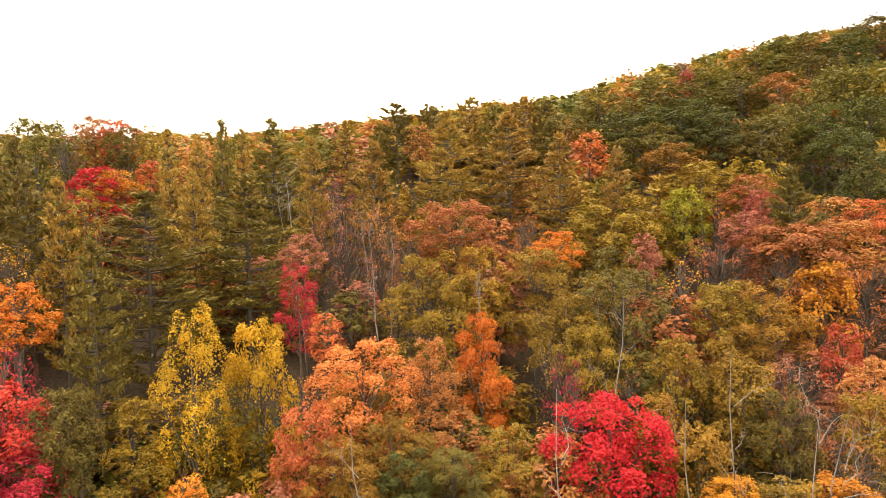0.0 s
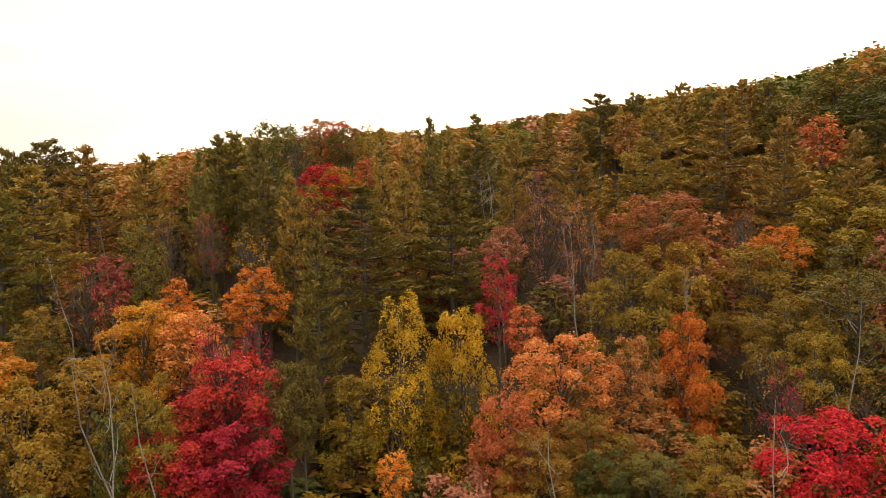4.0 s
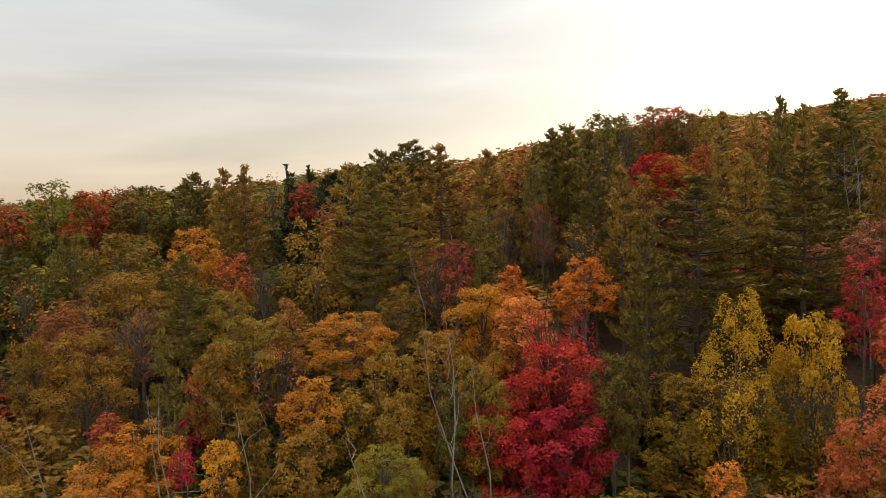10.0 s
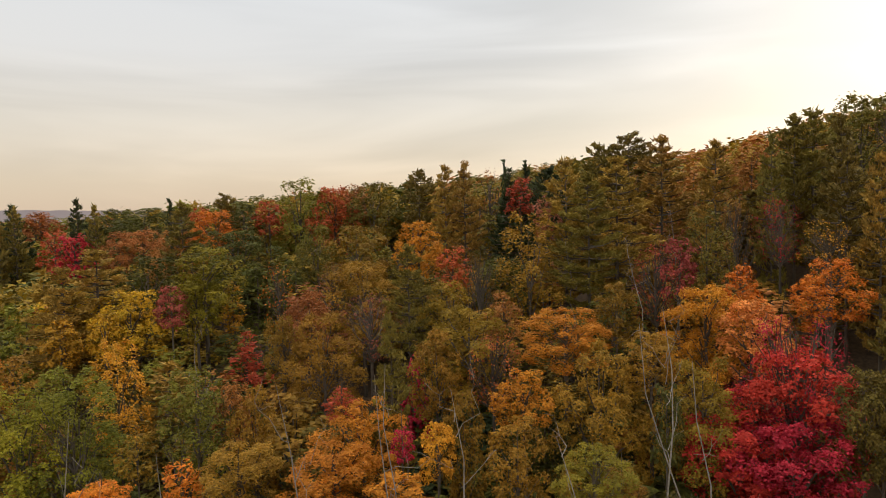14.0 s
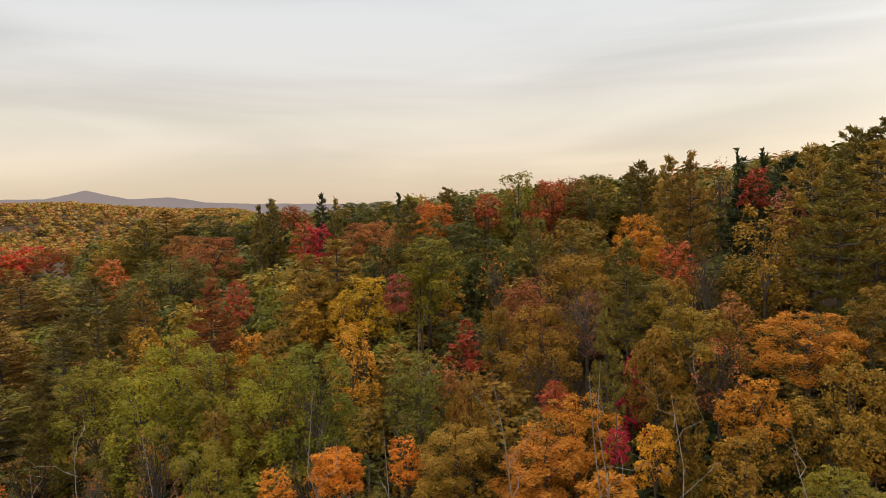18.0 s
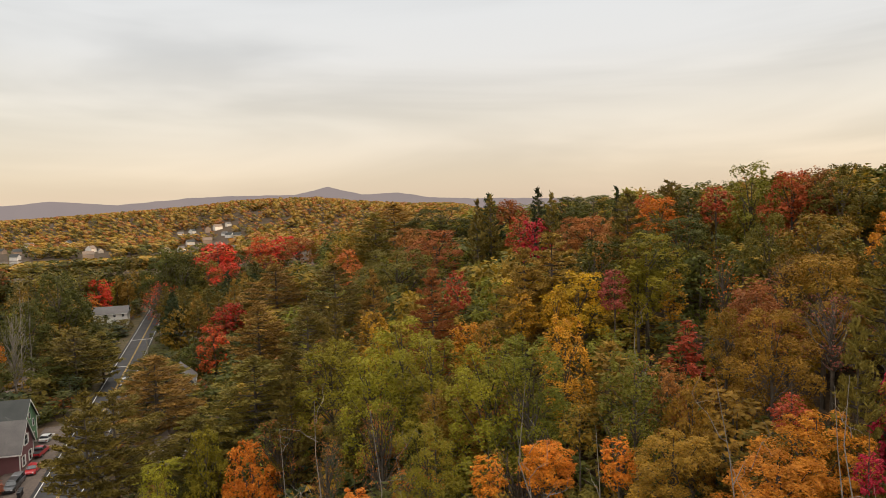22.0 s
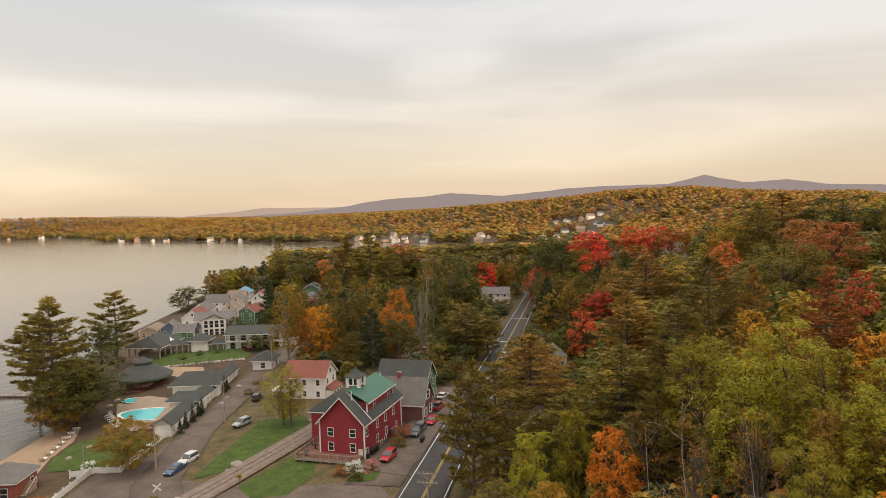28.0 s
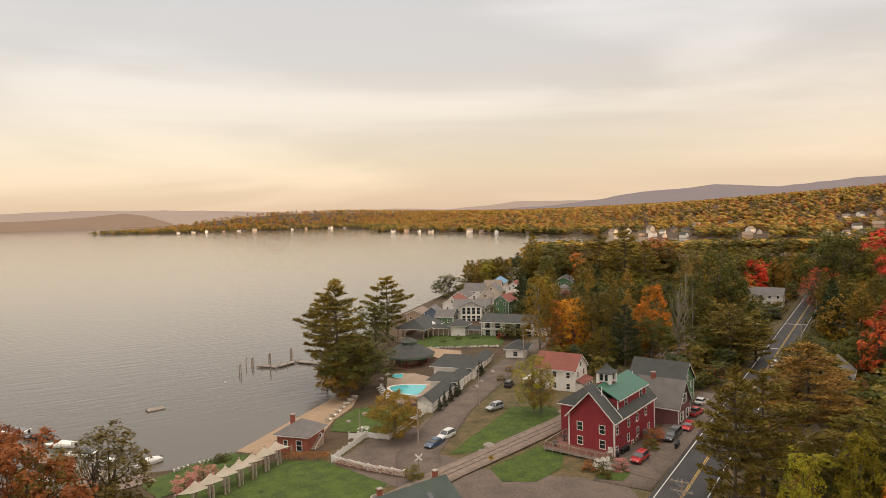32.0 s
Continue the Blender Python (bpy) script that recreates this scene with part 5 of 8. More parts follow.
def gable_house(name, label, x, y, turn, length, width, eave, apex, wall, roof, z=None, group="", windows=True, chimney=False, over=0.45, base=1.2, storeys=None, door=True, trim=WHITE_PAINT, far=False):
    """A house with a ridge along its own x: walls with gables, roof planes with overhang and white rakes, windows by storey, a door, and a chimney."""
    house = root_at(name, x, y, turn, label, "house", z, group)
    a, b = length / 2, width / 2
    bm = bmesh.new()
    ring = [(-b, -base), (b, -base), (b, eave), (0, apex), (-b, eave)]
    ends = [[bm.verts.new((sx, yy, zz)) for yy, zz in ring] for sx in (-a, a)]
    bm.faces.new(ends[0][::-1])
    bm.faces.new(ends[1])
    for i in range(5):
        j = (i + 1) % 5
        bm.faces.new((ends[0][i], ends[0][j], ends[1][j], ends[1][i]))
    bmesh.ops.recalc_face_normals(bm, faces=bm.faces[:])
    part("wall", bm, wall, house)
    k = (apex - eave) / b
    lo = eave - over * k + 0.1
    for s in (-1, 1):
        part("roof", slab([(-a - over, 0, apex + 0.14), (a + over, 0, apex + 0.14), (a + over, s * (b + over), lo), (-a - over, s * (b + over), lo)], 0.13), roof, house)
        if not far:
            for e in (-1, 1):
                ex = e * (a + over)
                part("trim", slab([(ex - 0.03, 0, apex + 0.03), (ex + 0.03, 0, apex + 0.03), (ex + 0.03, s * (b + over), lo - 0.11), (ex - 0.03, s * (b + over), lo - 0.11)], 0.24), trim, house)
            part("trim", boxes((-a - over, a + over, s * (b + over) - 0.04, s * (b + over) + 0.04, lo - 0.33, lo - 0.09)), trim, house)
    if not far:
        for sx, sy in ((-1, -1), (-1, 1), (1, -1), (1, 1)):
            part("corner_board", boxes((sx * a - 0.09, sx * a + 0.09, sy * b - 0.09, sy * b + 0.09, -base, eave - 0.25)), trim, house)
    if windows:
        n = storeys or max(1, round(eave / 2.8))
        for f in range(n):
            sill = 0.85 + 2.75 * f
            if sill + 1.3 > eave:
                continue
            for s in (-1, 1):
                m = max(2, int(length / 3.0))
                for i in range(m):
                    window(house, pose(-a + length * (i + 0.5) / m, s * b, sill, 0, 0, 0 if s > 0 else 180), 0.85, 1.3, trim)
                m = max(2, int(width / 3.2))
                for i in range(m):
                    if door and f == 0 and s > 0 and i == 0:
                        continue
                    window(house, pose(s * a, -b + width * (i + 0.5) / m, sill, 0, 0, -90 if s > 0 else 90), 0.85, 1.3, trim)
        if apex - eave > 2.4:
            for s in (-1, 1):
                window(house, pose(s * a, 0, eave + 0.1, 0, 0, -90 if s > 0 else 90), 0.8, 1.1, trim)
        if door:
            d = part("door", boxes((a, a + 0.07, -b + width * 0.5 / m - 0.5, -b + width * 0.5 / m + 0.5, 0, 2.1), bevel=0.02), WHITE_PAINT, house)
            part("door_handle", boxes((a + 0.07, a + 0.12, -b + width * 0.5 / m + 0.3, -b + width * 0.5 / m + 0.38, 1.0, 1.06)), STEEL, d)
    if chimney:
        c = part("chimney", boxes((a * 0.2 - 0.4, a * 0.2 + 0.4, -0.35, 0.35, apex - 0.8, apex + 1.0), bevel=0.03), BRICKWORK, house, "red brick chimney")
        part("cap", boxes((a * 0.2 - 0.48, a * 0.2 + 0.48, -0.43, 0.43, apex + 1.0, apex + 1.12)), STONE, c)
    return house


def hip_roof(parent, x0, x1, y0, y1, z0, z1, mat, over=0.6, ridge=0.3, name="roof"):
    """Four sloping planes over a rectangle; ridge: the ridge's share of the length."""
    x0, x1, y0, y1 = x0 - over, x1 + over, y0 - over, y1 + over
    cx, cy = (x0 + x1) / 2, (y0 + y1) / 2
    if x1 - x0 >= y1 - y0:
        h = (x1 - x0) / 2 * ridge
        p, q = (cx - h, cy, z1), (cx + h, cy, z1)
        quads = [((x0, y0, z0), (x1, y0, z0), q, p), ((x1, y1, z0), (x0, y1, z0), p, q), ((x0, y1, z0), (x0, y0, z0), p), ((x1, y0, z0), (x1, y1, z0), q)]
    else:
        h = (y1 - y0) / 2 * ridge
        p, q = (cx, cy - h, z1), (cx, cy + h, z1)
        quads = [((x1, y0, z0), (x1, y1, z0), q, p), ((x0, y1, z0), (x0, y0, z0), p, q), ((x0, y0, z0), (x1, y0, z0), p), ((x1, y1, z0), (x0, y1, z0), q)]
    for c in quads:
        part(name, slab(c, 0.12), mat, parent)
    part("fascia", boxes((x0, x1, y0 - 0.03, y0 + 0.03, z0 - 0.3, z0 - 0.1), (x0, x1, y1 - 0.03, y1 + 0.03, z0 - 0.3, z0 - 0.1), (x0 - 0.03, x0 + 0.03, y0, y1, z0 - 0.3, z0 - 0.1),
                         (x1 - 0.03, x1 + 0.03, y0, y1, z0 - 0.3, z0 - 0.1)), WHITE_PAINT, parent)


# ---- roads, paths, lawns ----
def ribbon(name, label, points, width, mat, lift, category, step=2.0, kind="structure", shift=0.0):
    """A strip of paving along a line of map points, laid on the ground."""
    pts = [np.array(p, float) for p in points]
    line = []
    for a, b in zip(pts, pts[1:]):
        n = max(1, int(np.linalg.norm(b - a) / step))
        line += [a + (b - a) * i / n for i in range(n)]
    line.append(pts[-1])
    line = np.array(line)
    tang = np.gradient(line, axis=0)
    tang /= np.linalg.norm(tang, axis=1)[:, None]
    side = np.stack([-tang[:, 1], tang[:, 0]], -1)
    nc = 5 if width < 20 else 21
    cols = np.linspace(-width / 2, width / 2, nc) + shift
    p = line[:, None, :] + side[:, None, :] * cols[None, :, None]
    z = height(p[..., 0], p[..., 1]) + lift
    v = np.concatenate([p, z[..., None]], -1).reshape(-1, 3)
    q = [(i * nc + j, (i + 1) * nc + j, (i + 1) * nc + j + 1, i * nc + j + 1) for i in range(len(line) - 1) for j in range(nc - 1)]
    me = raw_mesh(name, v, np.array(q)[:, ::-1], mats=(mat,), smooth_faces=True)
    ob = new(name, me)
    th = ob.modifiers.new("thickness", "SOLIDIFY")
    th.thickness, th.offset = max(0.03, lift), -1
    if label:
        tagged(ob, label, category, kind=kind)
    return ob


def area(name, label, outline, mat, lift, category="lawn", rings=10, wobble=0.25):
    """A patch of ground cover inside an outline that bulges round its middle."""
    o = np.array(outline, float)
    n = len(o)
    t = np.linspace(0, n, n * 8, endpoint=False)
    i = t.astype(int)
    f = (t - i)[:, None]
    edge = o[i % n] + (o[(i + 1) % n] - o[i % n]) * f
    edge = edge + np.array([(noise.noise(Vector((x * 0.5, y * 0.5, 1))) * wobble, noise.noise(Vector((x * 0.5, y * 0.5, 7))) * wobble) for x, y in edge])
    c = edge.mean(0)
    k = np.linspace(1, 0.02, rings)
    p = c + (edge - c)[None] * k[:, None, None]
    z = height(p[..., 0], p[..., 1]) + lift
    m = len(edge)
    v = np.concatenate([p, z[..., None]], -1).reshape(-1, 3)
    q = [(r * m + j, r * m + (j + 1) % m, (r + 1) * m + (j + 1) % m, (r + 1) * m + j) for r in range(rings - 1) for j in range(m)]
    q = np.array(q)
    a2 = np.sum(edge[:, 0] * np.roll(edge[:, 1], -1) - edge[:, 1] * np.roll(edge[:, 0], -1))
    me = raw_mesh(name, v, q if a2 > 0 else q[:, ::-1], mats=(mat,), smooth_faces=True)
    return tagged(new(name, me), label, category, kind="structure")


def on_road(s, v):
    """A map point s metres along the main road from its near end, v metres towards the hill from its middle."""
    return tuple(ROAD_P + ROAD_U * s + ROAD_N * v)


ribbon("verge", "trodden verge of dry grass beside the road", [on_road(-60, 0), on_road(330, 0)], 15, DRY_GRASS, 0.06, "verge")
ribbon("road", "two-lane asphalt road through the wood", [on_road(-70, 0.4), on_road(340, 0.4)], 8.2, ASPHALT, 0.16, "road")
for v_ in (-0.02, 0.26):
    ribbon("road_marking", "double yellow centre line", [on_road(-70, v_ + 0.5), on_road(340, v_ + 0.5)], 0.14, YELLOW_PAINT, 0.175, "road marking")
for v_ in (-3.0, 4.0):
    ribbon("road_marking", "white edge line", [on_road(-70, v_), on_road(340, v_)], 0.14, LINE_PAINT, 0.175, "road marking")
for s_ in (164, 118):
    ribbon("road_marking", "white cross bar on the asphalt", [on_road(s_, -2.8), on_road(s_, 3.6)], 0.55, LINE_PAINT, 0.18, "road marking", step=1.5)
STREET = [(-44, -92), (-49, -104), (-53, -113), (-62, -122), (-73, -134), (-92, -150), (-114, -168), (-124, -176), (-140, -186)]
ribbon("village_ground", "worn grass and earth between the houses", [(-36, -98), (-62, -106), (-90, -125), (-130, -155), (-185, -200)], 52, DRY_GRASS, 0.05, "ground", step=3.0)
ribbon("street", "pale worn asphalt street beside the fence", STREET, 8.2, OLD_ASPHALT, 0.13, "street")
area("parking_lot", "pale cracked asphalt turning area", [(-38, -119), (-42, -104), (-46, -96), (-55, -97), (-58, -104), (-56, -112), (-60, -121), (-66, -133), (-54, -124), (-49, -128)], OLD_ASPHALT, 0.15, "parking")
area("crossing_road", "pale asphalt road over the railway", [(-42, -103), (-56, -104), (-63, -93), (-70, -86), (-74, -79), (-70, -70), (-60, -72), (-50, -88)], OLD_ASPHALT, 0.14, "road")
ribbon("driveway", "grey asphalt forecourt of the red house", [(-73, -79.5), (-82, -84.5), (-96, -90), (-112, -96.5), (-128, -105.5)], 9.5, OLD_ASPHALT, 0.12, "driveway")
area("lawn", "mown green lawn beside the railway", [(-57.5, -108.5), (-66, -105.5), (-80, -110.5), (-90, -113), (-91, -122), (-84, -127), (-74, -120), (-64, -113.5)], GRASS, 0.17)
area("dirt_patch", "bare sandy earth at the lawn's edge", [(-56, -110), (-60, -109), (-67, -118), (-78, -128), (-75, -131), (-66, -123.5), (-58, -114)], DRY_GRASS, 0.15, "ground")
area("lawn", "green lawn between railway and red house", [(-60, -98.3), (-73, -102), (-76.5, -98), (-70, -91), (-63, -88.5), (-58.5, -92)], GRASS, 0.19)
area("lawn", "broad mown lawn under the shade sails", [(-3, -112), (-12, -122), (-22, -129.5), (-31, -129.5), (-37.5, -121.5), (-44, -104), (-30, -92), (-8, -94)], GRASS, 0.14)
area("lawn", "grass bank above the beach", [(-6, -134), (-16, -141.0), (-24, -143), (-28.5, -136), (-26, -131), (-18, -127), (-8, -122)], GRASS, 0.12)
area("lawn", "green lawn between hut and pool", [(-45, -141), (-51, -131), (-55, -128.5), (-62, -135.5), (-66.5, -143), (-63, -151), (-56, -155), (-49, -149)], GRASS, 0.12)
area("beach", "pale sandy beach along the lake", [(-24, -146.5), (-29, -136.5), (-36, -137), (-44, -142), (-49, -150), (-56, -157), (-61, -166), (-56, -174.5), (-45, -163.5), (-36, -156)], SAND, 0.08, "beach")
area("pool_deck", "pinkish paved deck round the pools", [(-65, -149), (-68, -145), (-79, -152.5), (-84, -160), (-82, -175), (-78, -181), (-74, -177), (-68.5, -164)], CONCRETE, 0.2, "paving")
area("lawn", "upper lawn of the resort", [(-98, -206), (-104, -220), (-114, -222), (-127, -204), (-126, -194), (-119, -186), (-112, -192)], GRASS, 0.2)
area("sand_court", "sandy play court", [(-95, -198), (-101, -203), (-106, -190), (-103, -184), (-96, -184)], SAND, 0.16, "sand court")
area("mulch_bed", "bed of reddish bark mulch", [(-85.5, -82.5), (-89, -84), (-95, -88.5), (-94, -91), (-89, -90.5), (-85.5, -86.5)], MULCH, 0.22, "flower bed")
area("lawn", "grass island with flower bushes", [(-71.5, -83.5), (-75.5, -87.3), (-78.6, -85.4), (-77.4, -82), (-74.2, -80.5)], GRASS, 0.3, rings=5, wobble=0.0)


# ---- the railway ----
RAILWAY = [(-20, -84), (-40, -95), (-53, -100.3), (-64.5, -103.8), (-86, -110.5), (-104, -118), (-135, -134), (-180, -158)]


def railway():
    ribbon("ballast", "brown gravel railway bed", RAILWAY, 5.8, GRAVEL, 0.24, "railway bed", kind="structure")
    track = tagged(new("railway_track"), "rusty single railway track with wooden sleepers", "railway track", kind="structure")
    pts = [np.array(p) for p in RAILWAY]
    sleeper, rail_bits = None, []
    for a, b in zip(pts[1:-1], pts[2:-1]):
        ln = np.linalg.norm(b - a)
        u = (b - a) / ln
        turn = math.degrees(math.atan2(u[1], u[0]))
        for i in range(int(ln / 0.62)):
            p = a + u * i * 0.62
            if sleeper is None:
                sleeper = boxes((-0.1, 0.1, -1.25, 1.25, -0.06, 0.09), bevel=0.02)
                me = bpy.data.meshes.new("sleeper")
                sleeper.to_mesh(me)
                sleeper.free()
                me.materials.append(SLEEPER)
            o = new("sleeper", me)
            o.parent = track
            o.matrix_world = pose(p[0], p[1], ground_z(*p) + 0.2, 0, 0, turn)
    for s in (-0.72, 0.72):
        line = []
        for a, b in zip(pts, pts[1:]):
            u = (b - a) / np.linalg.norm(b - a)
            for f in np.linspace(0, 1, 8)[:-1]:
                p = a + (b - a) * f + np.array((-u[1], u[0])) * s
                line.append((p[0], p[1], ground_z(*p) + 0.42))
        bm = bmesh.new()
        v, q = tube(line, [0.12] * len(line), 4)
        vv = [bm.verts.new(p) for p in v]
        for f in q:
            bm.faces.new([vv[i] for i in f])
        part("rail", bm, RUST, track)


SLEEPER = material("tarred_sleeper_wood", (0.13, 0.095, 0.075), 0.95, (0.075, 0.055, 0.043), 2, 20, 0.4, per_object=0.3)
RUST = material("rusty_rail", (0.045, 0.03, 0.026), 0.7, (0.028, 0.02, 0.018), 1, 20, 0.2, metal=0.2)
railway()
area("level_crossing", "dark timber and asphalt crossing over the rails", [(-50.5, -101.5), (-54.6, -103.0), (-56.2, -99.6), (-52, -98)], ASPHALT, 0.47, "level crossing", rings=4, wobble=0.05)


# ---- the red house and its neighbours ----
U_TURN = 204.0
U_WAY, V_WAY = np.array((math.cos(radians(U_TURN)), math.sin(radians(U_TURN)))), np.array((-0.4067, 0.9135))
RED_CORNER = np.array((-80.8, -89.6))


def by_house(u, v):
    """A map point u metres along the red house from its front corner, v metres towards the road."""
    return tuple(RED_CORNER + U_WAY * u + V_WAY * v)


def red_house():
    """Local x runs along the house away from the front gable, y towards the lake."""
    x, y = by_house(0, 0)
    h = root_at("red_house", x, y, U_TURN, "barn-red clapboard house with white trim and green dormer roof", "house", 4.9)
    L, W, E, A = 19.2, 8.9, 6.8, 11.4
    bm = bmesh.new()
    ring = [(0, -2.2), (W, -2.2), (W, E), (W / 2, A), (0, E)]
    ends = [[bm.verts.new((sx, yy, zz)) for yy, zz in ring] for sx in (0, L)]
    bm.faces.new(ends[0][::-1])
    bm.faces.new(ends[1])
    for i in range(5):
        j = (i + 1) % 5
        bm.faces.new((ends[0][i], ends[0][j], ends[1][j], ends[1][i]))
    bmesh.ops.recalc_face_normals(bm, faces=bm.faces[:])
    part("wall", bm, RED_SIDING, h)
    o, k = 0.5, (A - E) / (W / 2)
    for s, y0, y1 in (("a", W / 2, -o), ("b", W / 2, W + o)):
        z1 = E - o * k + 0.1
        part("roof", slab([(-0.7, y0, A + 0.12), (L + 0.3, y0, A + 0.12), (L + 0.3, y1, z1), (-0.7, y1, z1)], 0.14), DARK_ROOF, h, "charcoal shingle roof slope")
        for ex in (-0.74, 2.6):
            if ex > 0 and y1 > 0:
                continue
            part("trim", slab([(ex - 0.04, y0, A + 0.2 * (ex > 0)), (ex + 0.04, y0, A + 0.2 * (ex > 0)), (ex + 0.04, y1, z1 - 0.1 + 0.32 * (ex > 0)), (ex - 0.04, y1, z1 - 0.1 + 0.32 * (ex > 0))], 0.26), WHITE_PAINT, h)
        part("trim", boxes((-0.7, L + 0.3, y1 - 0.05, y1 + 0.05, z1 - 0.36, z1 - 0.1)), WHITE_PAINT, h)
    for cx, cy in ((0, 0), (0, W), (L, 0)):
        part("corner_board", boxes((cx - 0.12, cx + 0.12, cy - 0.12, cy + 0.12, -2.0, E - 0.2)), WHITE_PAINT, h)
    # the long dormer under its green metal roof
    part("dormer_wall", boxes((3.4, 16.8, 0.75, W / 2 - 0.2, E - 0.1, E + 2.75)), RED_SIDING, h)
    part("dormer_roof", slab([(2.9, 0.25, E + 2.72), (17.3, 0.25, E + 2.72), (17.3, W / 2 + 0.1, A + 0.35), (2.9, W / 2 + 0.1, A + 0.35)], 0.12), GREEN_ROOF, h, "green metal dormer roof")
    part("trim", boxes((2.9, 17.3, 0.2, 0.28, E + 2.42, E + 2.66), (3.32, 3.5, 0.66, 0.84, E, E + 2.55), (16.7, 16.88, 0.66, 0.84, E, E + 2.55)), WHITE_PAINT, h)
    for u in (7.0, 14.2):
        window(h, pose(u, 0.75, E + 0.75, 0, 0, 180), 0.95, 1.35)
    # front gable windows
    for yy in (2.3, 6.7):
        for zz in (1.2, 3.9):
            window(h, pose(0, yy, zz, 0, 0, 90), 1.0, 1.45)
    # road side
    for u, zz in ((1.2, 3.9), (6.4, 3.9), (10.4, 3.9), (14.8, 3.9), (6.2, 1.2), (10.7, 1.2), (16.2, 0.9), (1.0, 0.7), (8.0, -0.2), (10.2, -0.1)):
        window(h, pose(u, 0, zz, 0, 0, 180), 0.85, 1.35 if zz > 1 else 0.95)
    for u in (3, 8, 13):
        window(h, pose(u, W, 3.9), 0.9, 1.4)
    d = part("door", boxes((-0.05, 0.02, 0.35, 1.25, -0.4, 1.75), bevel=0.02), WHITE_PAINT, h, "white panelled door")
    part("door_handle", boxes((-0.11, -0.05, 0.45, 0.53, 0.6, 0.68)), STEEL, d)
    # lake-side wing
    part("wing_wall", boxes((5.5, 13.5, W - 0.5, W + 4.6, -2.2, 6.6)), RED_SIDING, h)
    hip_roof(h, 5.5, 13.5, W - 3.2, W + 4.6, 6.6, 9.6, DARK_ROOF, 0.5, 0.5)
    # cupola astride the ridge
    cz, cx, cy = A - 0.7, 7.6, W / 2 + 0.3
    c = part("cupola", boxes((cx - 1.2, cx + 1.2, cy - 1.2, cy + 1.2, cz - 0.8, cz + 1.0)), RED_SIDING, h, "square cupola with white-framed lights")
    part("frame", boxes(*[(cx + sx * 1.15 - 0.3, cx + sx * 1.15 + 0.3, cy + sy * 1.15 - 0.3, cy + sy * 1.15 + 0.3, cz + 0.6, cz + 2.5) for sx in (-1, 1) for sy in (-1, 1)],
                        (cx - 1.25, cx + 1.25, cy - 1.25, cy + 1.25, cz + 0.9, cz + 1.1), (cx - 1.25, cx + 1.25, cy - 1.25, cy + 1.25, cz + 2.35, cz + 2.6),
                        *[(cx + q - 0.14, cx + q + 0.14, cy - 1.27, cy + 1.27, cz + 1.0, cz + 2.4) for q in (0.0,)], *[(cx - 1.27, cx + 1.27, cy + q - 0.14, cy + q + 0.14, cz + 1.0, cz + 2.4) for q in (0.0,)]), WHITE_PAINT, c)
    part("pane", boxes((cx - 1.15, cx + 1.15, cy - 1.15, cy + 1.15, cz + 1.0, cz + 2.4)), GLASS, c)
    part("cupola_roof", lathe([(2.35, cz + 2.55), (2.3, cz + 2.68), (1.2, cz + 3.2), (0.35, cz + 4.0), (0.06, cz + 4.5)], 4), DARK_ROOF, h).matrix_local = pose(cx, cy, 0, 0, 0, 45) @ Matrix.Translation((0, 0, 0))
    for u, yy in ((2.0, 3.2), (12.5, 5.0), (16.6, 3.3)):
        part("vent_pipe", rods([((u, yy, A - 1.4), (u, yy, A + 0.35))], 0.1), WHITE_PAINT, h)
    # deck with railing towards the railway
    dz = 0.5
    part("deck", boxes((-3.6, -0.02, 0.4, W + 3.4, dz, dz + 0.18), (-0.02, 5.4, W + 0.02, W + 3.4, dz, dz + 0.18)), DECK_WOOD, h, "raised wooden deck")
    part("rim_joist", boxes((-3.68, -3.6, 0.4, W + 3.4, dz - 0.22, dz + 0.2), (-3.6, 5.4, W + 3.4, W + 3.48, dz - 0.22, dz + 0.2)), WOOD_POLE, h)
    posts = [(-3.5, 0.5 + (W + 2.8) * i / 7) for i in range(8)] + [(-3.5 + 8.8 * i / 5, W + 3.3) for i in range(1, 6)] + [(-1.8, 0.5)]
    for px, py in posts:
        part("post", boxes((px - 0.07, px + 0.07, py - 0.07, py + 0.07, -0.6, dz + 1.2)), WOOD_POLE, h)
    part("railing", boxes((-3.56, -3.44, 0.5, W + 3.3, dz + 1.1, dz + 1.17), (-3.54, -3.46, 0.5, W + 3.3, dz + 0.28, dz + 0.34), (-3.5, -0.1, 0.46, 0.54, dz + 1.1, dz + 1.17), (-3.5, 5.3, W + 3.24, W + 3.36, dz + 1.1, dz + 1.17), (-3.5, 5.3, W + 3.26, W + 3.34, dz + 0.28, dz + 0.34)), WOOD_POLE, h)
    for i in range(54):
        part("baluster", boxes((-3.52, -3.48, 0.6 + 0.215 * i, 0.645 + 0.215 * i, dz + 0.3, dz + 1.12)), DECK_WOOD, h)
    for i in range(40):
        part("baluster", boxes((-3.4 + 0.215 * i, -3.355 + 0.215 * i, W + 3.28, W + 3.32, dz + 0.3, dz + 1.12)), DECK_WOOD, h)
    for q in (-2.2, 1.4):
        t_ = part("table", boxes((q - 0.5, q + 0.5, W + 1.3, W + 2.3, dz + 0.86, dz + 0.92), (q - 0.05, q + 0.05, W + 1.75, W + 1.85, dz + 0.18, dz + 0.86), (q - 0.3, q + 0.3, W + 1.5, W + 2.1, dz + 0.18, dz + 0.22)), BLACK, h)
    return h


red_house()


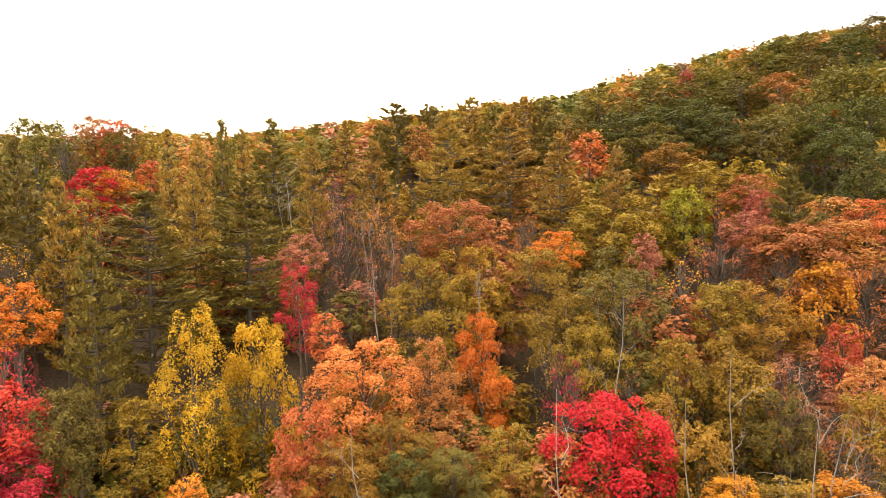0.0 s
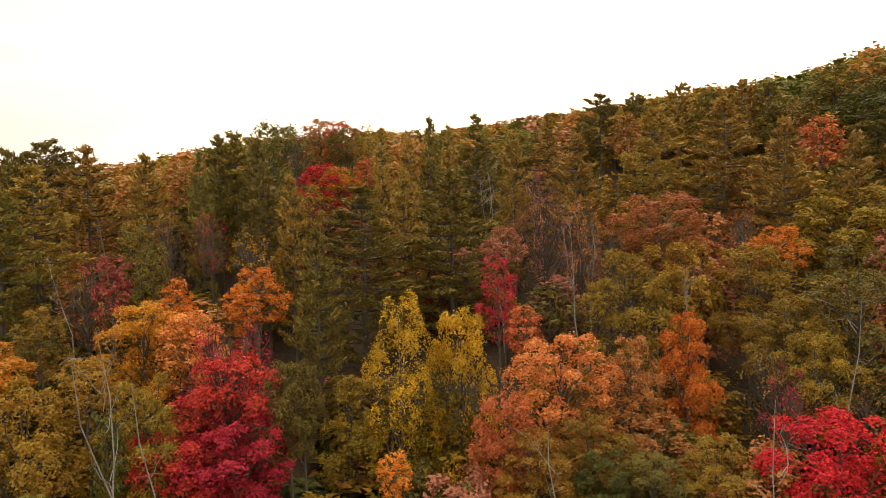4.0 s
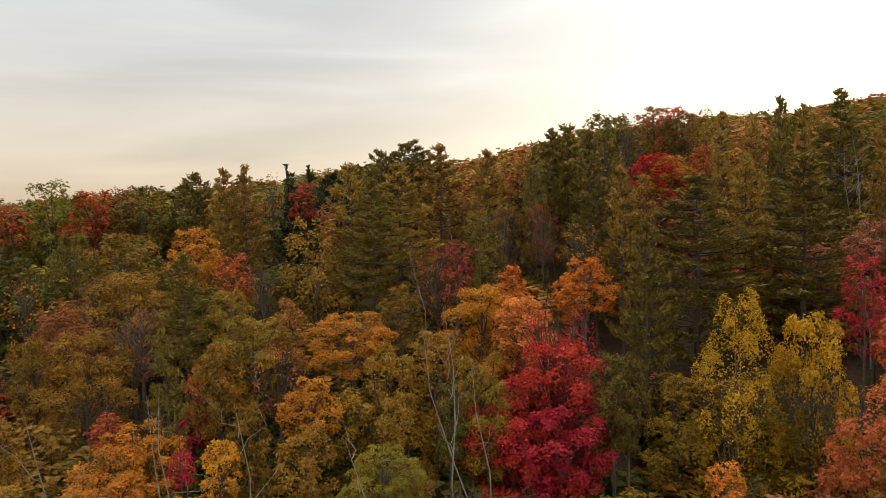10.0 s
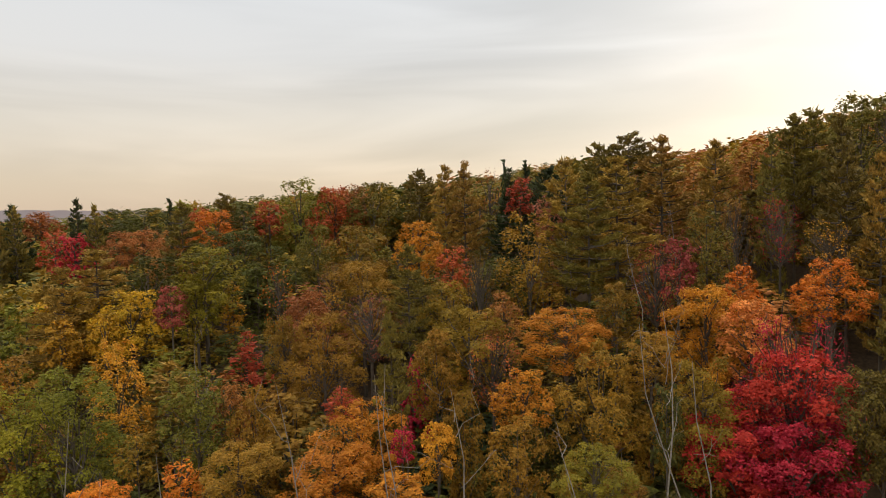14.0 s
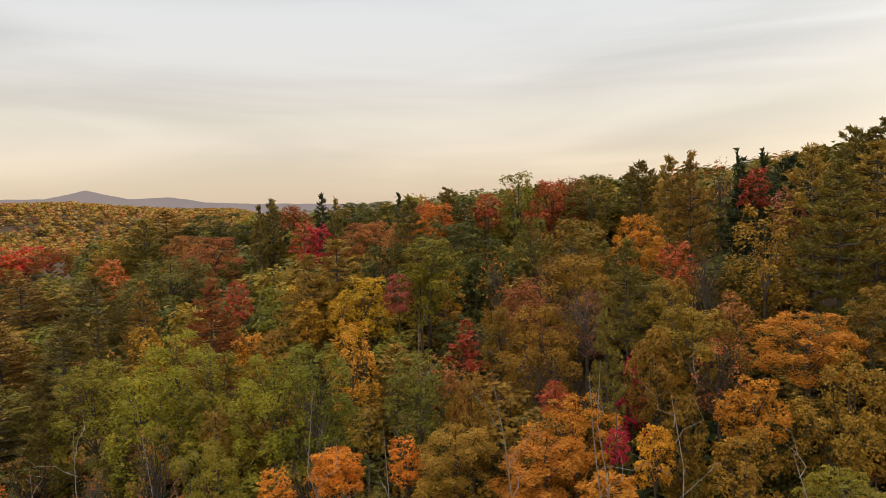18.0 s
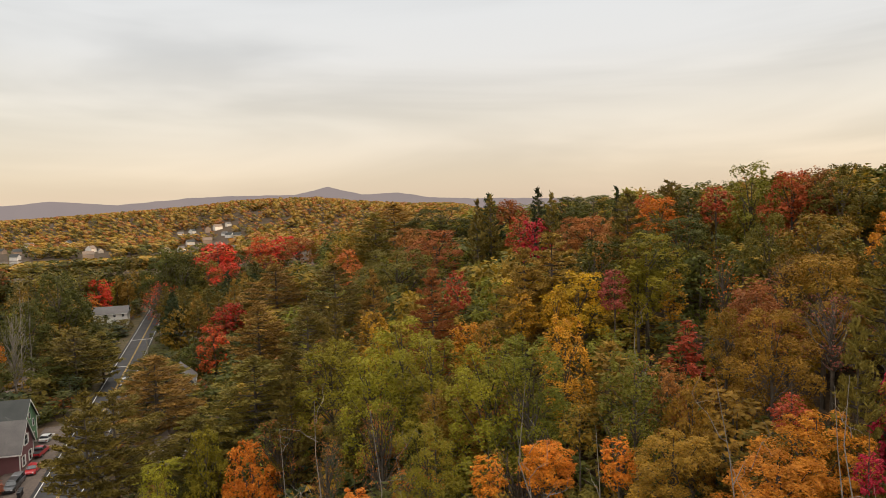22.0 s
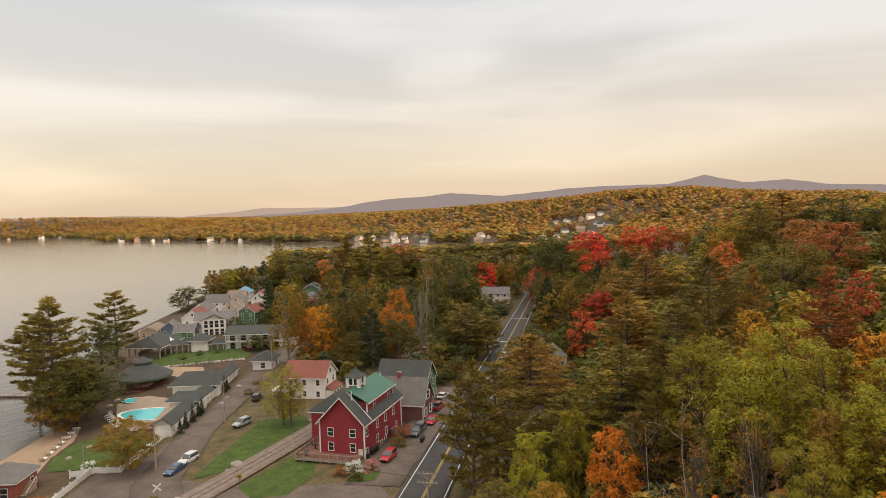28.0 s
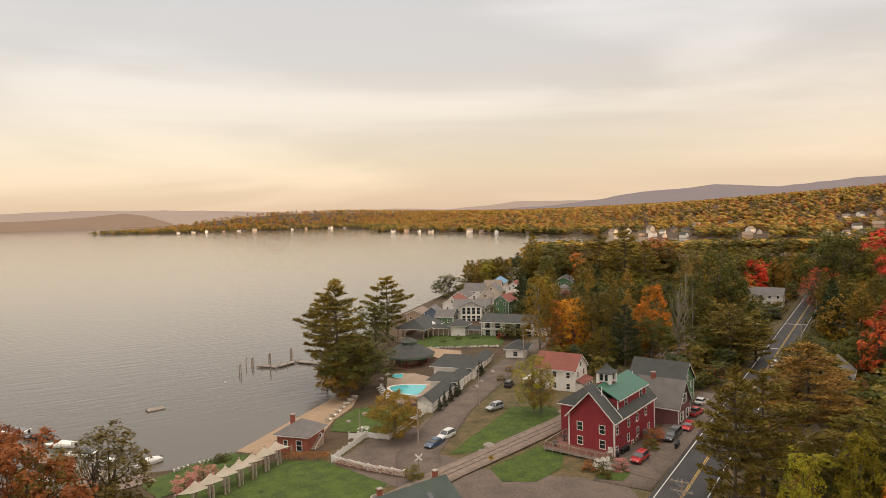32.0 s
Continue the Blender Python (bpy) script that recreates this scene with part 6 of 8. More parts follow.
def maroon_house():
    x, y = by_house(25.6, -1.4)
    h = gable_house("maroon_house", "faded maroon house with steep grey roof and white shutters", x, y, U_TURN + 90, 10.6, 7.0, 4.2, 8.7, MAROON, GREY_ROOF, 4.9, windows=False, chimney=True, door=False)
    # gable towards the road is the local -x end
    for yy, zz, w in ((-1.7, 0.9, 1.0), (1.7, 0.9, 1.0), (0, 4.3, 1.6)):
        window(h, pose(-5.3, yy, zz, 0, 0, 90), w, 1.7)
        for s in (-1, 1):
            part("shutter", boxes((-5.4, -5.33, yy + s * (w / 2 + 0.32) - 0.2, yy + s * (w / 2 + 0.32) + 0.2, zz, zz + 1.7)), WHITE_PAINT, h)
    for xx in (-3.2, 1.5):
        window(h, pose(xx, -3.6, 0.9, 0, 0, 180), 1.5, 1.8)
    part("dormer_wall", boxes((-3.0, 0.4, -3.0, -0.5, 4.6, 6.6)), WHITE_SIDING, h)
    part("dormer_roof", slab([(-3.4, -3.4, 6.55), (0.8, -3.4, 6.55), (0.8, 0.2, 8.2), (-3.4, 0.2, 8.2)], 0.12), GREY_ROOF, h)
    window(h, pose(-1.3, -3.0, 5.0, 0, 0, 180), 1.4, 1.1)
    part("link_wall", boxes((-2.4, 4.6, -7.0, -3.5, -1, 6.0)), RED_SIDING, h)
    hip_roof(h, -2.4, 4.6, -7.0, -3.0, 6.0, 8.4, DARK_ROOF, 0.3, 0.4)


maroon_house()
_x, _y = by_house(38.5, -5.5)
gable_house("green_house", "moss-green clapboard house with grey roof and white rakes", _x, _y, U_TURN + 90, 12.0, 7.6, 5.4, 9.4, GREEN_SIDING, DARK_ROOF, 4.9, storeys=2)
_w = gable_house("cottage", "white two-storey cottage with rust-red roof", -103.5, -134.0, 120, 10.5, 8.0, 5.8, 8.8, WHITE_SIDING, RED_ROOF, 4.3, storeys=2)
part("porch_roof", slab([(4.6, -3.6, 3.3), (4.6, 3.6, 3.3), (7.4, 3.6, 2.4), (7.4, -3.6, 2.4)], 0.14), RED_ROOF, _w)
part("porch_wall", boxes((4.7, 7.1, -3.3, 3.3, -1, 2.3)), WHITE_SIDING, _w)
for _q in (-2.0, 0.0, 2.0):
    window(_w, pose(7.1, _q, 0.7, 0, 0, -90), 1.1, 1.2)
part("carport", boxes((-9.5, -4.7, -2.6, 2.6, 1.5, 1.75), (-9.4, -9.2, -2.5, -2.3, -1, 1.5), (-9.4, -9.2, 2.3, 2.5, -1, 1.5)), WHITE_PAINT, _w)
# houses along the hill side of the road
gable_house("roadside_house", "cream house with dark grey roof among roadside trees", *on_road(137, 19), 118, 11, 8.5, 5.2, 8.8, CREAM_SIDING, DARK_ROOF, 5.2)
gable_house("blue_cottage", "dark blue cottage with white trim under trees", *on_road(78, 17), 208, 9, 7, 4.2, 7.2, BLUE_SIDING, GREY_ROOF, 5.1)
gable_house("shed", "low brown shed with grey-brown roof", *on_road(28, 17), 215, 8, 6, 2.6, 4.4, TAN_SIDING, TAN_ROOF, 5.4, storeys=1)
gable_house("white_house", "white house with grey roof beside the road", *on_road(211, -15), 118, 13, 8, 5.2, 7.6, WHITE_SIDING, GREY_ROOF, 5.0, storeys=2)
gable_house("far_white_house", "white gabled house among the trees", -288, -334, 205, 11, 8, 5, 8, WHITE_SIDING, DARK_ROOF)
gable_house("brown_house", "brown-roofed house among the trees", -268, -314, 225, 10, 8, 4, 6.6, WHITE_SIDING, RED_ROOF)
gable_house("lane_house", "green two-storey house with dark roof by the point", -224, -285, 225, 13, 8, 6, 8, GREEN_SIDING, DARK_ROOF)
gable_house("lane_house", "low white house with grey roof", -211, -270, 225, 12, 7, 3, 5, WHITE_SIDING, GREY_ROOF)


def big_window_house():
    h = gable_house("lake_house", "white lake house with tall arched windows and grey roof", -142, -243, -36, 15, 10, 6.0, 8.4, WHITE_SIDING, GREY_ROOF, 3.4, storeys=2, door=False)
    part("bay_wall", boxes((-4.5, 4.5, 5.0, 7.2, -1, 6.2)), WHITE_SIDING, h)
    part("bay_roof", slab([(-5, 7.5, 6.1), (0, 7.5, 8.3), (0, 0, 8.3), (-5, 0, 6.1)], 0.12), GREY_ROOF, h)
    part("bay_roof", slab([(5, 7.5, 6.1), (0, 7.5, 8.3), (0, 0, 8.3), (5, 0, 6.1)], 0.12), GREY_ROOF, h)
    part("bay_gable", slab([(-4.5, 7.15, 6.1), (4.5, 7.15, 6.1), (0, 7.15, 8.15)], 0.1), WHITE_SIDING, h)
    for xx in (-3, -1, 1, 3):
        for zz, hh in ((0.3, 2.2), (3.2, 2.6)):
            window(h, pose(xx, 7.2, zz), 1.3, hh)
    part("porch_roof", slab([(5.2, 8.4, 3.3), (10.5, 8.4, 3.3), (10.5, 4.6, 4.2), (5.2, 4.6, 4.2)], 0.14), DARK_ROOF, h)
    for xx in (5.4, 7.8, 10.2):
        part("porch_post", boxes((xx - 0.12, xx + 0.12, 8.0, 8.24, -1, 3.2)), WHITE_PAINT, h)


big_window_house()
for _args in (("red-roofed white house by the lake", -150, -272, 225, 13, 9, 4.2, 7.0, WHITE_SIDING, RED_ROOF), ("small grey-roofed cottage by the lake", -131.5, -259, 232, 8, 6.5, 3.6, 6.0, BLUE_SIDING, GREY_ROOF),
              ("small cottage with a moss-green gable", -129, -243, 140, 7, 6, 3.4, 5.6, GREEN_SIDING, GREY_ROOF), ("tan flat-fronted house by the shore", -128, -267, 225, 11, 7, 3.6, 5.0, TAN_SIDING, TAN_ROOF),
              ("white gabled house in the cottage row", -176, -298, 140, 10, 8, 5.0, 8.4, WHITE_SIDING, GREY_ROOF), ("cream house with cross gable in the row", -183, -292, 228, 11, 8, 4.6, 7.6, CREAM_SIDING, GREY_ROOF),
              ("cream cottage with tan roof in the row", -167, -272, 228, 9, 7, 4.2, 6.8, CREAM_SIDING, TAN_ROOF), ("white house with bright blue roof", -203, -318, 225, 13, 8, 5.2, 7.6, WHITE_SIDING, BLUE_ROOF),
              ("white house with brown roof in the row", -196, -291, 228, 12, 8, 5.0, 7.4, WHITE_SIDING, RED_ROOF), ("house with tan roof near the point", -236, -353, 140, 13, 9, 5.5, 9.0, CREAM_SIDING, TAN_ROOF),
              ("green house with rust-red roof", -161, -245.5, 205, 10, 7.5, 5.6, 8.0, GREEN_SIDING, RED_ROOF), ("white cottage with grey roof in the row", -188, -272, 225, 9, 7, 4.0, 6.4, WHITE_SIDING, DARK_ROOF),
              ("grey-roofed white house in the row", -160, -284, 225, 11, 8, 4.8, 7.6, WHITE_SIDING, GREY_ROOF), ("white lakeside house in the row", -192, -306, 140, 9, 8, 4.8, 7.8, WHITE_SIDING, TAN_ROOF)):
    gable_house("cottage", _args[0], *_args[1:], group="lakeside cottages")

# ---- resort buildings ----
S_TURN = 222.5
S_WAY, S_SIDE = np.array((math.cos(radians(S_TURN)), math.sin(radians(S_TURN)))), np.array((math.sin(radians(S_TURN)), -math.cos(radians(S_TURN))))


def cabana_row():
    x, y = -67.6, -135.6
    h = root_at("cabana_row", x, y, S_TURN, "long white cabana building with dark shingle roof", "building", 3.1)
    part("wall", boxes((0, 52, 0, 3.6, -1.5, 2.9)), WHITE_SIDING, h)
    for x0, x1, e, a, w0, w1 in ((0, 16, 2.9, 4.5, 0, 3.6), (16, 22, 3.6, 5.2, -0.6, 6.6), (22, 30, 2.9, 4.5, 0, 3.6), (30, 38, 3.8, 6.4, -0.8, 11.0), (38, 52, 2.9, 4.4, 0, 3.6)):
        if e > 3:
            part("pavilion_wall", boxes((x0 + 0.3, x1 - 0.3, w0, w1 - 0.3, -1.5, e)), WHITE_SIDING, h)
            hip_roof(h, x0, x1, w0, w1, e, a, DARK_ROOF, 0.6, 0.55)
            continue
        mid = (w0 + w1) / 2
        for yy in (w0 - 0.5, w1 + 0.5):
            part("roof", slab([(x0 - 0.3, mid, a), (x1 + 0.3, mid, a), (x1 + 0.3, yy, e - 0.15), (x0 - 0.3, yy, e - 0.15)], 0.12), DARK_ROOF, h)
            part("trim", boxes((x0 - 0.3, x1 + 0.3, yy - 0.03, yy + 0.03, e - 0.42, e - 0.2)), WHITE_PAINT, h)
    part("gable", slab([(-0.02, 0, 2.9), (-0.02, 3.6, 2.9), (-0.02, 1.8, 4.35)], 0.1), WHITE_PAINT, h)
    for i in range(9):
        part("pilaster", boxes((2 + i * 5.6, 2.25 + i * 5.6, -0.06, 0, -1.2, 2.6)), CREAM_SIDING, h)
    for i in (24.5, 27, 44, 47):
        part("door", boxes((i, i + 1.0, -0.07, 0, -0.2, 1.9)), CREAM_SIDING, h)
    # an arbour of dark slats towards the pool
    part("arbour", boxes((-0.3, 3.2, 3.7, 6.5, 2.1, 2.25), (0, 0.15, 6.25, 6.4, -1, 2.1), (3, 3.15, 6.25, 6.4, -1, 2.1)), DECK_WOOD, h)


cabana_row()


def gazebo():
    h = root_at("gazebo", -87.0, -189.0, 20, "round lakeside pavilion with wide dark roof and red deck", "pavilion", 1.8)
    part("deck", lathe([(6.8, -1.5), (6.8, 0.25), (6.4, 0.3)], 10), DECK_WOOD, h)
    part("roof", lathe([(8.2, 3.3), (8.1, 3.5), (2.6, 6.5), (2.2, 6.6)], 10), DARK_ROOF, h)
    part("lantern", lathe([(2.1, 6.4), (2.1, 7.2)], 10), GREEN_SIDING, h)
    part("lantern_roof", lathe([(2.8, 7.2), (2.7, 7.35), (0.4, 8.5), (0.05, 8.6)], 10), DARK_ROOF, h)
    part("fascia", lathe([(8.0, 2.95), (8.1, 2.95), (8.1, 3.3), (8.0, 3.3)], 10), GREEN_SIDING, h)
    for i in range(10):
        g = 2 * math.pi * i / 10
        part("post", rods([((6.2 * math.cos(g), 6.2 * math.sin(g), 0.2), (6.2 * math.cos(g), 6.2 * math.sin(g), 3.1))], 0.14), RED_SIDING, h)
        g2 = 2 * math.pi * (i + 1) / 10
        part("railing", rods([((6.2 * math.cos(g), 6.2 * math.sin(g), z), (6.2 * math.cos(g2), 6.2 * math.sin(g2), z)) for z in (0.5, 0.8, 1.1)], 0.045, 4), RED_SIDING, h)
    part("bar_counter", lathe([(2.6, 0.3), (2.6, 1.3), (2.9, 1.35), (2.9, 1.42), (0.3, 1.42)], 10), TAN_SIDING, h)


gazebo()


def open_pavilion():
    h = root_at("beach_pavilion", -109.5, -227.5, 38, "open beach pavilion with dark hip roof and tan posts", "pavilion", 2.3)
    hip_roof(h, -8, 8, -5.5, 5.5, 4.2, 7.2, DARK_ROOF, 1.0, 0.5)
    part("gable", slab([(-1.6, 6.0, 4.9), (1.6, 6.0, 4.9), (0, 5.2, 6.0)], 0.1), WHITE_PAINT, h)
    for i in range(5):
        for s in (-1, 1):
            part("post", boxes((-8 + i * 4 - 0.2, -8 + i * 4 + 0.2, s * 5.3 - 0.2, s * 5.3 + 0.2, -1.5, 4.2)), TAN_SIDING, h)
    part("beam", boxes((-8, 8, 5.15, 5.45, 3.6, 4.0), (-8, 8, -5.45, -5.15, 3.6, 4.0)), RED_SIDING, h)
    part("back_wall", boxes((-8, 2, -5.2, -5.0, -1.5, 1.4)), TAN_SIDING, h)
    part("floor_slab", boxes((-8.4, 8.4, -5.8, 5.8, -1.6, 0.1)), CONCRETE, h)


open_pavilion()


def walkway():
    h = root_at("covered_walkway", -119.7, -214.5, 311, "covered walkway with dark roof and tan panel wall", "building", 3.3)
    part("wall", boxes((-10, 10, -0.1, 0.1, -1.5, 2.7)), TAN_SIDING, h)
    for s in (-1, 1):
        part("roof", slab([(-10.3, 0, 4.0), (10.3, 0, 4.0), (10.3, s * 2.2, 2.8), (-10.3, s * 2.2, 2.8)], 0.12), DARK_ROOF, h)
    part("trim", boxes((-10.3, 10.3, -2.22, -2.16, 2.5, 2.75), (-10.3, 10.3, 2.16, 2.22, 2.5, 2.75)), WHITE_PAINT, h)
    for i in range(11):
        part("post", boxes((-10 + i * 2 - 0.08, -10 + i * 2 + 0.08, 1.9, 2.06, -1.5, 2.7)), WHITE_PAINT, h)
    hip_roof(h, -3, 3, -3, 3, 4.2, 6.0, DARK_ROOF, 0.6, 0.2)
    part("tower_wall", boxes((-2.8, 2.8, -2.6, 2.6, -1.5, 4.1)), WHITE_SIDING, h)


walkway()


def motel():
    h = root_at("motel", -133.5, -201.5, 311, "white two-storey motel with balconies and dark roof", "building", 3.9)
    part("wall", boxes((-9.5, 9.5, -4, 4, -1, 5.6)), WHITE_SIDING, h)
    for s in (-1, 1):
        part("roof", slab([(-10, 0, 7.6), (10, 0, 7.6), (10, s * 5.9, 5.4), (-10, s * 5.9, 5.4)], 0.14), DARK_ROOF, h)
    part("trim", boxes((-10, 10, 5.86, 5.94, 5.1, 5.35), (-10, 10, -5.94, -5.86, 5.1, 5.35)), WHITE_PAINT, h)
    part("balcony", boxes((-9.5, 9.5, 4, 5.6, 2.7, 2.9)), WHITE_PAINT, h)
    for i in range(6):
        px = -9.4 + i * 3.76
        part("post", boxes((px - 0.1, px + 0.1, 5.4, 5.6, -1, 5.3)), WHITE_PAINT, h)
    part("railing", boxes((-9.4, 9.4, 5.46, 5.54, 3.85, 3.95), *[(-9.4 + i * 0.47, -9.36 + i * 0.47, 5.48, 5.52, 2.9, 3.9) for i in range(41)]), BLACK, h)
    for i in range(5):
        for zz in (0.1, 3.0):
            window(h, pose(-7.5 + i * 3.76, 4.0, zz), 1.7, 2.05)
    for zz in (0.8, 3.6):
        for yy in (-1.8, 1.8):
            window(h, pose(-9.5, yy, zz, 0, 0, 90), 0.9, 1.3)
    part("entry_wall", boxes((-14, -9.6, -3, 3.6, -1, 3.6)), WHITE_SIDING, h)
    hip_roof(h, -14, -9.6, -3, 3.6, 3.6, 5.2, DARK_ROOF, 0.5, 0.3)


motel()
_k = root_at("gatehouse", -115.5, -170.5, S_TURN, "small white gatehouse with dark hip roof", "building", 4.0)
part("wall", boxes((-4, 4, -3, 3, -1, 3.2)), WHITE_SIDING, _k)
hip_roof(_k, -4, 4, -3, 3, 3.2, 5.2, DARK_ROOF, 0.7, 0.3)
window(_k, pose(0, -3, 0.9, 0, 0, 180), 1.2, 1.4)
window(_k, pose(-4, 0, 0.9, 0, 0, 90), 1.2, 1.4)


def brick_hut():
    h = root_at("brick_hut", -37.2, -136.5, 224, "small red brick beach hut with grey slate hip roof", "hut", 1.5)
    part("wall", boxes((-3.6, 3.6, -3.5, 3.5, -1.5, 3.3)), BRICKWORK, h)
    hip_roof(h, -3.6, 3.6, -3.5, 3.5, 3.35, 5.6, GREY_ROOF, 0.6, 0.12)
    c = part("chimney", boxes((-0.4, 0.4, 1.4, 2.2, 4.2, 6.4), bevel=0.03), BRICKWORK, h)
    part("cap", boxes((-0.48, 0.48, 1.32, 2.28, 6.4, 6.52)), STONE, c)
    window(h, pose(-3.6, 1.5, 0.6, 0, 0, 90), 0.8, 1.5)
    window(h, pose(-3.6, -1.6, 0.2, 0, 0, 90), 1.2, 2.0)
    window(h, pose(1.8, -3.5, 0.9, 0, 0, 180), 0.9, 1.2)
    for i in range(8):
        part("step", boxes((-3.0 + i * 0.45, -2.55 + i * 0.45, -5.0, -3.6, -1.2, 0.2 + 0.22 * i)), CONCRETE, h)
    part("rail", rods([((-3.0, -5.0, 1.1), (0.6, -5.0, 2.7)), ((-3.0, -5.0, 0.2), (-3.0, -5.0, 1.1)), ((0.6, -5.0, 1.8), (0.6, -5.0, 2.7))], 0.04), WHITE_PAINT, h)


brick_hut()


def foreground_roof():
    """The dark roof of a building that the view only grazes from above."""
    h = root_at("station_building", -41.4, -90.7, 100, "low building with dark green-grey shingle roof and brick chimneys", "building", 3.0)
    shingles = material("green_grey_shingles", (0.075, 0.095, 0.08), 0.9, (0.055, 0.07, 0.06), 0.5, 7, 0.5)
    part("wall", boxes((-4, 4, -6, 6, -1, 2.6)), TAN_SIDING, h)
    for s in (-1, 1):
        part("roof", slab([(0, -6.5, 5.3), (0, 6.5, 5.3), (s * 4.7, 6.5, 2.4), (s * 4.7, -6.5, 2.4)], 0.14), shingles, h)
    part("skylight", slab([(1.9, 1.2, 4.3), (1.9, 2.1, 4.3), (2.9, 2.1, 3.7), (2.9, 1.2, 3.7)], 0.06), GLASS, h)
    for yy in (-5.4, 4.9):
        c = part("chimney", boxes((-0.9, -0.2, yy - 0.35, yy + 0.35, 4.0, 6.1), bevel=0.03), BRICKWORK, h)
        part("cap", boxes((-0.98, -0.12, yy - 0.43, yy + 0.43, 6.1, 6.2)), STONE, c)


foreground_roof()
# houses on the far shore
for _i, (_x, _y) in enumerate(FAR_HOMES):
    _big = 0.72 + 0.16 * ((_i * 7) % 3)
    gable_house("shore_house", "small pale house on the far shore", _x, _y, (_i * 37) % 180, 12 * _big, 8 * _big, 5 * _big, 8.5 * _big, (WHITE_SIDING, CREAM_SIDING, WHITE_SIDING, TAN_SIDING)[_i % 4], (GREY_ROOF, DARK_ROOF, TAN_ROOF)[_i % 3],
                group="far shore houses", windows=False, door=False, far=True)


# ---- trees of the village and the shore ----
tree("pine", "pine", -60.4, -179.6, 31.6, 17.7, lod=1)
tree("ragged", "pine", -62.0, -195.9, 25.6, 14.1, lod=1)
tree("ragged", "pine", -94.8, -223.8, 26.2, 15.0, lod=1)
tree("column", "green", -65.4, -172.6, 16.6, 18.3, lod=1)
tree("maple", "green", -86.6, -216.1, 17.6, 16.2, lod=1)
tree("maple", "gold", -56.2, -168.6, 10.7, 12.2, lod=1, pale=True)
tree("maple", "green", -71.2, -194.0, 11.0, 16.3, lod=1)
tree("maple", "gold", -53.5, -124.6, 13.2, 11.1, lod=0, pale=True)
tree("column", "lime", -84.7, -119.6, 17.1, 8.7, lod=0, pale=True)
tree("column_v2", "gold", -86.0, -118.6, 14.8, 6.5, lod=0, pale=True)
tree("maple", "green", -145.2, -235.5, 9.9, 8.3, lod=1)
tree("maple", "green", -128.5, -193.8, 9.2, 9.2, lod=1)
tree("pine", "pine", -233.8, -327.5, 33.4, 14.4, lod=3)
tree("pine", "spruce", -240.4, -352.8, 21.1, 9.3, lod=3)
tree("ragged", "pine", -229.1, -356.6, 19.2, 13.4, lod=3)
tree("maple", "green", -229.3, -363.6, 10.9, 15.3, lod=3)
tree("maple", "rust", -217.2, -360.3, 7.8, 11.6, lod=3)
tree("maple", "green", -177.1, -329.1, 13.3, 19.1, lod=3)
tree("poplar", "gold", -117.9, -162.6, 28.9, 10.4, lod=1, pale=True)
tree("spread", "amber", -123.9, -154.2, 22.5, 9.1, lod=1)
tree("column", "orange", -127.0, -155.0, 15.2, 8.0, lod=1)
tree("maple", "pink", -188.8, -240.4, 12.0, 7.9, lod=1)
tree("spread", "olive", -127.6, -149.2, 24.7, 9.8, lod=1)
tree("column", "orange", -241.7, -296.9, 23.4, 13.0, lod=3)
tree("maple", "green", -233.0, -303.7, 27.9, 19.1, lod=3)
tree("thin", "gold", -237.3, -279.6, 29.3, 12.4, lod=3)
tree("pine", "pine", -218.6, -233.5, 38.0, 25.4, lod=1)
tree("pine", "pine", -217.8, -249.9, 35.9, 21.4, lod=3)
tree("pine", "pine", -217.5, -219.8, 33.8, 18.4, lod=1)
tree("maple", "scarlet", -196.9, -213.0, 12.2, 5.8, lod=1)
tree("maple", "half_orange", -142.7, -141.6, 26.2, 10.3, lod=1)
tree("maple", "green", -137.2, -136.2, 18.2, 11.9, lod=1)
tree("pine", "spruce", -129.4, -138.7, 22.5, 9.4, lod=1)
tree("pine", "pine", -125.5, -143.0, 16.0, 8.7, lod=1)
tree("thin", "grey", -148.7, -137.5, 27.3, 8.0, lod=1, pale=True)
tree("maple", "green", -183.9, -153.1, 33.4, 16.3, lod=1)
tree("maple", "green", -170.7, -152.0, 26.2, 13.9, lod=1)
tree("column", "olive", -208.0, -181.9, 30.5, 16.3, lod=1)
tree("maple", "scarlet", -274.2, -207.0, 22.6, 11.9, lod=3)
tree("column", "orange", -263.3, -203.8, 16.0, 9.0, lod=3)
tree("pine", "pine", -152.5, -123.0, 22.2, 16.8, lod=1)
tree("pine", "pine", -161.7, -122.0, 19.6, 10.9, lod=1)
tree("maple", "green", -148.2, -127.3, 15.7, 11.5, lod=1)
tree("column", "olive", -300.6, -211.0, 31.6, 16.1, lod=3)
tree("maple", "green", -296.5, -215.8, 26.7, 16.2, lod=3)
tree("maple", "gold", -316.4, -215.5, 23.6, 13.1, lod=3)
tree("maple", "olive", -273.4, -215.5, 28.0, 18.9, lod=3)
tree("maple", "green", -263.5, -165.7, 36.2, 18.7, lod=1)
tree("maple", "green", -259.0, -155.6, 34.1, 16.9, lod=1)
tree("thin", "scarlet", -246.1, -156.3, 24.2, 14.3, lod=1)
tree("column", "green", -194.1, -119.9, 16.1, 7.7, lod=1)
tree("column", "salmon", -195.4, -103.3, 21.4, 10.1, lod=1)
tree("maple", "scarlet", -395.0, -212.3, 32.5, 28.8, lod=3)
tree("column", "scarlet", -252.0, -131.3, 30.7, 16.0, lod=1)
tree("maple", "green", -263.8, -130.0, 33.2, 15.9, lod=1)
tree("maple", "olive", -263.8, -146.8, 30.5, 16.7, lod=1)
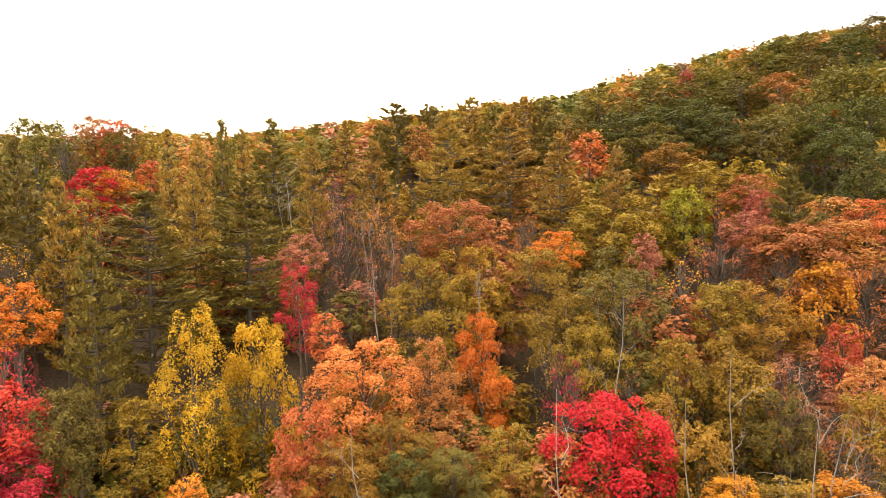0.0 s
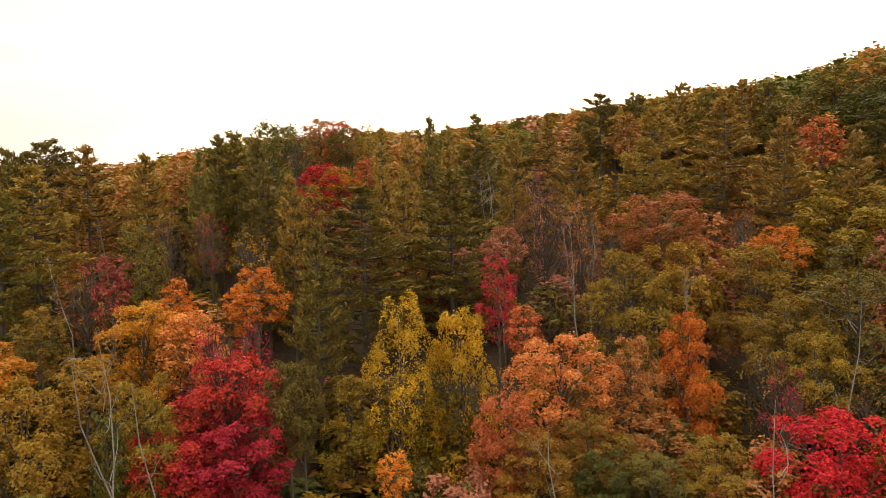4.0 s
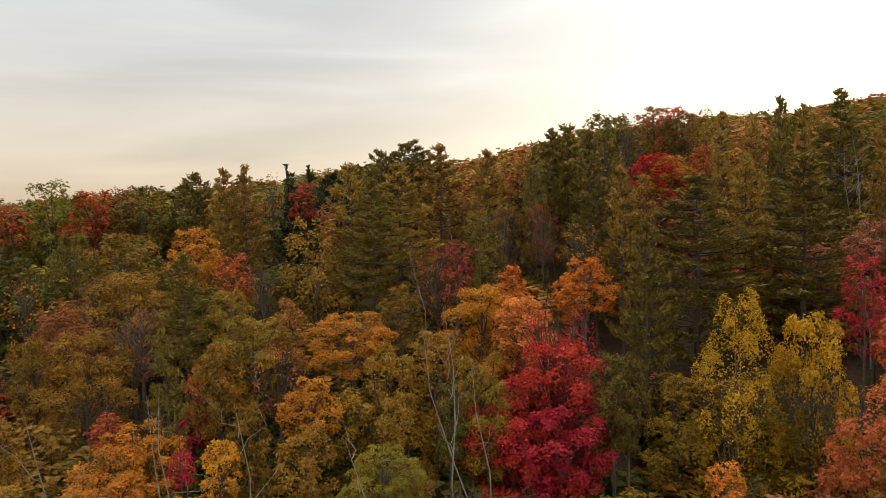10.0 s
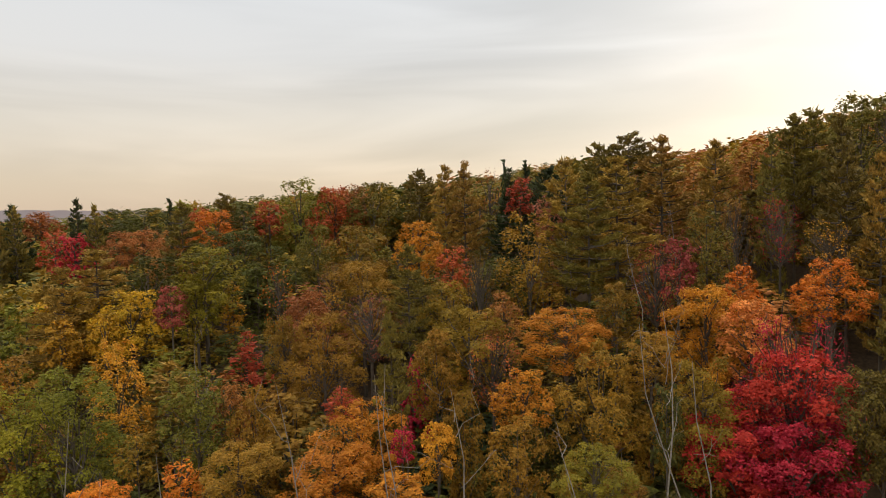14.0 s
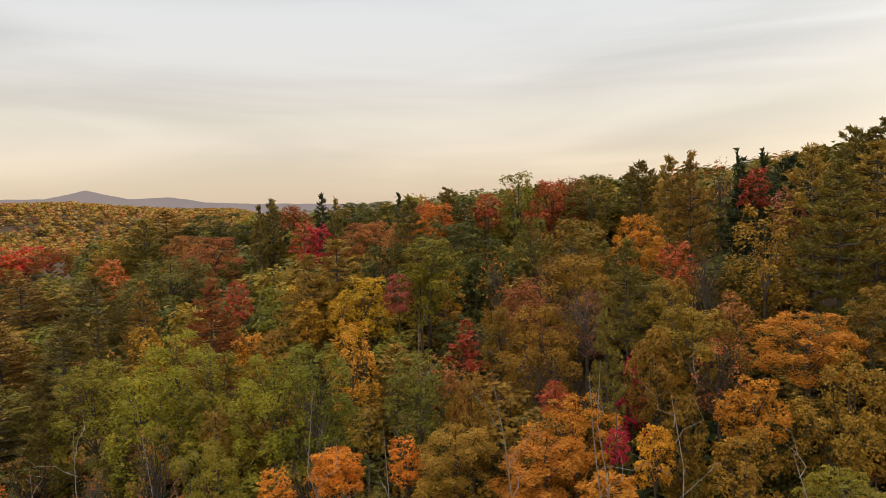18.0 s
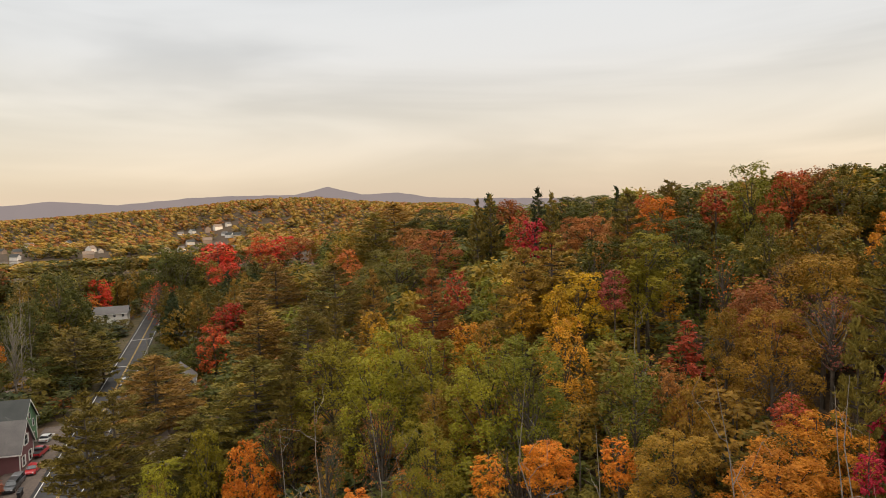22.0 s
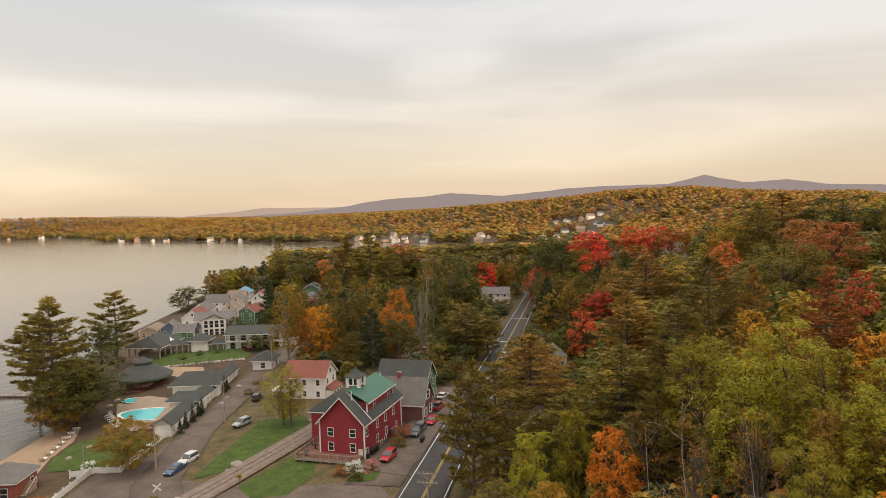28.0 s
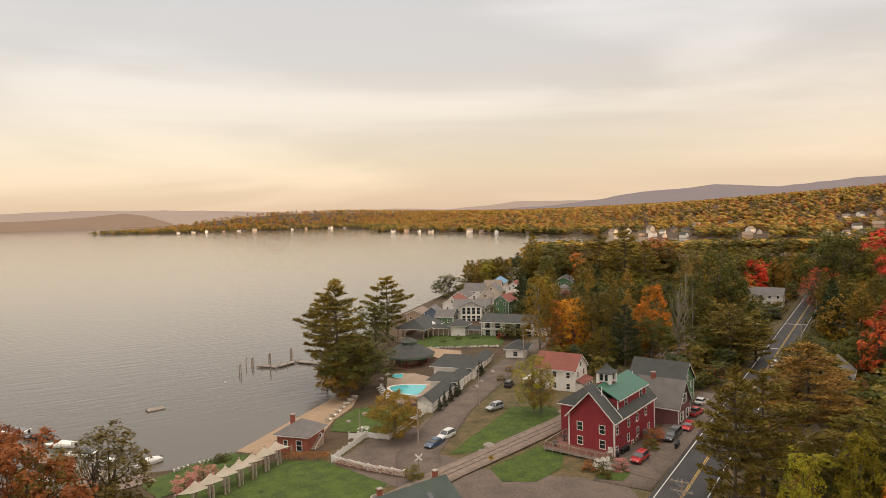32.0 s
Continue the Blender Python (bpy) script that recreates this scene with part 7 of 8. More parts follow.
tree("maple", "scarlet", -414.9, -191.6, 31.1, 20.4, lod=3)
tree("maple", "scarlet", -424.3, -178.4, 35.2, 20.1, lod=3)
tree("ragged", "pine", -134.4, -91.1, 18.8, 10.2, lod=1)
tree("maple", "green", -165.8, -95.7, 17.1, 9.9, lod=1)
tree("maple", "olive", -374.4, -279.7, 20.3, 29.7, lod=3)
tree("maple", "olive", -321.4, -284.3, 24.4, 32.0, lod=3)
tree("maple", "rust", -293.4, -289.3, 30.0, 28.5, lod=3)
tree("maple", "olive", -269.2, -291.7, 29.5, 27.6, lod=3)
tree("maple", "green", -360.8, -292.3, 26.5, 31.6, lod=3)
tree("column", "olive", -276.6, -330.1, 29.0, 25.7, lod=3)
tree("maple", "green", -315.5, -422.8, 19.8, 29.4, lod=3)
tree("maple", "green", -290.5, -277.9, 25.3, 19.8, lod=3)
tree("maple", "green", -104.4, -51.2, 17.4, 14.6, lod=0)
tree("ragged", "pine", -83.7, -62.0, 25.9, 14.0, lod=0)
tree("ragged_v2", "pine", -91.2, -54.1, 20.0, 10.9, lod=0)
tree("pine", "pine", -138.0, -88.5, 17.6, 14.5, lod=1)
tree("maple", "lime", -101.7, -67.3, 9.1, 10.8, lod=0, pale=True)
tree("maple", "green", -91.6, -53.3, 12.8, 10.4, lod=0)
tree("column", "olive", -0.9, -104.0, 20.9, 11.6, lod=1)
tree("thin", "olive", 1.3, -106.0, 19.3, 6.9, lod=1)
tree("maple", "rust", 8.1, -91.6, 25.1, 12.8, lod=1)
tree("column", "olive", 6.1, -89.8, 23.3, 7.5, lod=1)
tree("maple_v2", "rust", 10.3, -94.4, 25.1, 7.9, lod=1)


tree("maple", "green", -58.5, -166.5, 15.5, 13.0, 11.5, lod=1)
tree("maple_v2", "olive", -62.0, -170.5, 17.0, 11.0, 10.0, lod=1)
tree("column", "half_orange", -122.5, -158.0, 22.0, 9.0, 15.0, lod=1)


def village_wood():
    """The wooded strip between the road and the lake past the houses, as one stretch of wood, and shrubs along the road."""
    pick = random.Random(23)
    roots_ = [o.matrix_world.translation for o in bpy.data.objects if o.parent is None and o.get("category") in ("house", "building", "pavilion", "hut")]
    items = []
    tries = 0
    while len(items) < 760 and tries < 14000:
        tries += 1
        aa, d = pick.uniform(100, 152), pick.choice((pick.uniform(165, 300), pick.uniform(215, 650)))
        x, y = polar(aa, d)
        s = (x - ROAD_P[0]) * ROAD_N[0] + (y - ROAD_P[1]) * ROAD_N[1]
        along = (x - ROAD_P[0]) * ROAD_U[0] + (y - ROAD_P[1]) * ROAD_U[1]
        sd = float(inland(np.array([x]), np.array([y]))[0])
        if sd < 8 or (abs(s) < 7.5 and along < 345) or (7 < s < 16 and along < 60) or s > 40 and d < 320:
            continue
        if s < 0 and along < 62:
            continue
        # lanes and gardens of the cottage row and the resort stay open
        if sd < 62 and d < 400 and aa > 140:
            continue
        if any(np.hypot(*(np.array((x, y)) - a - (b - a) * np.clip(((np.array((x, y)) - a) @ (b - a)) / ((b - a) @ (b - a)), 0, 1))) < 6.5 for line in (STREET, RAILWAY) for a, b in zip(np.array(line[:-1], float), np.array(line[1:], float))):
            continue
        low_growth = False
        # gaps through which the road's end, the lane houses and the far roofs show
        if any(a0 < aa < a1 and d < far for a0, a1, far in ((122.6, 128.2, 352), (130.5, 136.5, 262), (140.6, 143.0, 362), (132.6, 135.2, 400), (100, 152, 215))):
            low_growth = True
        if any((x - r.x) ** 2 + (y - r.y) ** 2 < 11 ** 2 for r in roots_):
            continue
        if any((x - a) ** 2 + (y - b) ** 2 < 5.5 ** 2 for a, b, *_ in items):
            continue
        z = ground_z(x, y)
        room = EYE - d * math.tan(radians(4.4)) - z
        if room < 5:
            continue
        if low_growth or room < 9:
            items.append((x, y, z, pick.uniform(3.5, 7.5), pick.uniform(5, 8), pick.choice(("maple", "column", "bush")), pick.choice(("green", "olive", "green", "spruce", "green"))))
        elif pick.random() < 0.4:
            items.append((x, y, z, min(room, pick.uniform(15, 21)), pick.uniform(7, 10), pick.choice(("pine", "pine_v2")), pick.choice(("pine", "brownpine", "spruce", "pine"))))
        else:
            items.append((x, y, z, min(room, pick.uniform(11, 17)), pick.uniform(8, 11), pick.choice(("maple", "maple_v2", "column", "poplar")), pick.choice(("green", "green", "olive", "olive", "green", "lime", "green", "gold", "green"))))
    # shrubs and saplings along both edges of the road
    for i in range(420):
        s, along = pick.choice((pick.uniform(6.8, 26), pick.uniform(-32, -7.5))), pick.uniform(-10, 330)
        x, y = on_road(along, s)
        if (s < 0 and along < 66) or any((x - r.x) ** 2 + (y - r.y) ** 2 < 7.5 ** 2 for r in roots_):
            continue
        items.append((x, y, ground_z(x, y), pick.uniform(1.4, 4.2), pick.uniform(2.5, 5), pick.choice(("bush", "bush_v2")), pick.choice(("green", "olive", "green", "gold", "lime", "rust"))))
    joined_wood("village_woodland", "pines and broadleaf trees between road and lake",
                [(kind, colour, x, y, z, h, w, 2 if math.hypot(x, y) > 270 or h < 8 or kind[0] == "b" else 3) for x, y, z, h, w, kind, colour in items])


village_wood()


# ---- cars ----
def car_paint(name, colour):
    return material(name, colour, 0.28, tuple(c * 0.9 for c in colour), 0.6, 5, 0.0, coat=0.6, spec=0.5)


PAINTS = {"red": car_paint("red_car_paint", (0.42, 0.012, 0.015)), "white": car_paint("white_car_paint", (0.62, 0.61, 0.59)), "silver": car_paint("silver_car_paint", (0.33, 0.335, 0.34)),
          "blue": car_paint("dark_blue_car_paint", (0.025, 0.06, 0.13)), "black": car_paint("black_car_paint", (0.015, 0.015, 0.017)), "grey": car_paint("grey_car_paint", (0.12, 0.12, 0.125))}
HEADLAMP = material("headlamp_lens", (0.6, 0.6, 0.58), 0.15, None, 2, 10, 0)
TAILLAMP = material("tail_lamp_lens", (0.35, 0.01, 0.01), 0.2, None, 2, 10, 0)
TYRE = material("tyre_rubber", (0.025, 0.024, 0.023), 0.85, None, 3, 30, 0.2)


def loft(sections):
    """A bmesh through cross-sections: (x, half width low, half width high, z low, z high)."""
    bm = bmesh.new()
    rows_ = []
    for x, wl_, wh_, z0, z1 in sections:
        rows_.append([bm.verts.new(p) for p in ((x, -wl_, z0), (x, -wl_ * 1.02, (z0 + z1) / 2), (x, -wh_, z1), (x, wh_, z1), (x, wl_ * 1.02, (z0 + z1) / 2), (x, wl_, z0))])
    for a, b in zip(rows_, rows_[1:]):
        for i in range(6):
            j = (i + 1) % 6
            bm.faces.new((a[i], a[j], b[j], b[i]))
    bm.faces.new(rows_[0][::-1])
    bm.faces.new(rows_[-1])
    bmesh.ops.recalc_face_normals(bm, faces=bm.faces[:])
    bmesh.ops.bevel(bm, geom=[e for e in bm.edges if e.calc_face_angle(0) > 0.5], offset=0.05, segments=2, affect="EDGES")
    return bm


def car(paint, form, x, y, heading, label, z=None):
    """A parked car, its nose along the heading (degrees from east); form: suv, sedan or pickup."""
    c = root_at("pickup_truck" if form == "pickup" else "parked_car", x, y, heading, label, "car", (ground_z(x, y) + 0.17) if z is None else z, "parked cars")
    lift = {"suv": 0.28, "sedan": 0.2, "pickup": 0.38}[form]
    ln = {"suv": 2.3, "sedan": 2.3, "pickup": 2.75}[form]
    belt = {"suv": 0.98, "sedan": 0.88, "pickup": 1.08}[form]
    part("body", loft([(-ln, 0.78, 0.74, lift + 0.22, belt - 0.08), (-ln + 0.12, 0.88, 0.84, lift, belt), (-0.9, 0.92, 0.87, lift, belt + 0.03), (0.8, 0.92, 0.86, lift, belt), (ln - 0.5, 0.90, 0.80, lift, belt - 0.10), (ln, 0.76, 0.66, lift + 0.12, belt - 0.26)]), PAINTS[paint], c)
    top = {"suv": 1.68, "sedan": 1.42, "pickup": 1.82}[form]
    x0, x1 = {"suv": (-ln + 0.18, 0.95), "sedan": (-1.55, 0.95), "pickup": (-0.9, 1.15)}[form]
    part("cabin_glass", loft([(x0, 0.80, 0.62, belt - 0.06, top - 0.22), (x0 + 0.35, 0.83, 0.66, belt - 0.06, top - 0.06), (x1 - 0.85, 0.83, 0.66, belt - 0.06, top - 0.06), (x1, 0.80, 0.70, belt - 0.06, belt + 0.06)]), GLASS, c, "dark tinted windows")
    part("car_roof", loft([(x0 + 0.22, 0.68, 0.60, top - 0.13, top - 0.05), (x0 + 0.5, 0.70, 0.62, top - 0.12, top), (x1 - 1.0, 0.70, 0.62, top - 0.12, top), (x1 - 0.72, 0.68, 0.60, top - 0.15, top - 0.08)]), PAINTS[paint], c)
    part("pillar", rods([((px, s * 0.84, belt - 0.02), (px + dx, s * 0.67, top - 0.1)) for s in (-1, 1) for px, dx in ((x0 + 0.12, 0.16), ((x0 + x1) / 2 - 0.2, 0.0), (x1 - 0.05, -0.78))], 0.045, 4), PAINTS[paint], c)
    if form == "pickup":
        part("cargo_bed", boxes((-ln + 0.1, -1.0, -0.8, 0.8, belt - 0.02, belt + 0.03)), BLACK, c)
    for wx in (-ln * 0.6, ln * 0.62):
        for s in (-1, 1):
            w = part("wheel", rods([((wx, s * 0.70, 0.34), (wx, s * 0.93, 0.34))], 0.34, 14), TYRE, c)
            part("rim", rods([((wx, s * 0.90, 0.34), (wx, s * 0.945, 0.34))], 0.20, 10), STEEL, w)
    for s in (-1, 1):
        part("headlight", boxes((ln - 0.2, ln + 0.01, s * 0.6 - 0.13, s * 0.6 + 0.13, belt - 0.36, belt - 0.22), bevel=0.02), HEADLAMP, c)
        part("tail_light", boxes((-ln - 0.01, -ln + 0.12, s * 0.68 - 0.1, s * 0.68 + 0.1, belt - 0.28, belt - 0.06), bevel=0.02), TAILLAMP, c)
    part("bumper", boxes((ln - 0.12, ln + 0.05, -0.74, 0.74, lift + 0.08, lift + 0.26), (-ln - 0.05, -ln + 0.12, -0.76, 0.76, lift + 0.1, lift + 0.28), bevel=0.03), BLACK, c)
    return c


car("red", "suv", -82.9, -85.6, 22, "bright red compact SUV parked before the red house")
car("black", "suv", -95.6, -90.4, 26, "black SUV parked nose out beside the house")
car("grey", "suv", -97.6, -91.4, 26, "dark grey SUV parked in the row")
car("red", "sedan", -103.0, -92.9, 26, "red and silver car parked in the row")
car("red", "pickup", -111.0, -98.2, 200, "bright red pickup truck beside the maroon house")
car("white", "sedan", -118.6, -103.2, 200, "white car parked by the green house")
car("white", "suv", -61.4, -117.2, 24, "white SUV parked on the grass edge")
car("blue", "sedan", -57.4, -114.6, 28, "dark blue sedan parked behind a utility pole")
car("silver", "suv", -79.6, -127.6, 14, "silver SUV parked beside the lawn")
car("black", "suv", -93.5, -142.5, 222, "dark car driving stopped on the street")
car("white", "suv", *on_road(94, 2.2), 29, "white car standing on the road")
car("silver", "sedan", *on_road(196, -11), 29, "grey car in the driveway of the white house")


# ---- poles and wires ----
def utility_pole(x, y, top, turn, arms=1, label="weathered wooden utility pole with crossarm"):
    z = ground_z(x, y)
    h = root_at("utility_pole", x, y, turn, label, "utility pole", z, "utility poles")
    t = top - z
    bm = bmesh.new()
    v, q = tube([(0, 0, -0.8), (0, 0, t * 0.5), (0, 0, t)], [0.17, 0.14, 0.10], 8)
    vv = [bm.verts.new(p) for p in v]
    for f in q:
        bm.faces.new([vv[i] for i in f])
    part("pole", bm, WOOD_POLE, h)
    for k in range(arms):
        za = t - 0.35 - 1.1 * k
        arm = part("crossarm", boxes((-1.25, 1.25, -0.16, -0.05, za, za + 0.13)), WOOD_POLE, h)
        for px in (-1.1, -0.5, 0.5, 1.1):
            part("insulator", rods([((px, -0.1, za + 0.13), (px, -0.1, za + 0.33))], 0.05), STEEL, arm)
        part("brace", rods([((-0.7, -0.1, za), (0, -0.12, za - 0.6)), ((0.7, -0.1, za), (0, -0.12, za - 0.6))], 0.025, 4), STEEL, h)
    return h


def wire(a, b, sag=0.6, label="thin black overhead wire"):
    pts = [(a[0] + (b[0] - a[0]) * f, a[1] + (b[1] - a[1]) * f, a[2] + (b[2] - a[2]) * f - sag * 4 * f * (1 - f)) for f in np.linspace(0, 1, 12)]
    v, q = tube(pts, [0.022] * 12, 4)
    tagged(new("wire", raw_mesh("wire", v, q, mats=(BLACK,))), label, "wire", group="overhead wires")


utility_pole(-55.4, -117.5, 13.4, 20)
utility_pole(-78.8, -133.0, 13.6, 20)
utility_pole(-111.1, -161.1, 14.0, 40)
utility_pole(-48.5, -131.5, 8.2, 20, 0, "slim wooden lamp post beside the lawn")
utility_pole(*on_road(-25.2, 6.8), 18.4, 118, 2, "roadside utility pole with two crossarms and lamp")
utility_pole(*on_road(30, 6.8), 16.4, 118, 1)
utility_pole(*on_road(112, 6.8), 14.5, 118, 1)
utility_pole(*on_road(165, 6.8), 14.5, 118, 1)
for _a, _b in (((-55.4, -117.5, 12.9), (-78.8, -133.0, 13.1)), ((-78.8, -133.0, 13.1), (-111.1, -161.1, 13.5)), ((*on_road(-25.2, 6.8), 18.0), (*on_road(30, 6.8), 16.0)), ((*on_road(-25.2, 6.8), 16.9), (*on_road(30, 6.8), 15.0)),
               ((*on_road(-25.2, 6.8), 17.0), (-81, -91, 11.2)), ((*on_road(30, 6.8), 16.0), (*on_road(112, 6.8), 14.0)), ((*on_road(112, 6.8), 14), (*on_road(165, 6.8), 14)), ((*on_road(-25.2, 6.8), 17.4), (-55.4, -117.5, 12.6))):
    wire(_a, _b)

# ---- fences ----
FENCE_MESH = {}


def fence(points, label, high=1.25, solid=False, step=2.4):
    """White posts with board panels between them along a line of map points."""
    f = root_at("white_fence", *points[0], 0, label, "fence")
    base = f.matrix_world.translation
    if not FENCE_MESH:
        for nm, bm in (("post", boxes((-0.09, 0.09, -0.09, 0.09, -0.3, 1.4), (-0.12, 0.12, -0.12, 0.12, 1.4, 1.48))),
                       ("panel", boxes((0, 1, -0.03, 0.03, 0.12, 1.15), (0, 1, -0.045, 0.045, 1.15, 1.22)))):
            me = bpy.data.meshes.new(nm)
            bm.to_mesh(me)
            bm.free()
            me.materials.append(WHITE_PAINT)
            FENCE_MESH[nm] = me
    for a, b in zip(points, points[1:]):
        a, b = np.array(a), np.array(b)
        ln = np.linalg.norm(b - a)
        n = max(1, round(ln / step))
        turn = math.degrees(math.atan2(b[1] - a[1], b[0] - a[0]))
        for i in range(n + 1):
            p = a + (b - a) * i / n
            o = new("post", FENCE_MESH["post"])
            o.parent = f
            o.matrix_local = pose(p[0] - base.x, p[1] - base.y, ground_z(*p) - base.z + 0.1, 0, 0, turn)
            if i < n:
                q = new("panel", FENCE_MESH["panel"])
                q.parent = f
                q.matrix_local = pose(p[0] - base.x, p[1] - base.y, ground_z(*p) - base.z + 0.1, 0, 0, turn) @ Matrix.Diagonal((ln / n, 1, 1, 1))


fence([(-45.9, -103.4), (-42, -110.5), (-38.3, -119.8)], "white board fence along the lawn")
fence([(-38.3, -119.8), (-43.5, -124.6), (-48.6, -129.0)], "white board fence beside the parking area")
fence([(-46.0, -131.6), (-49.2, -129.2), (-52.2, -124.6)], "white board fence in front of the pool garden")
fence([(-52.2, -124.6), (-57, -128.6), (-62, -132.8), (-66.6, -136.4)], "white board fence along the street")

# ---- pool, hedges, shrubs ----


def pool(x, y, rx, ry, turn, label, name="swimming_pool"):
    h = root_at(name, x, y, turn, label, "pool", ground_z(x, y) + 0.24)
    for nm, k0, k1, z, m in (("coping", 1.0, 1.1, 0.06, WHITE_PAINT), ("water", 0.0, 1.0, 0.02, POOL_WATER)):
        bm = bmesh.new()
        n = 40
        def ring(k):
            return [bm.verts.new((rx * k * math.cos(2 * math.pi * i / n) * (1 + 0.10 * math.cos(4 * math.pi * i / n + 0.6)), ry * k * math.sin(2 * math.pi * i / n) * (1 - 0.12 * math.cos(2 * math.pi * i / n)), z)) for i in range(n)]
        outer = ring(k1)
        if k0 == 0:
            bm.faces.new(outer)
        else:
            inner = ring(k0)
            for i in range(n):
                bm.faces.new((outer[i], outer[(i + 1) % n], inner[(i + 1) % n], inner[i]))
        part(nm, bm, m, h)


pool(-75.0, -156.2, 8.4, 4.8, 130, "turquoise kidney-shaped swimming pool with white coping")
pool(-78.0, -176.0, 2.6, 2.2, 130, "small round hot tub beside the pool", "hot_tub")


def shrub(x, y, w, h, colour, label, name="shrub", kind="bush", leaves=700):
    key = ("shrub", kind)
    if key not in KINDS:
        t, c = broadleaf("bush", leaves * 2, 0.04)
        KINDS[key] = raw_mesh("foliage", c[0], None, c[1], mats=(LEAF["green"],)), raw_mesh("stems", *t, mats=(BARK,))
    r = root_at(name, x, y, (x * 53) % 360, label, "shrub")
    r.matrix_world = r.matrix_world @ Matrix.Diagonal((w, w, h, 1))
    for nm, me, m in (("foliage", KINDS[key][0], LEAF[colour]), ("stems", KINDS[key][1], BARK)):
        o = new(nm, me)
        o.parent = r
        o.material_slots[0].link = "OBJECT"
        o.material_slots[0].material = m
    return r


for _x, _y, _w, _h, _c, _t in ((-75.2, -86.2, 3.2, 2.2, "white", "white-flowering hydrangea bush by the drive"), (-77.4, -84.2, 3.0, 2.2, "blossom", "dusky pink hydrangea bush"), (-72.8, -87.2, 2.4, 1.9, "rust", "reddish shrub beside the deck"),
                               (-73.0, -83.6, 2.6, 1.8, "olive", "olive shrub on the grass island"), (-91.5, -90.6, 3.4, 2.8, "rust", "reddish-brown shrub against the house wall"), (-88.8, -88.8, 2.6, 2.0, "olive", "olive green shrub against the wall"),
                               (-93.6, -91.4, 2.6, 2.4, "pink", "pinkish shrub beside the air unit"), (-46.5, -101.5, 3.4, 2.6, "olive", "round olive shrub at the fence end"), (-12.6, -123.5, 5.2, 3.0, "blossom", "large dusky pink flowering bush"),
                               (-16.4, -127.6, 5.0, 2.8, "blossom", "dusky pink flowering bush by the path"), (-21.5, -138.5, 3.4, 1.6, "green", "low green shrub by the lake"), (-50.5, -134.5, 2.4, 1.0, "white", "pale flowering ground cover"),
                               (-126, -196.5, 2.6, 2.0, "crimson", "red shrub in front of the motel"), (-109, -208, 2.4, 1.6, "green", "clipped shrub by the walkway"), (-114.5, -207.5, 2.6, 1.7, "green", "clipped shrub by the walkway"),
                               (-119.5, -203.5, 2.6, 1.7, "hedge", "clipped shrub by the walkway"), (-94.8, -148.6, 2.4, 1.8, "olive", "olive shrub at the roadside"), (-102.0, -155.0, 2.6, 1.8, "gold", "golden shrub at the roadside")):
    shrub(_x, _y, _w, _h, _c, _t)


def hedge(points, label, colour, high=1.3, wide=1.5):
    """A long clipped hedge of leaves."""
    vs = []
    for a, b in zip(points, points[1:]):
        a, b = np.array(a), np.array(b)
        ln = np.linalg.norm(b - a)
        n = int(ln * 130)
        f = rng.random(n)
        u = (b - a) / ln
        side = rng.uniform(-wide / 2, wide / 2, n)
        p = a + (b - a) * f[:, None] + np.stack([-u[1] * side, u[0] * side], -1)
        top = high * (1 - 0.25 * (np.abs(side) / (wide / 2)) ** 3)
        z = np.array([ground_z(*q) for q in p]) + top * np.sqrt(rng.uniform(0.02, 1.05, n))
        vs.append(np.concatenate([p, z[:, None]], -1))
    v, q = leaf_quads(np.concatenate(vs), 0.13)
    tagged(new("hedge", raw_mesh("hedge", v, None, q, mats=(LEAF[colour],))), label, "hedge")


hedge([(-31.5, -129.8), (-38.6, -121.8)], "clipped rusty-brown hedge behind the brick hut", "rust", 1.6, 2.0)
hedge([(-38.8, -118.2), (-42.4, -110.4), (-46.2, -103.4)], "rusty-brown hedge along the white fence", "rust", 1.2, 1.6)

for _i, _s in enumerate((1.2, 4.6, 9.0, 13.2, 15.4, 33.5, 36.0)):
    _p = np.array((-67.6, -135.6)) + S_WAY * _s + np.array((S_WAY[1], -S_WAY[0])) * 1.5
    tree("spruce", "spruce", _p[0], _p[1], ground_z(*_p) + 3.6 + 0.5 * (_i % 3), 1.7, lod=1)


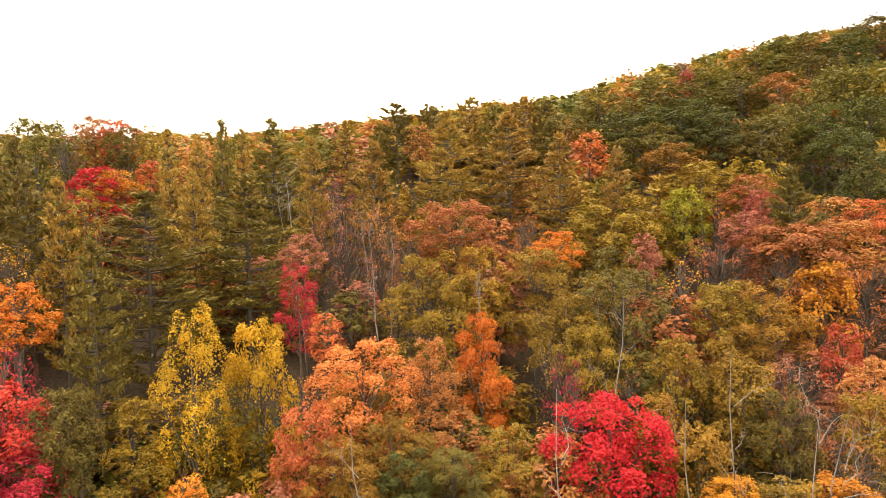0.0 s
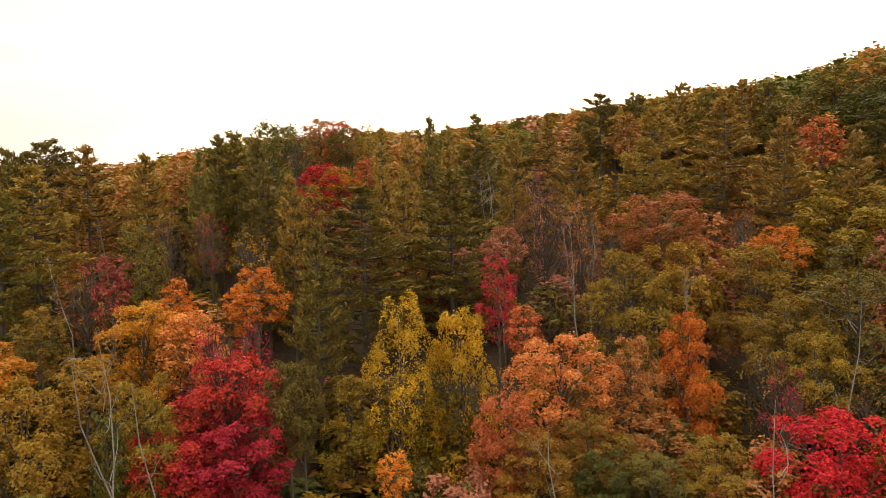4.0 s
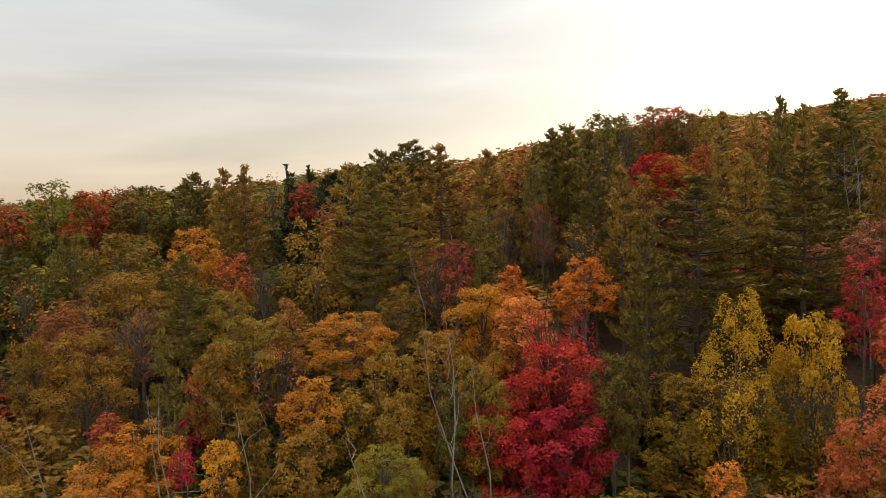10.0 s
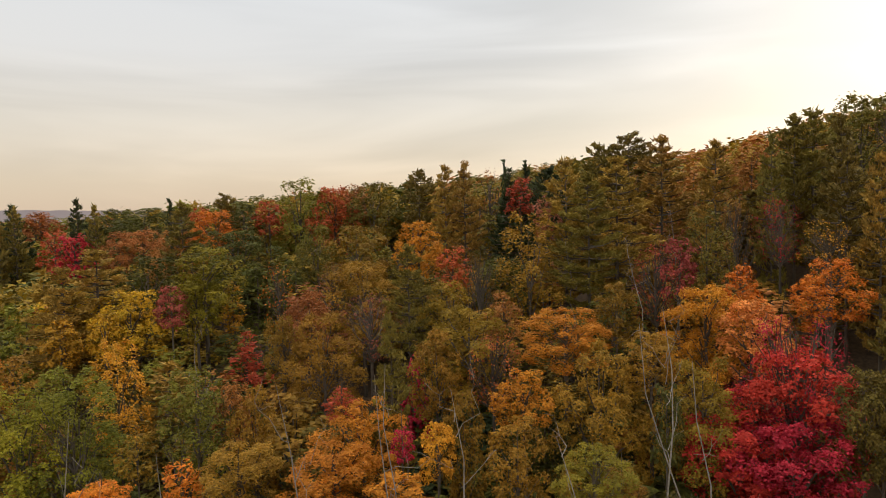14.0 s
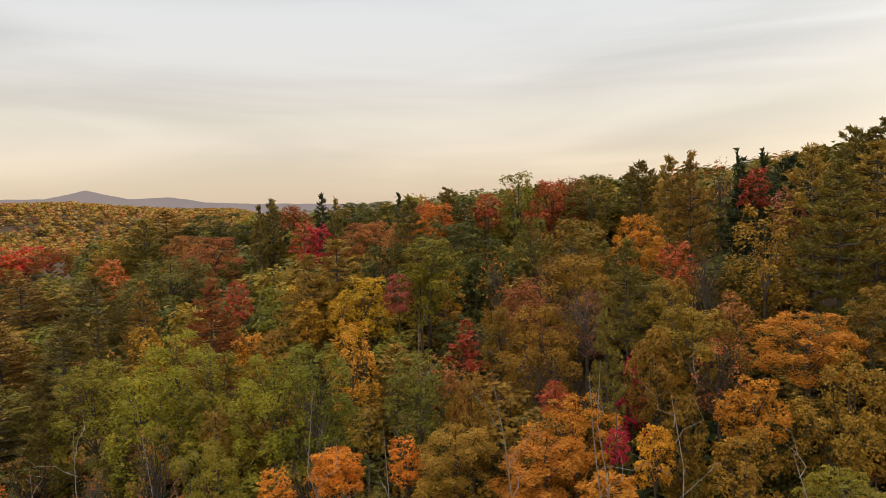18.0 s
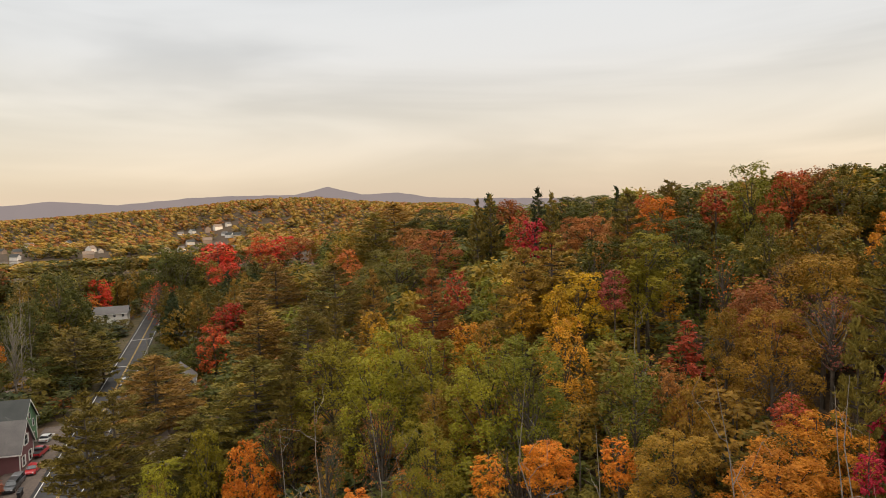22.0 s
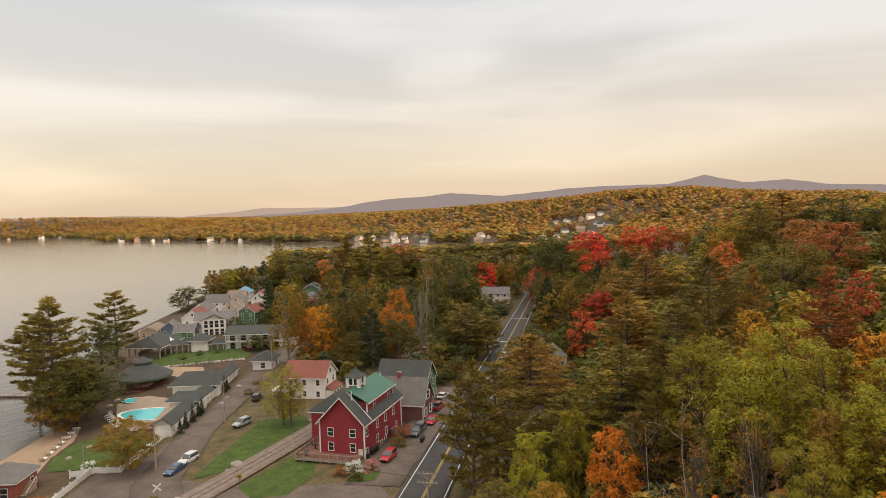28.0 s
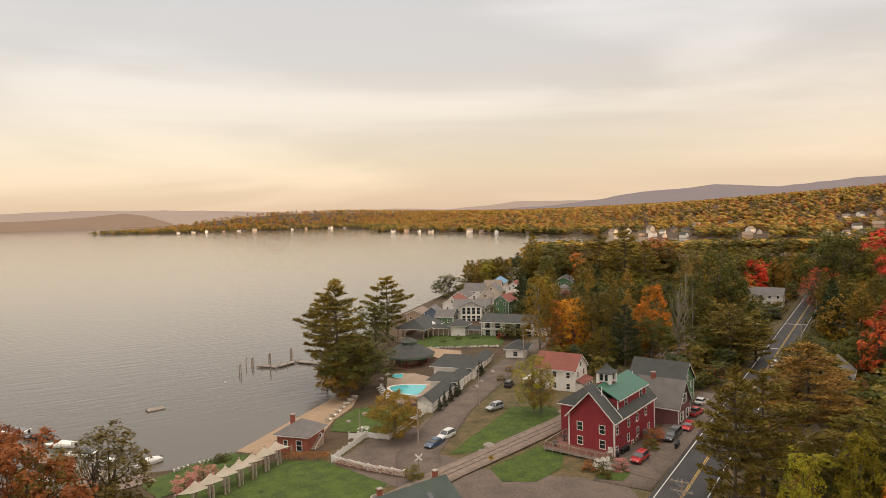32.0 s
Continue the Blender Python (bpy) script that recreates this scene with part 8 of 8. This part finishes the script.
# ---- beach, docks and the marina ----
def dock(name, label, legs, width=2.2, z=0.55, plank=0.42):
    """A boarded pier on piles: each leg (x0, y0, x1, y1)."""
    x, y = legs[0][:2]
    d = tagged(new(name), label, "dock")
    d.matrix_world = pose(x, y, 0)
    board = None
    for x0, y0, x1, y1 in legs:
        a, b = np.array((x0, y0)), np.array((x1, y1))
        ln = np.linalg.norm(b - a)
        turn = math.degrees(math.atan2(b[1] - a[1], b[0] - a[0]))
        if board is None:
            bm = boxes((0, plank - 0.05, -width / 2, width / 2, -0.07, 0))
            board = bpy.data.meshes.new("plank")
            bm.to_mesh(board)
            bm.free()
            board.materials.append(DOCK_WOOD)
        for i in range(int(ln / plank)):
            p = a + (b - a) * i * plank / ln
            o = new("plank", board)
            o.parent = d
            o.matrix_local = pose(p[0] - x, p[1] - y, z, 0, 0, turn)
        u = (b - a) / ln
        side = np.array((-u[1], u[0])) * (width / 2 - 0.2)
        segs = [((*(a + side - (x, y)), z - 0.16), (*(b + side - (x, y)), z - 0.16)), ((*(a - side - (x, y)), z - 0.16), (*(b - side - (x, y)), z - 0.16))]
        part("beam", rods(segs, 0.1, 4), DOCK_WOOD, d)
        for i in range(int(ln / 5) + 1):
            for s in (-1, 1):
                p = a + u * min(i * 5, ln) + side * s * 1.25 - (x, y)
                part("pile", rods([((p[0], p[1], -2.5), (p[0], p[1], z + 0.7))], 0.12), WOOD_POLE, d)
    return d


dock("pier", "L-shaped weathered wooden swimming pier", [(-66, -212, -59.5, -221), (-59.5, -221, -52.5, -217), (-52.5, -217, -47, -222)], 2.4)
for _x, _y, _n in ((-52.5, -228, 3), (-46, -224.5, 3), (-61, -232, 3), (-40.5, -217, 2), (-49.5, -213.2, 1), (-44.6, -226.5, 1), (-71, -233, 1)):
    _d = tagged(new("mooring_piles"), "cluster of tall weathered mooring piles", "mooring pile", group="mooring piles")
    _d.matrix_world = pose(_x, _y, 0)
    for _i in range(_n):
        _g = 2.1 * _i
        part("pile", rods([((0.5 * math.cos(_g), 0.5 * math.sin(_g), -2.5), (0.25 * math.cos(_g), 0.25 * math.sin(_g), 2.6 + 0.4 * (_i % 2)))], 0.17), WOOD_POLE, _d)
dock("marina_dock", "long grey marina dock with berths", [(-2, -140, 6, -152), (6, -152, 12, -163), (12, -163, 20, -178), (20, -178, 27, -191)], 4.2, 0.6)

_r = tagged(new("swim_raft"), "low square wooden swim raft afloat", "raft")
_r.matrix_world = pose(-13.1, -188, 0.05, 0, 0, 15)
part("deck", boxes((-2.2, 2.2, -1.4, 1.4, 0.12, 0.26), bevel=0.02), DOCK_WOOD, _r)
part("float", boxes((-2.0, 2.0, -1.2, -0.7, -0.25, 0.12), (-2.0, 2.0, 0.7, 1.2, -0.25, 0.12), bevel=0.05), WHITE_PAINT, _r)
part("ladder", rods([((2.2, -0.2, -0.4), (2.3, -0.2, 0.9)), ((2.2, 0.2, -0.4), (2.3, 0.2, 0.9)), ((2.25, -0.2, 0.4), (2.25, 0.2, 0.4))], 0.03), STEEL, _r)
_b = tagged(new("mooring_buoy"), "small white mooring buoy afloat", "buoy")
_b.matrix_world = pose(-34, -207, 0.05)
part("float", lathe([(0.05, -0.3), (0.3, -0.15), (0.36, 0.1), (0.25, 0.35), (0.06, 0.42)], 12), WHITE_PAINT, _b)
part("ring", rods([((-0.08, 0, 0.42), (0, 0, 0.6)), ((0, 0, 0.6), (0.08, 0, 0.42))], 0.02, 4), STEEL, _b)


def boat(x, y, heading, length, colour, cover, label):
    b = tagged(new("motor_boat"), label, "boat", group="moored boats")
    b.matrix_world = pose(x, y, 0.05, 0, 0, heading)
    k, w = length / 2, length * 0.19
    bm = bmesh.new()
    rows_ = []
    for f, wf, zk in ((-1, 0.9, -0.1), (-0.4, 1.0, -0.18), (0.2, 0.95, -0.16), (0.7, 0.55, -0.05), (1.0, 0.04, 0.25)):
        rows_.append([bm.verts.new(p) for p in ((f * k, 0, zk), (f * k, w * wf * 0.8, 0.05 + max(0, zk)), (f * k, w * wf, 0.75), (f * k, w * wf * 0.86, 0.78), (f * k, -w * wf * 0.86, 0.78), (f * k, -w * wf, 0.75), (f * k, -w * wf * 0.8, 0.05 + max(0, zk)))])
    for p, q in zip(rows_, rows_[1:]):
        for i in range(7):
            j = (i + 1) % 7
            bm.faces.new((p[i], p[j], q[j], q[i]))
    bm.faces.new(rows_[0][::-1])
    bmesh.ops.recalc_face_normals(bm, faces=bm.faces[:])
    part("hull", bm, colour, b)
    part("cover", loft([(-k * 0.85, w * 0.8, w * 0.5, 0.74, 0.95), (-k * 0.1, w * 0.8, w * 0.5, 0.74, 1.35), (k * 0.25, w * 0.7, w * 0.4, 0.74, 1.0), (k * 0.6, w * 0.4, w * 0.2, 0.74, 0.82)]), cover, b)
    part("windshield", slab([(k * 0.15, -w * 0.7, 1.35), (k * 0.15, w * 0.7, 1.35), (k * 0.4, w * 0.6, 0.85), (k * 0.4, -w * 0.6, 0.85)], 0.03), GLASS, b)
    part("motor", boxes((-k - 0.4, -k, -0.2, 0.2, 0.1, 0.95), bevel=0.06), BLACK, b)


for _x, _y, _h, _l, _c, _k, _t in ((12, -149, 150, 7, WHITE_PAINT, PAINTS["black"], "white motor boat under a black cover"), (16, -156, 150, 7, WHITE_PAINT, WHITE_PAINT, "white motor boat at the dock"),
                                  (20, -163, 150, 7.5, PAINTS["black"], PAINTS["grey"], "black-hulled motor boat at the dock"), (24, -171, 150, 7, WHITE_PAINT, PAINTS["grey"], "white motor boat under a grey cover"),
                                  (0, -152, 330, 6.5, WHITE_PAINT, WHITE_PAINT, "white runabout beside the dock"), (4, -160, 330, 7, WHITE_PAINT, PAINTS["black"], "white boat with a dark cover"), (8, -169, 330, 7, WHITE_PAINT, WHITE_PAINT, "white open boat at the dock"),
                                  (13, -178, 330, 7, PAINTS["black"], PAINTS["black"], "dark motor boat at the dock"), (-8, -146.5, 25, 6, WHITE_PAINT, WHITE_PAINT, "white sailing dinghy near the shore"), (18, -186, 330, 7, WHITE_PAINT, PAINTS["grey"], "white motor boat at the dock")):
    boat(_x, _y, _h, _l, _c, _k, _t)
area("boat_yard", "dark gravel landing of the marina", [(-9, -134), (-7, -141), (0, -143.5), (12, -144), (14, -136), (4, -130)], GRAVEL, 0.16, "ground")


def shade_sail(x, y, turn, label):
    """A cream cloth stretched between four timber posts."""
    z = ground_z(x, y)
    s = root_at("shade_sail", x, y, turn, label, "shade sail", z, "shade sails over the lawn path")
    n, a, b = 8, 2.2, 1.7
    bm = bmesh.new()
    grid = []
    for i in range(n + 1):
        row = []
        for j in range(n + 1):
            u, v = 2 * i / n - 1, 2 * j / n - 1
            zz = 3.0 + 0.35 * u * v - 0.10 * (1 - u * u) - 0.10 * (1 - v * v)
            row.append(bm.verts.new((a * u * (1 - 0.13 * (1 - v * v)), b * v * (1 - 0.13 * (1 - u * u)), zz)))
        grid.append(row)
    for i in range(n):
        for j in range(n):
            bm.faces.new((grid[i][j], grid[i + 1][j], grid[i + 1][j + 1], grid[i][j + 1]))
    bmesh.ops.solidify(bm, geom=bm.faces[:], thickness=0.03)
    part("cloth", bm, SAILCLOTH, s)
    for px in (-1, 1):
        for py in (-1, 1):
            part("post", boxes((px * (a + 0.2) - 0.15, px * (a + 0.2) + 0.15, py * (b + 0.1) - 0.15, py * (b + 0.1) + 0.15, -0.6, 3.15 + 0.35 * px * py), bevel=0.03), WOOD_POLE, s)


for _i in range(7):
    _f = _i / 6
    shade_sail(-13.0 - 17.2 * _f, -113.6 - 15.4 * _f, 222, "square cream shade sail on four timber posts")


def beach_chair(x, y, turn, label="white wooden lawn chair facing the lake", lounger=False):
    c = root_at("lawn_chair" if not lounger else "sun_lounger", x, y, turn, label, "chair", None, "chairs by the lake")
    c.matrix_world = c.matrix_world @ Matrix.Translation((0, 0, 0.1))
    ln = 1.5 if lounger else 0.55
    part("seat", slab([(-ln / 2, -0.3, 0.34), (ln / 2, -0.3, 0.40), (ln / 2, 0.3, 0.40), (-ln / 2, 0.3, 0.34)], 0.05), WHITE_PAINT, c)
    part("backrest", slab([(-ln / 2 - 0.45, -0.3, 1.0), (-ln / 2, -0.3, 0.36), (-ln / 2, 0.3, 0.36), (-ln / 2 - 0.45, 0.3, 1.0)], 0.06), WHITE_PAINT, c)
    for px in (-ln / 2 + 0.05, ln / 2 - 0.05):
        for py in (-0.28, 0.28):
            part("leg", boxes((px - 0.04, px + 0.04, py - 0.04, py + 0.04, -0.05, 0.36)), WHITE_PAINT, c)
    if not lounger:
        for py in (-0.36, 0.36):
            part("armrest", boxes((-ln / 2 - 0.1, ln / 2 + 0.1, py - 0.07, py + 0.07, 0.56, 0.6)), WHITE_PAINT, c)


for _i in range(8):
    beach_chair(-17.6 - 0.85 * _i, -139.6 - 0.35 * _i, 285)
for _i in range(4):
    beach_chair(-12.6 - 0.9 * _i, -137.6 - 0.5 * _i, 285)
for _i in range(14):
    beach_chair(-47.5 - 1.05 * _i + 0.6 * (_i % 2), -150.5 - 1.35 * _i + 1.8 * (_i % 2), 230, "white beach lounger on the sand", True)
for _i in range(7):
    beach_chair(-65.5 - 0.5 * _i, -157.0 - 2.1 * _i, 30, "white pool lounger on the deck", True)

# ---- small things ----
_s = root_at("crossing_sign", -48.8, -103.6, -25, "white crossed railway warning sign on a post", "sign")
part("post", rods([((0, 0, -0.3), (0, 0, 3.4))], 0.06), STEEL, _s)
for _g in (45, -45):
    _o = part("board", boxes((-0.85, 0.85, -0.02, 0.02, -0.13, 0.13)), WHITE_PAINT, _s)
    _o.matrix_local = pose(0, 0.07 + 0.02 * (_g > 0), 3.0) @ pose(0, 0, 0, 0, _g, 0)
_s = root_at("crossing_signal", -60.4, -98.4, -31, "yellow round railway warning sign on a short post", "sign")
part("post", rods([((0, 0, -0.3), (0, 0, 1.6))], 0.06), STEEL, _s)
part("disc", rods([((0, -0.03, 1.9), (0, 0.03, 1.9))], 0.5, 16), YELLOW_PAINT, _s)
part("cross", boxes((-0.4, 0.4, 0.031, 0.04, 1.86, 1.94), (-0.04, 0.04, 0.031, 0.04, 1.5, 2.3)), BLACK, _s)
part("foot", boxes((-0.25, 0.25, -0.25, 0.25, -0.1, 0.15), bevel=0.03), CONCRETE, _s)


def boulder(x, y, size, label="rough grey boulder on the grass"):
    bm = bmesh.new()
    bmesh.ops.create_icosphere(bm, subdivisions=2, radius=size)
    for v in bm.verts:
        v.co *= 1 + 0.28 * noise.noise(v.co * 1.3 / size + Vector((x, y, 0)))
        v.co.z *= 0.72
    ob = part("boulder", bm, STONE, None)
    ob.matrix_world = pose(x, y, ground_z(x, y) + size * 0.35, 0, 0, (x * 31) % 360)
    tagged(ob, label, "boulder", group="boulders")


for _x, _y, _q in ((-65.4, -107.2, 1.1), (-62.9, -106.2, 0.6), (-59.5, -128.2, 0.6), (-70.5, -136.8, 0.7), (-72.3, -139.2, 0.6), (-86.6, -147.5, 0.8), (-90.5, -151.2, 0.7), (-98, -158, 0.7), (-55.5, -147, 0.7), (-50.5, -144.5, 0.6),
                   (-88.4, -112.8, 1.0), (-91, -113.9, 0.8), (-93.5, -115, 0.9), (-89.5, -116.5, 0.7), (-96, -117.5, 0.8), (-98.5, -118.4, 0.7), (-76, -180.5, 0.9), (-72.8, -178, 0.8), (-70, -171.5, 0.8), (-84.0, -156.2, 0.9), (-86.0, -157.6, 0.8)):
    boulder(_x, _y, _q)
for _i in range(24):
    boulder(-96.5 - 0.92 * _i + 0.15 * (_i % 3), -206.2 + 0.9 * _i, 0.55 + 0.12 * (_i % 3), "rough stone of the retaining wall")


def wheeled_bin(x, y, turn, label="black wheeled rubbish bin against the wall"):
    b = root_at("rubbish_bin", x, y, turn, label, "bin", ground_z(x, y) + 0.15, "rubbish bins")
    part("body", loft([(-0.3, 0.22, 0.28, 0.05, 1.0), (0.3, 0.22, 0.28, 0.05, 1.0)]), BLACK, b)
    part("lid", boxes((-0.36, 0.36, -0.33, 0.33, 1.0, 1.08), bevel=0.02), BLACK, b)
    for s in (-1, 1):
        part("wheel", rods([((-0.28, s * 0.26, 0.12), (-0.28, s * 0.32, 0.12))], 0.12, 10), TYRE, b)


for _u, _v in ((1.6, 0.7), (2.4, 0.75), (3.2, 0.8), (3.9, 0.9), (-0.6, 0.9)):
    wheeled_bin(*by_house(_u, _v), 204)
for _i in range(3):
    wheeled_bin(-92.6 - 0.8 * _i, -86.4 - 0.5 * _i, 30, "black wheeled rubbish bin at the kerb")
_a = root_at("air_unit", *by_house(12.8, 0.9), 204, "grey air conditioning unit beside the house", "air unit", 5.05)
part("body", boxes((-0.8, 0.8, -0.5, 0.5, 0, 1.6), bevel=0.04), STEEL, _a)
part("grille", rods([((0, 0, 1.6), (0, 0, 1.64))], 0.4, 16), BLACK, _a)
_m = root_at("fire_pit", -38.6, -97.5, 0, "round stone fire pit on the lawn", "fire pit")
part("wall", lathe([(1.3, -0.2), (1.3, 0.55), (1.0, 0.6), (0.95, 0.1)], 16), STONE, _m)
part("ash", lathe([(0.9, 0.1), (0.9, 0.14)], 16), GRAVEL, _m)

# ---- snags and bare stems on the hill ----


def snag(x, y, top, arms, lean, label, spread=5.0):
    z = ground_z(x, y)
    key = ("snag", arms)
    if key not in KINDS:
        KINDS[key] = raw_mesh("stem", *dead_tree(arms), mats=(PALE_BARK,), smooth_faces=True)
    o = new("dead_tree", KINDS[key])
    o.matrix_world = pose(x, y, z, lean, 0, (x * 47) % 360) @ Matrix.Diagonal((spread * 1.5, spread * 1.5, top - z, 1))
    tagged(o, label, "dead tree", group="bare stems in the wood")


snag(-148.5, -135.5, 35.0, 9, 2, "tall bare grey tree with forked limbs beside the maple", 4.2)
snag(-150.5, -134.0, 31.0, 7, -3, "tall bare grey tree with forked limbs beside the maple", 3.6)


def bare_birch(x, y, x1, y1, top, forks):
    """A leaning pale stem from its foot on the ground to its top, with crooked forks and twigs."""
    z = ground_z(x, y)
    a, b = np.array((x, y, z - 0.4)), np.array((x1, y1, top))
    ln = np.linalg.norm(b - a)
    stem = bent(a, b, 6, 0.012)
    pieces_ = [tube(stem, [0.085, 0.075, 0.065, 0.052, 0.04, 0.028, 0.012], 6)]
    for k in range(forks):
        f = rng.uniform(0.5, 0.95)
        p = a + (b - a) * f
        e = p + rng.normal(size=3) * (0.9, 0.9, 0.3) * ln * 0.07 + (0, 0, ln * rng.uniform(0.04, 0.12))
        arm = bent(p, e, 4, 0.07)
        pieces_.append(tube(arm, [0.024, 0.02, 0.015, 0.01, 0.005], 4))
        for q in range(3):
            p2 = arm[rng.integers(1, 5)]
            pieces_.append(tube(bent(p2, p2 + rng.normal(size=3) * 0.5 + (0, 0, 0.5), 2, 0.06), [0.014, 0.010, 0.004], 3))
    v, q = joined(pieces_)
    o = new("bare_birch", raw_mesh("bare_birch", v - (x, y, z), q, mats=(PALE_BARK,), smooth_faces=True))
    o.matrix_world = pose(x, y, z)
    tagged(o, "bare leaning birch with pale bark among the foliage", "dead tree", group="bare stems in the wood")


bare_birch(-23.7, 28.6, -26.9, 25.4, 43.6, 4)
bare_birch(-27.7, 28.8, -28.2, 28.4, 44.1, 5)
bare_birch(-30.3, 17.6, -31.1, 16.1, 40.5, 3)
bare_birch(-23.9, 23.0, -26.6, 19.6, 38.6, 3)
bare_birch(-35.0, 14.8, -35.3, 14.1, 41.3, 3)
bare_birch(-34.9, 15.0, -35.5, 13.5, 40.7, 2)
bare_birch(-36.0, -1.0, -36.0, -1.8, 40.5, 9)
bare_birch(-34.3, 11.2, -35.1, 7.8, 41.1, 4)
bare_birch(-24.4, 29.2, -25.7, 28.0, 41.5, 2)
bare_birch(-57.6, 6.5, -57.6, 6.5, 41.0, 7)
bare_birch(-42.8, 42.1, -44.3, 40.5, 46.2, 5)
bare_birch(-39.4, -14.8, -38.4, -17.1, 36.7, 6)
bare_birch(-43.3, -15.6, -42.9, -16.5, 37.2, 6)
bare_birch(-37.9, 2.7, -37.9, 2.0, 37.6, 5)
bare_birch(-37.0, -8.8, -36.5, -10.7, 38.6, 6)
bare_birch(-5.5, 57.7, -6.4, 57.6, 49.5, 7)
bare_birch(-5.1, 59.8, -4.7, 59.8, 48.7, 7)
bare_birch(-7.2, 63.6, -7.6, 63.5, 50.0, 6)
bare_birch(-13.7, 64.6, -15.1, 64.3, 55.1, 8)
bare_birch(-15.6, 68.3, -16.6, 68.0, 54.0, 7)
bare_birch(10.5, 46.9, 12.5, 46.3, 43.8, 6)
bare_birch(3.1, 53.9, 2.7, 53.9, 45.0, 6)
bare_birch(18.1, 40.1, 17.4, 40.4, 40.9, 4)
bare_birch(13.3, 35.6, 12.9, 35.7, 39.3, 2)
bare_birch(-3.2, 34.9, -5.1, 34.6, 39.2, 4)
bare_birch(17.1, 31.7, 17.7, 31.3, 40.1, 9)
bare_birch(17.4, 31.5, 18.8, 30.7, 40.3, 8)
bare_birch(6.8, 35.4, 5.9, 35.5, 40.2, 6)
bare_birch(1.0, 60.0, 0.3, 60.0, 45.0, 5)
bare_birch(-54.7, 43.6, -55.6, 42.5, 46.8, 4)
bare_birch(-45.4, 47.9, -46.0, 47.3, 50.0, 4)
bare_birch(-61.1, 43.6, -61.2, 43.3, 46.7, 3)
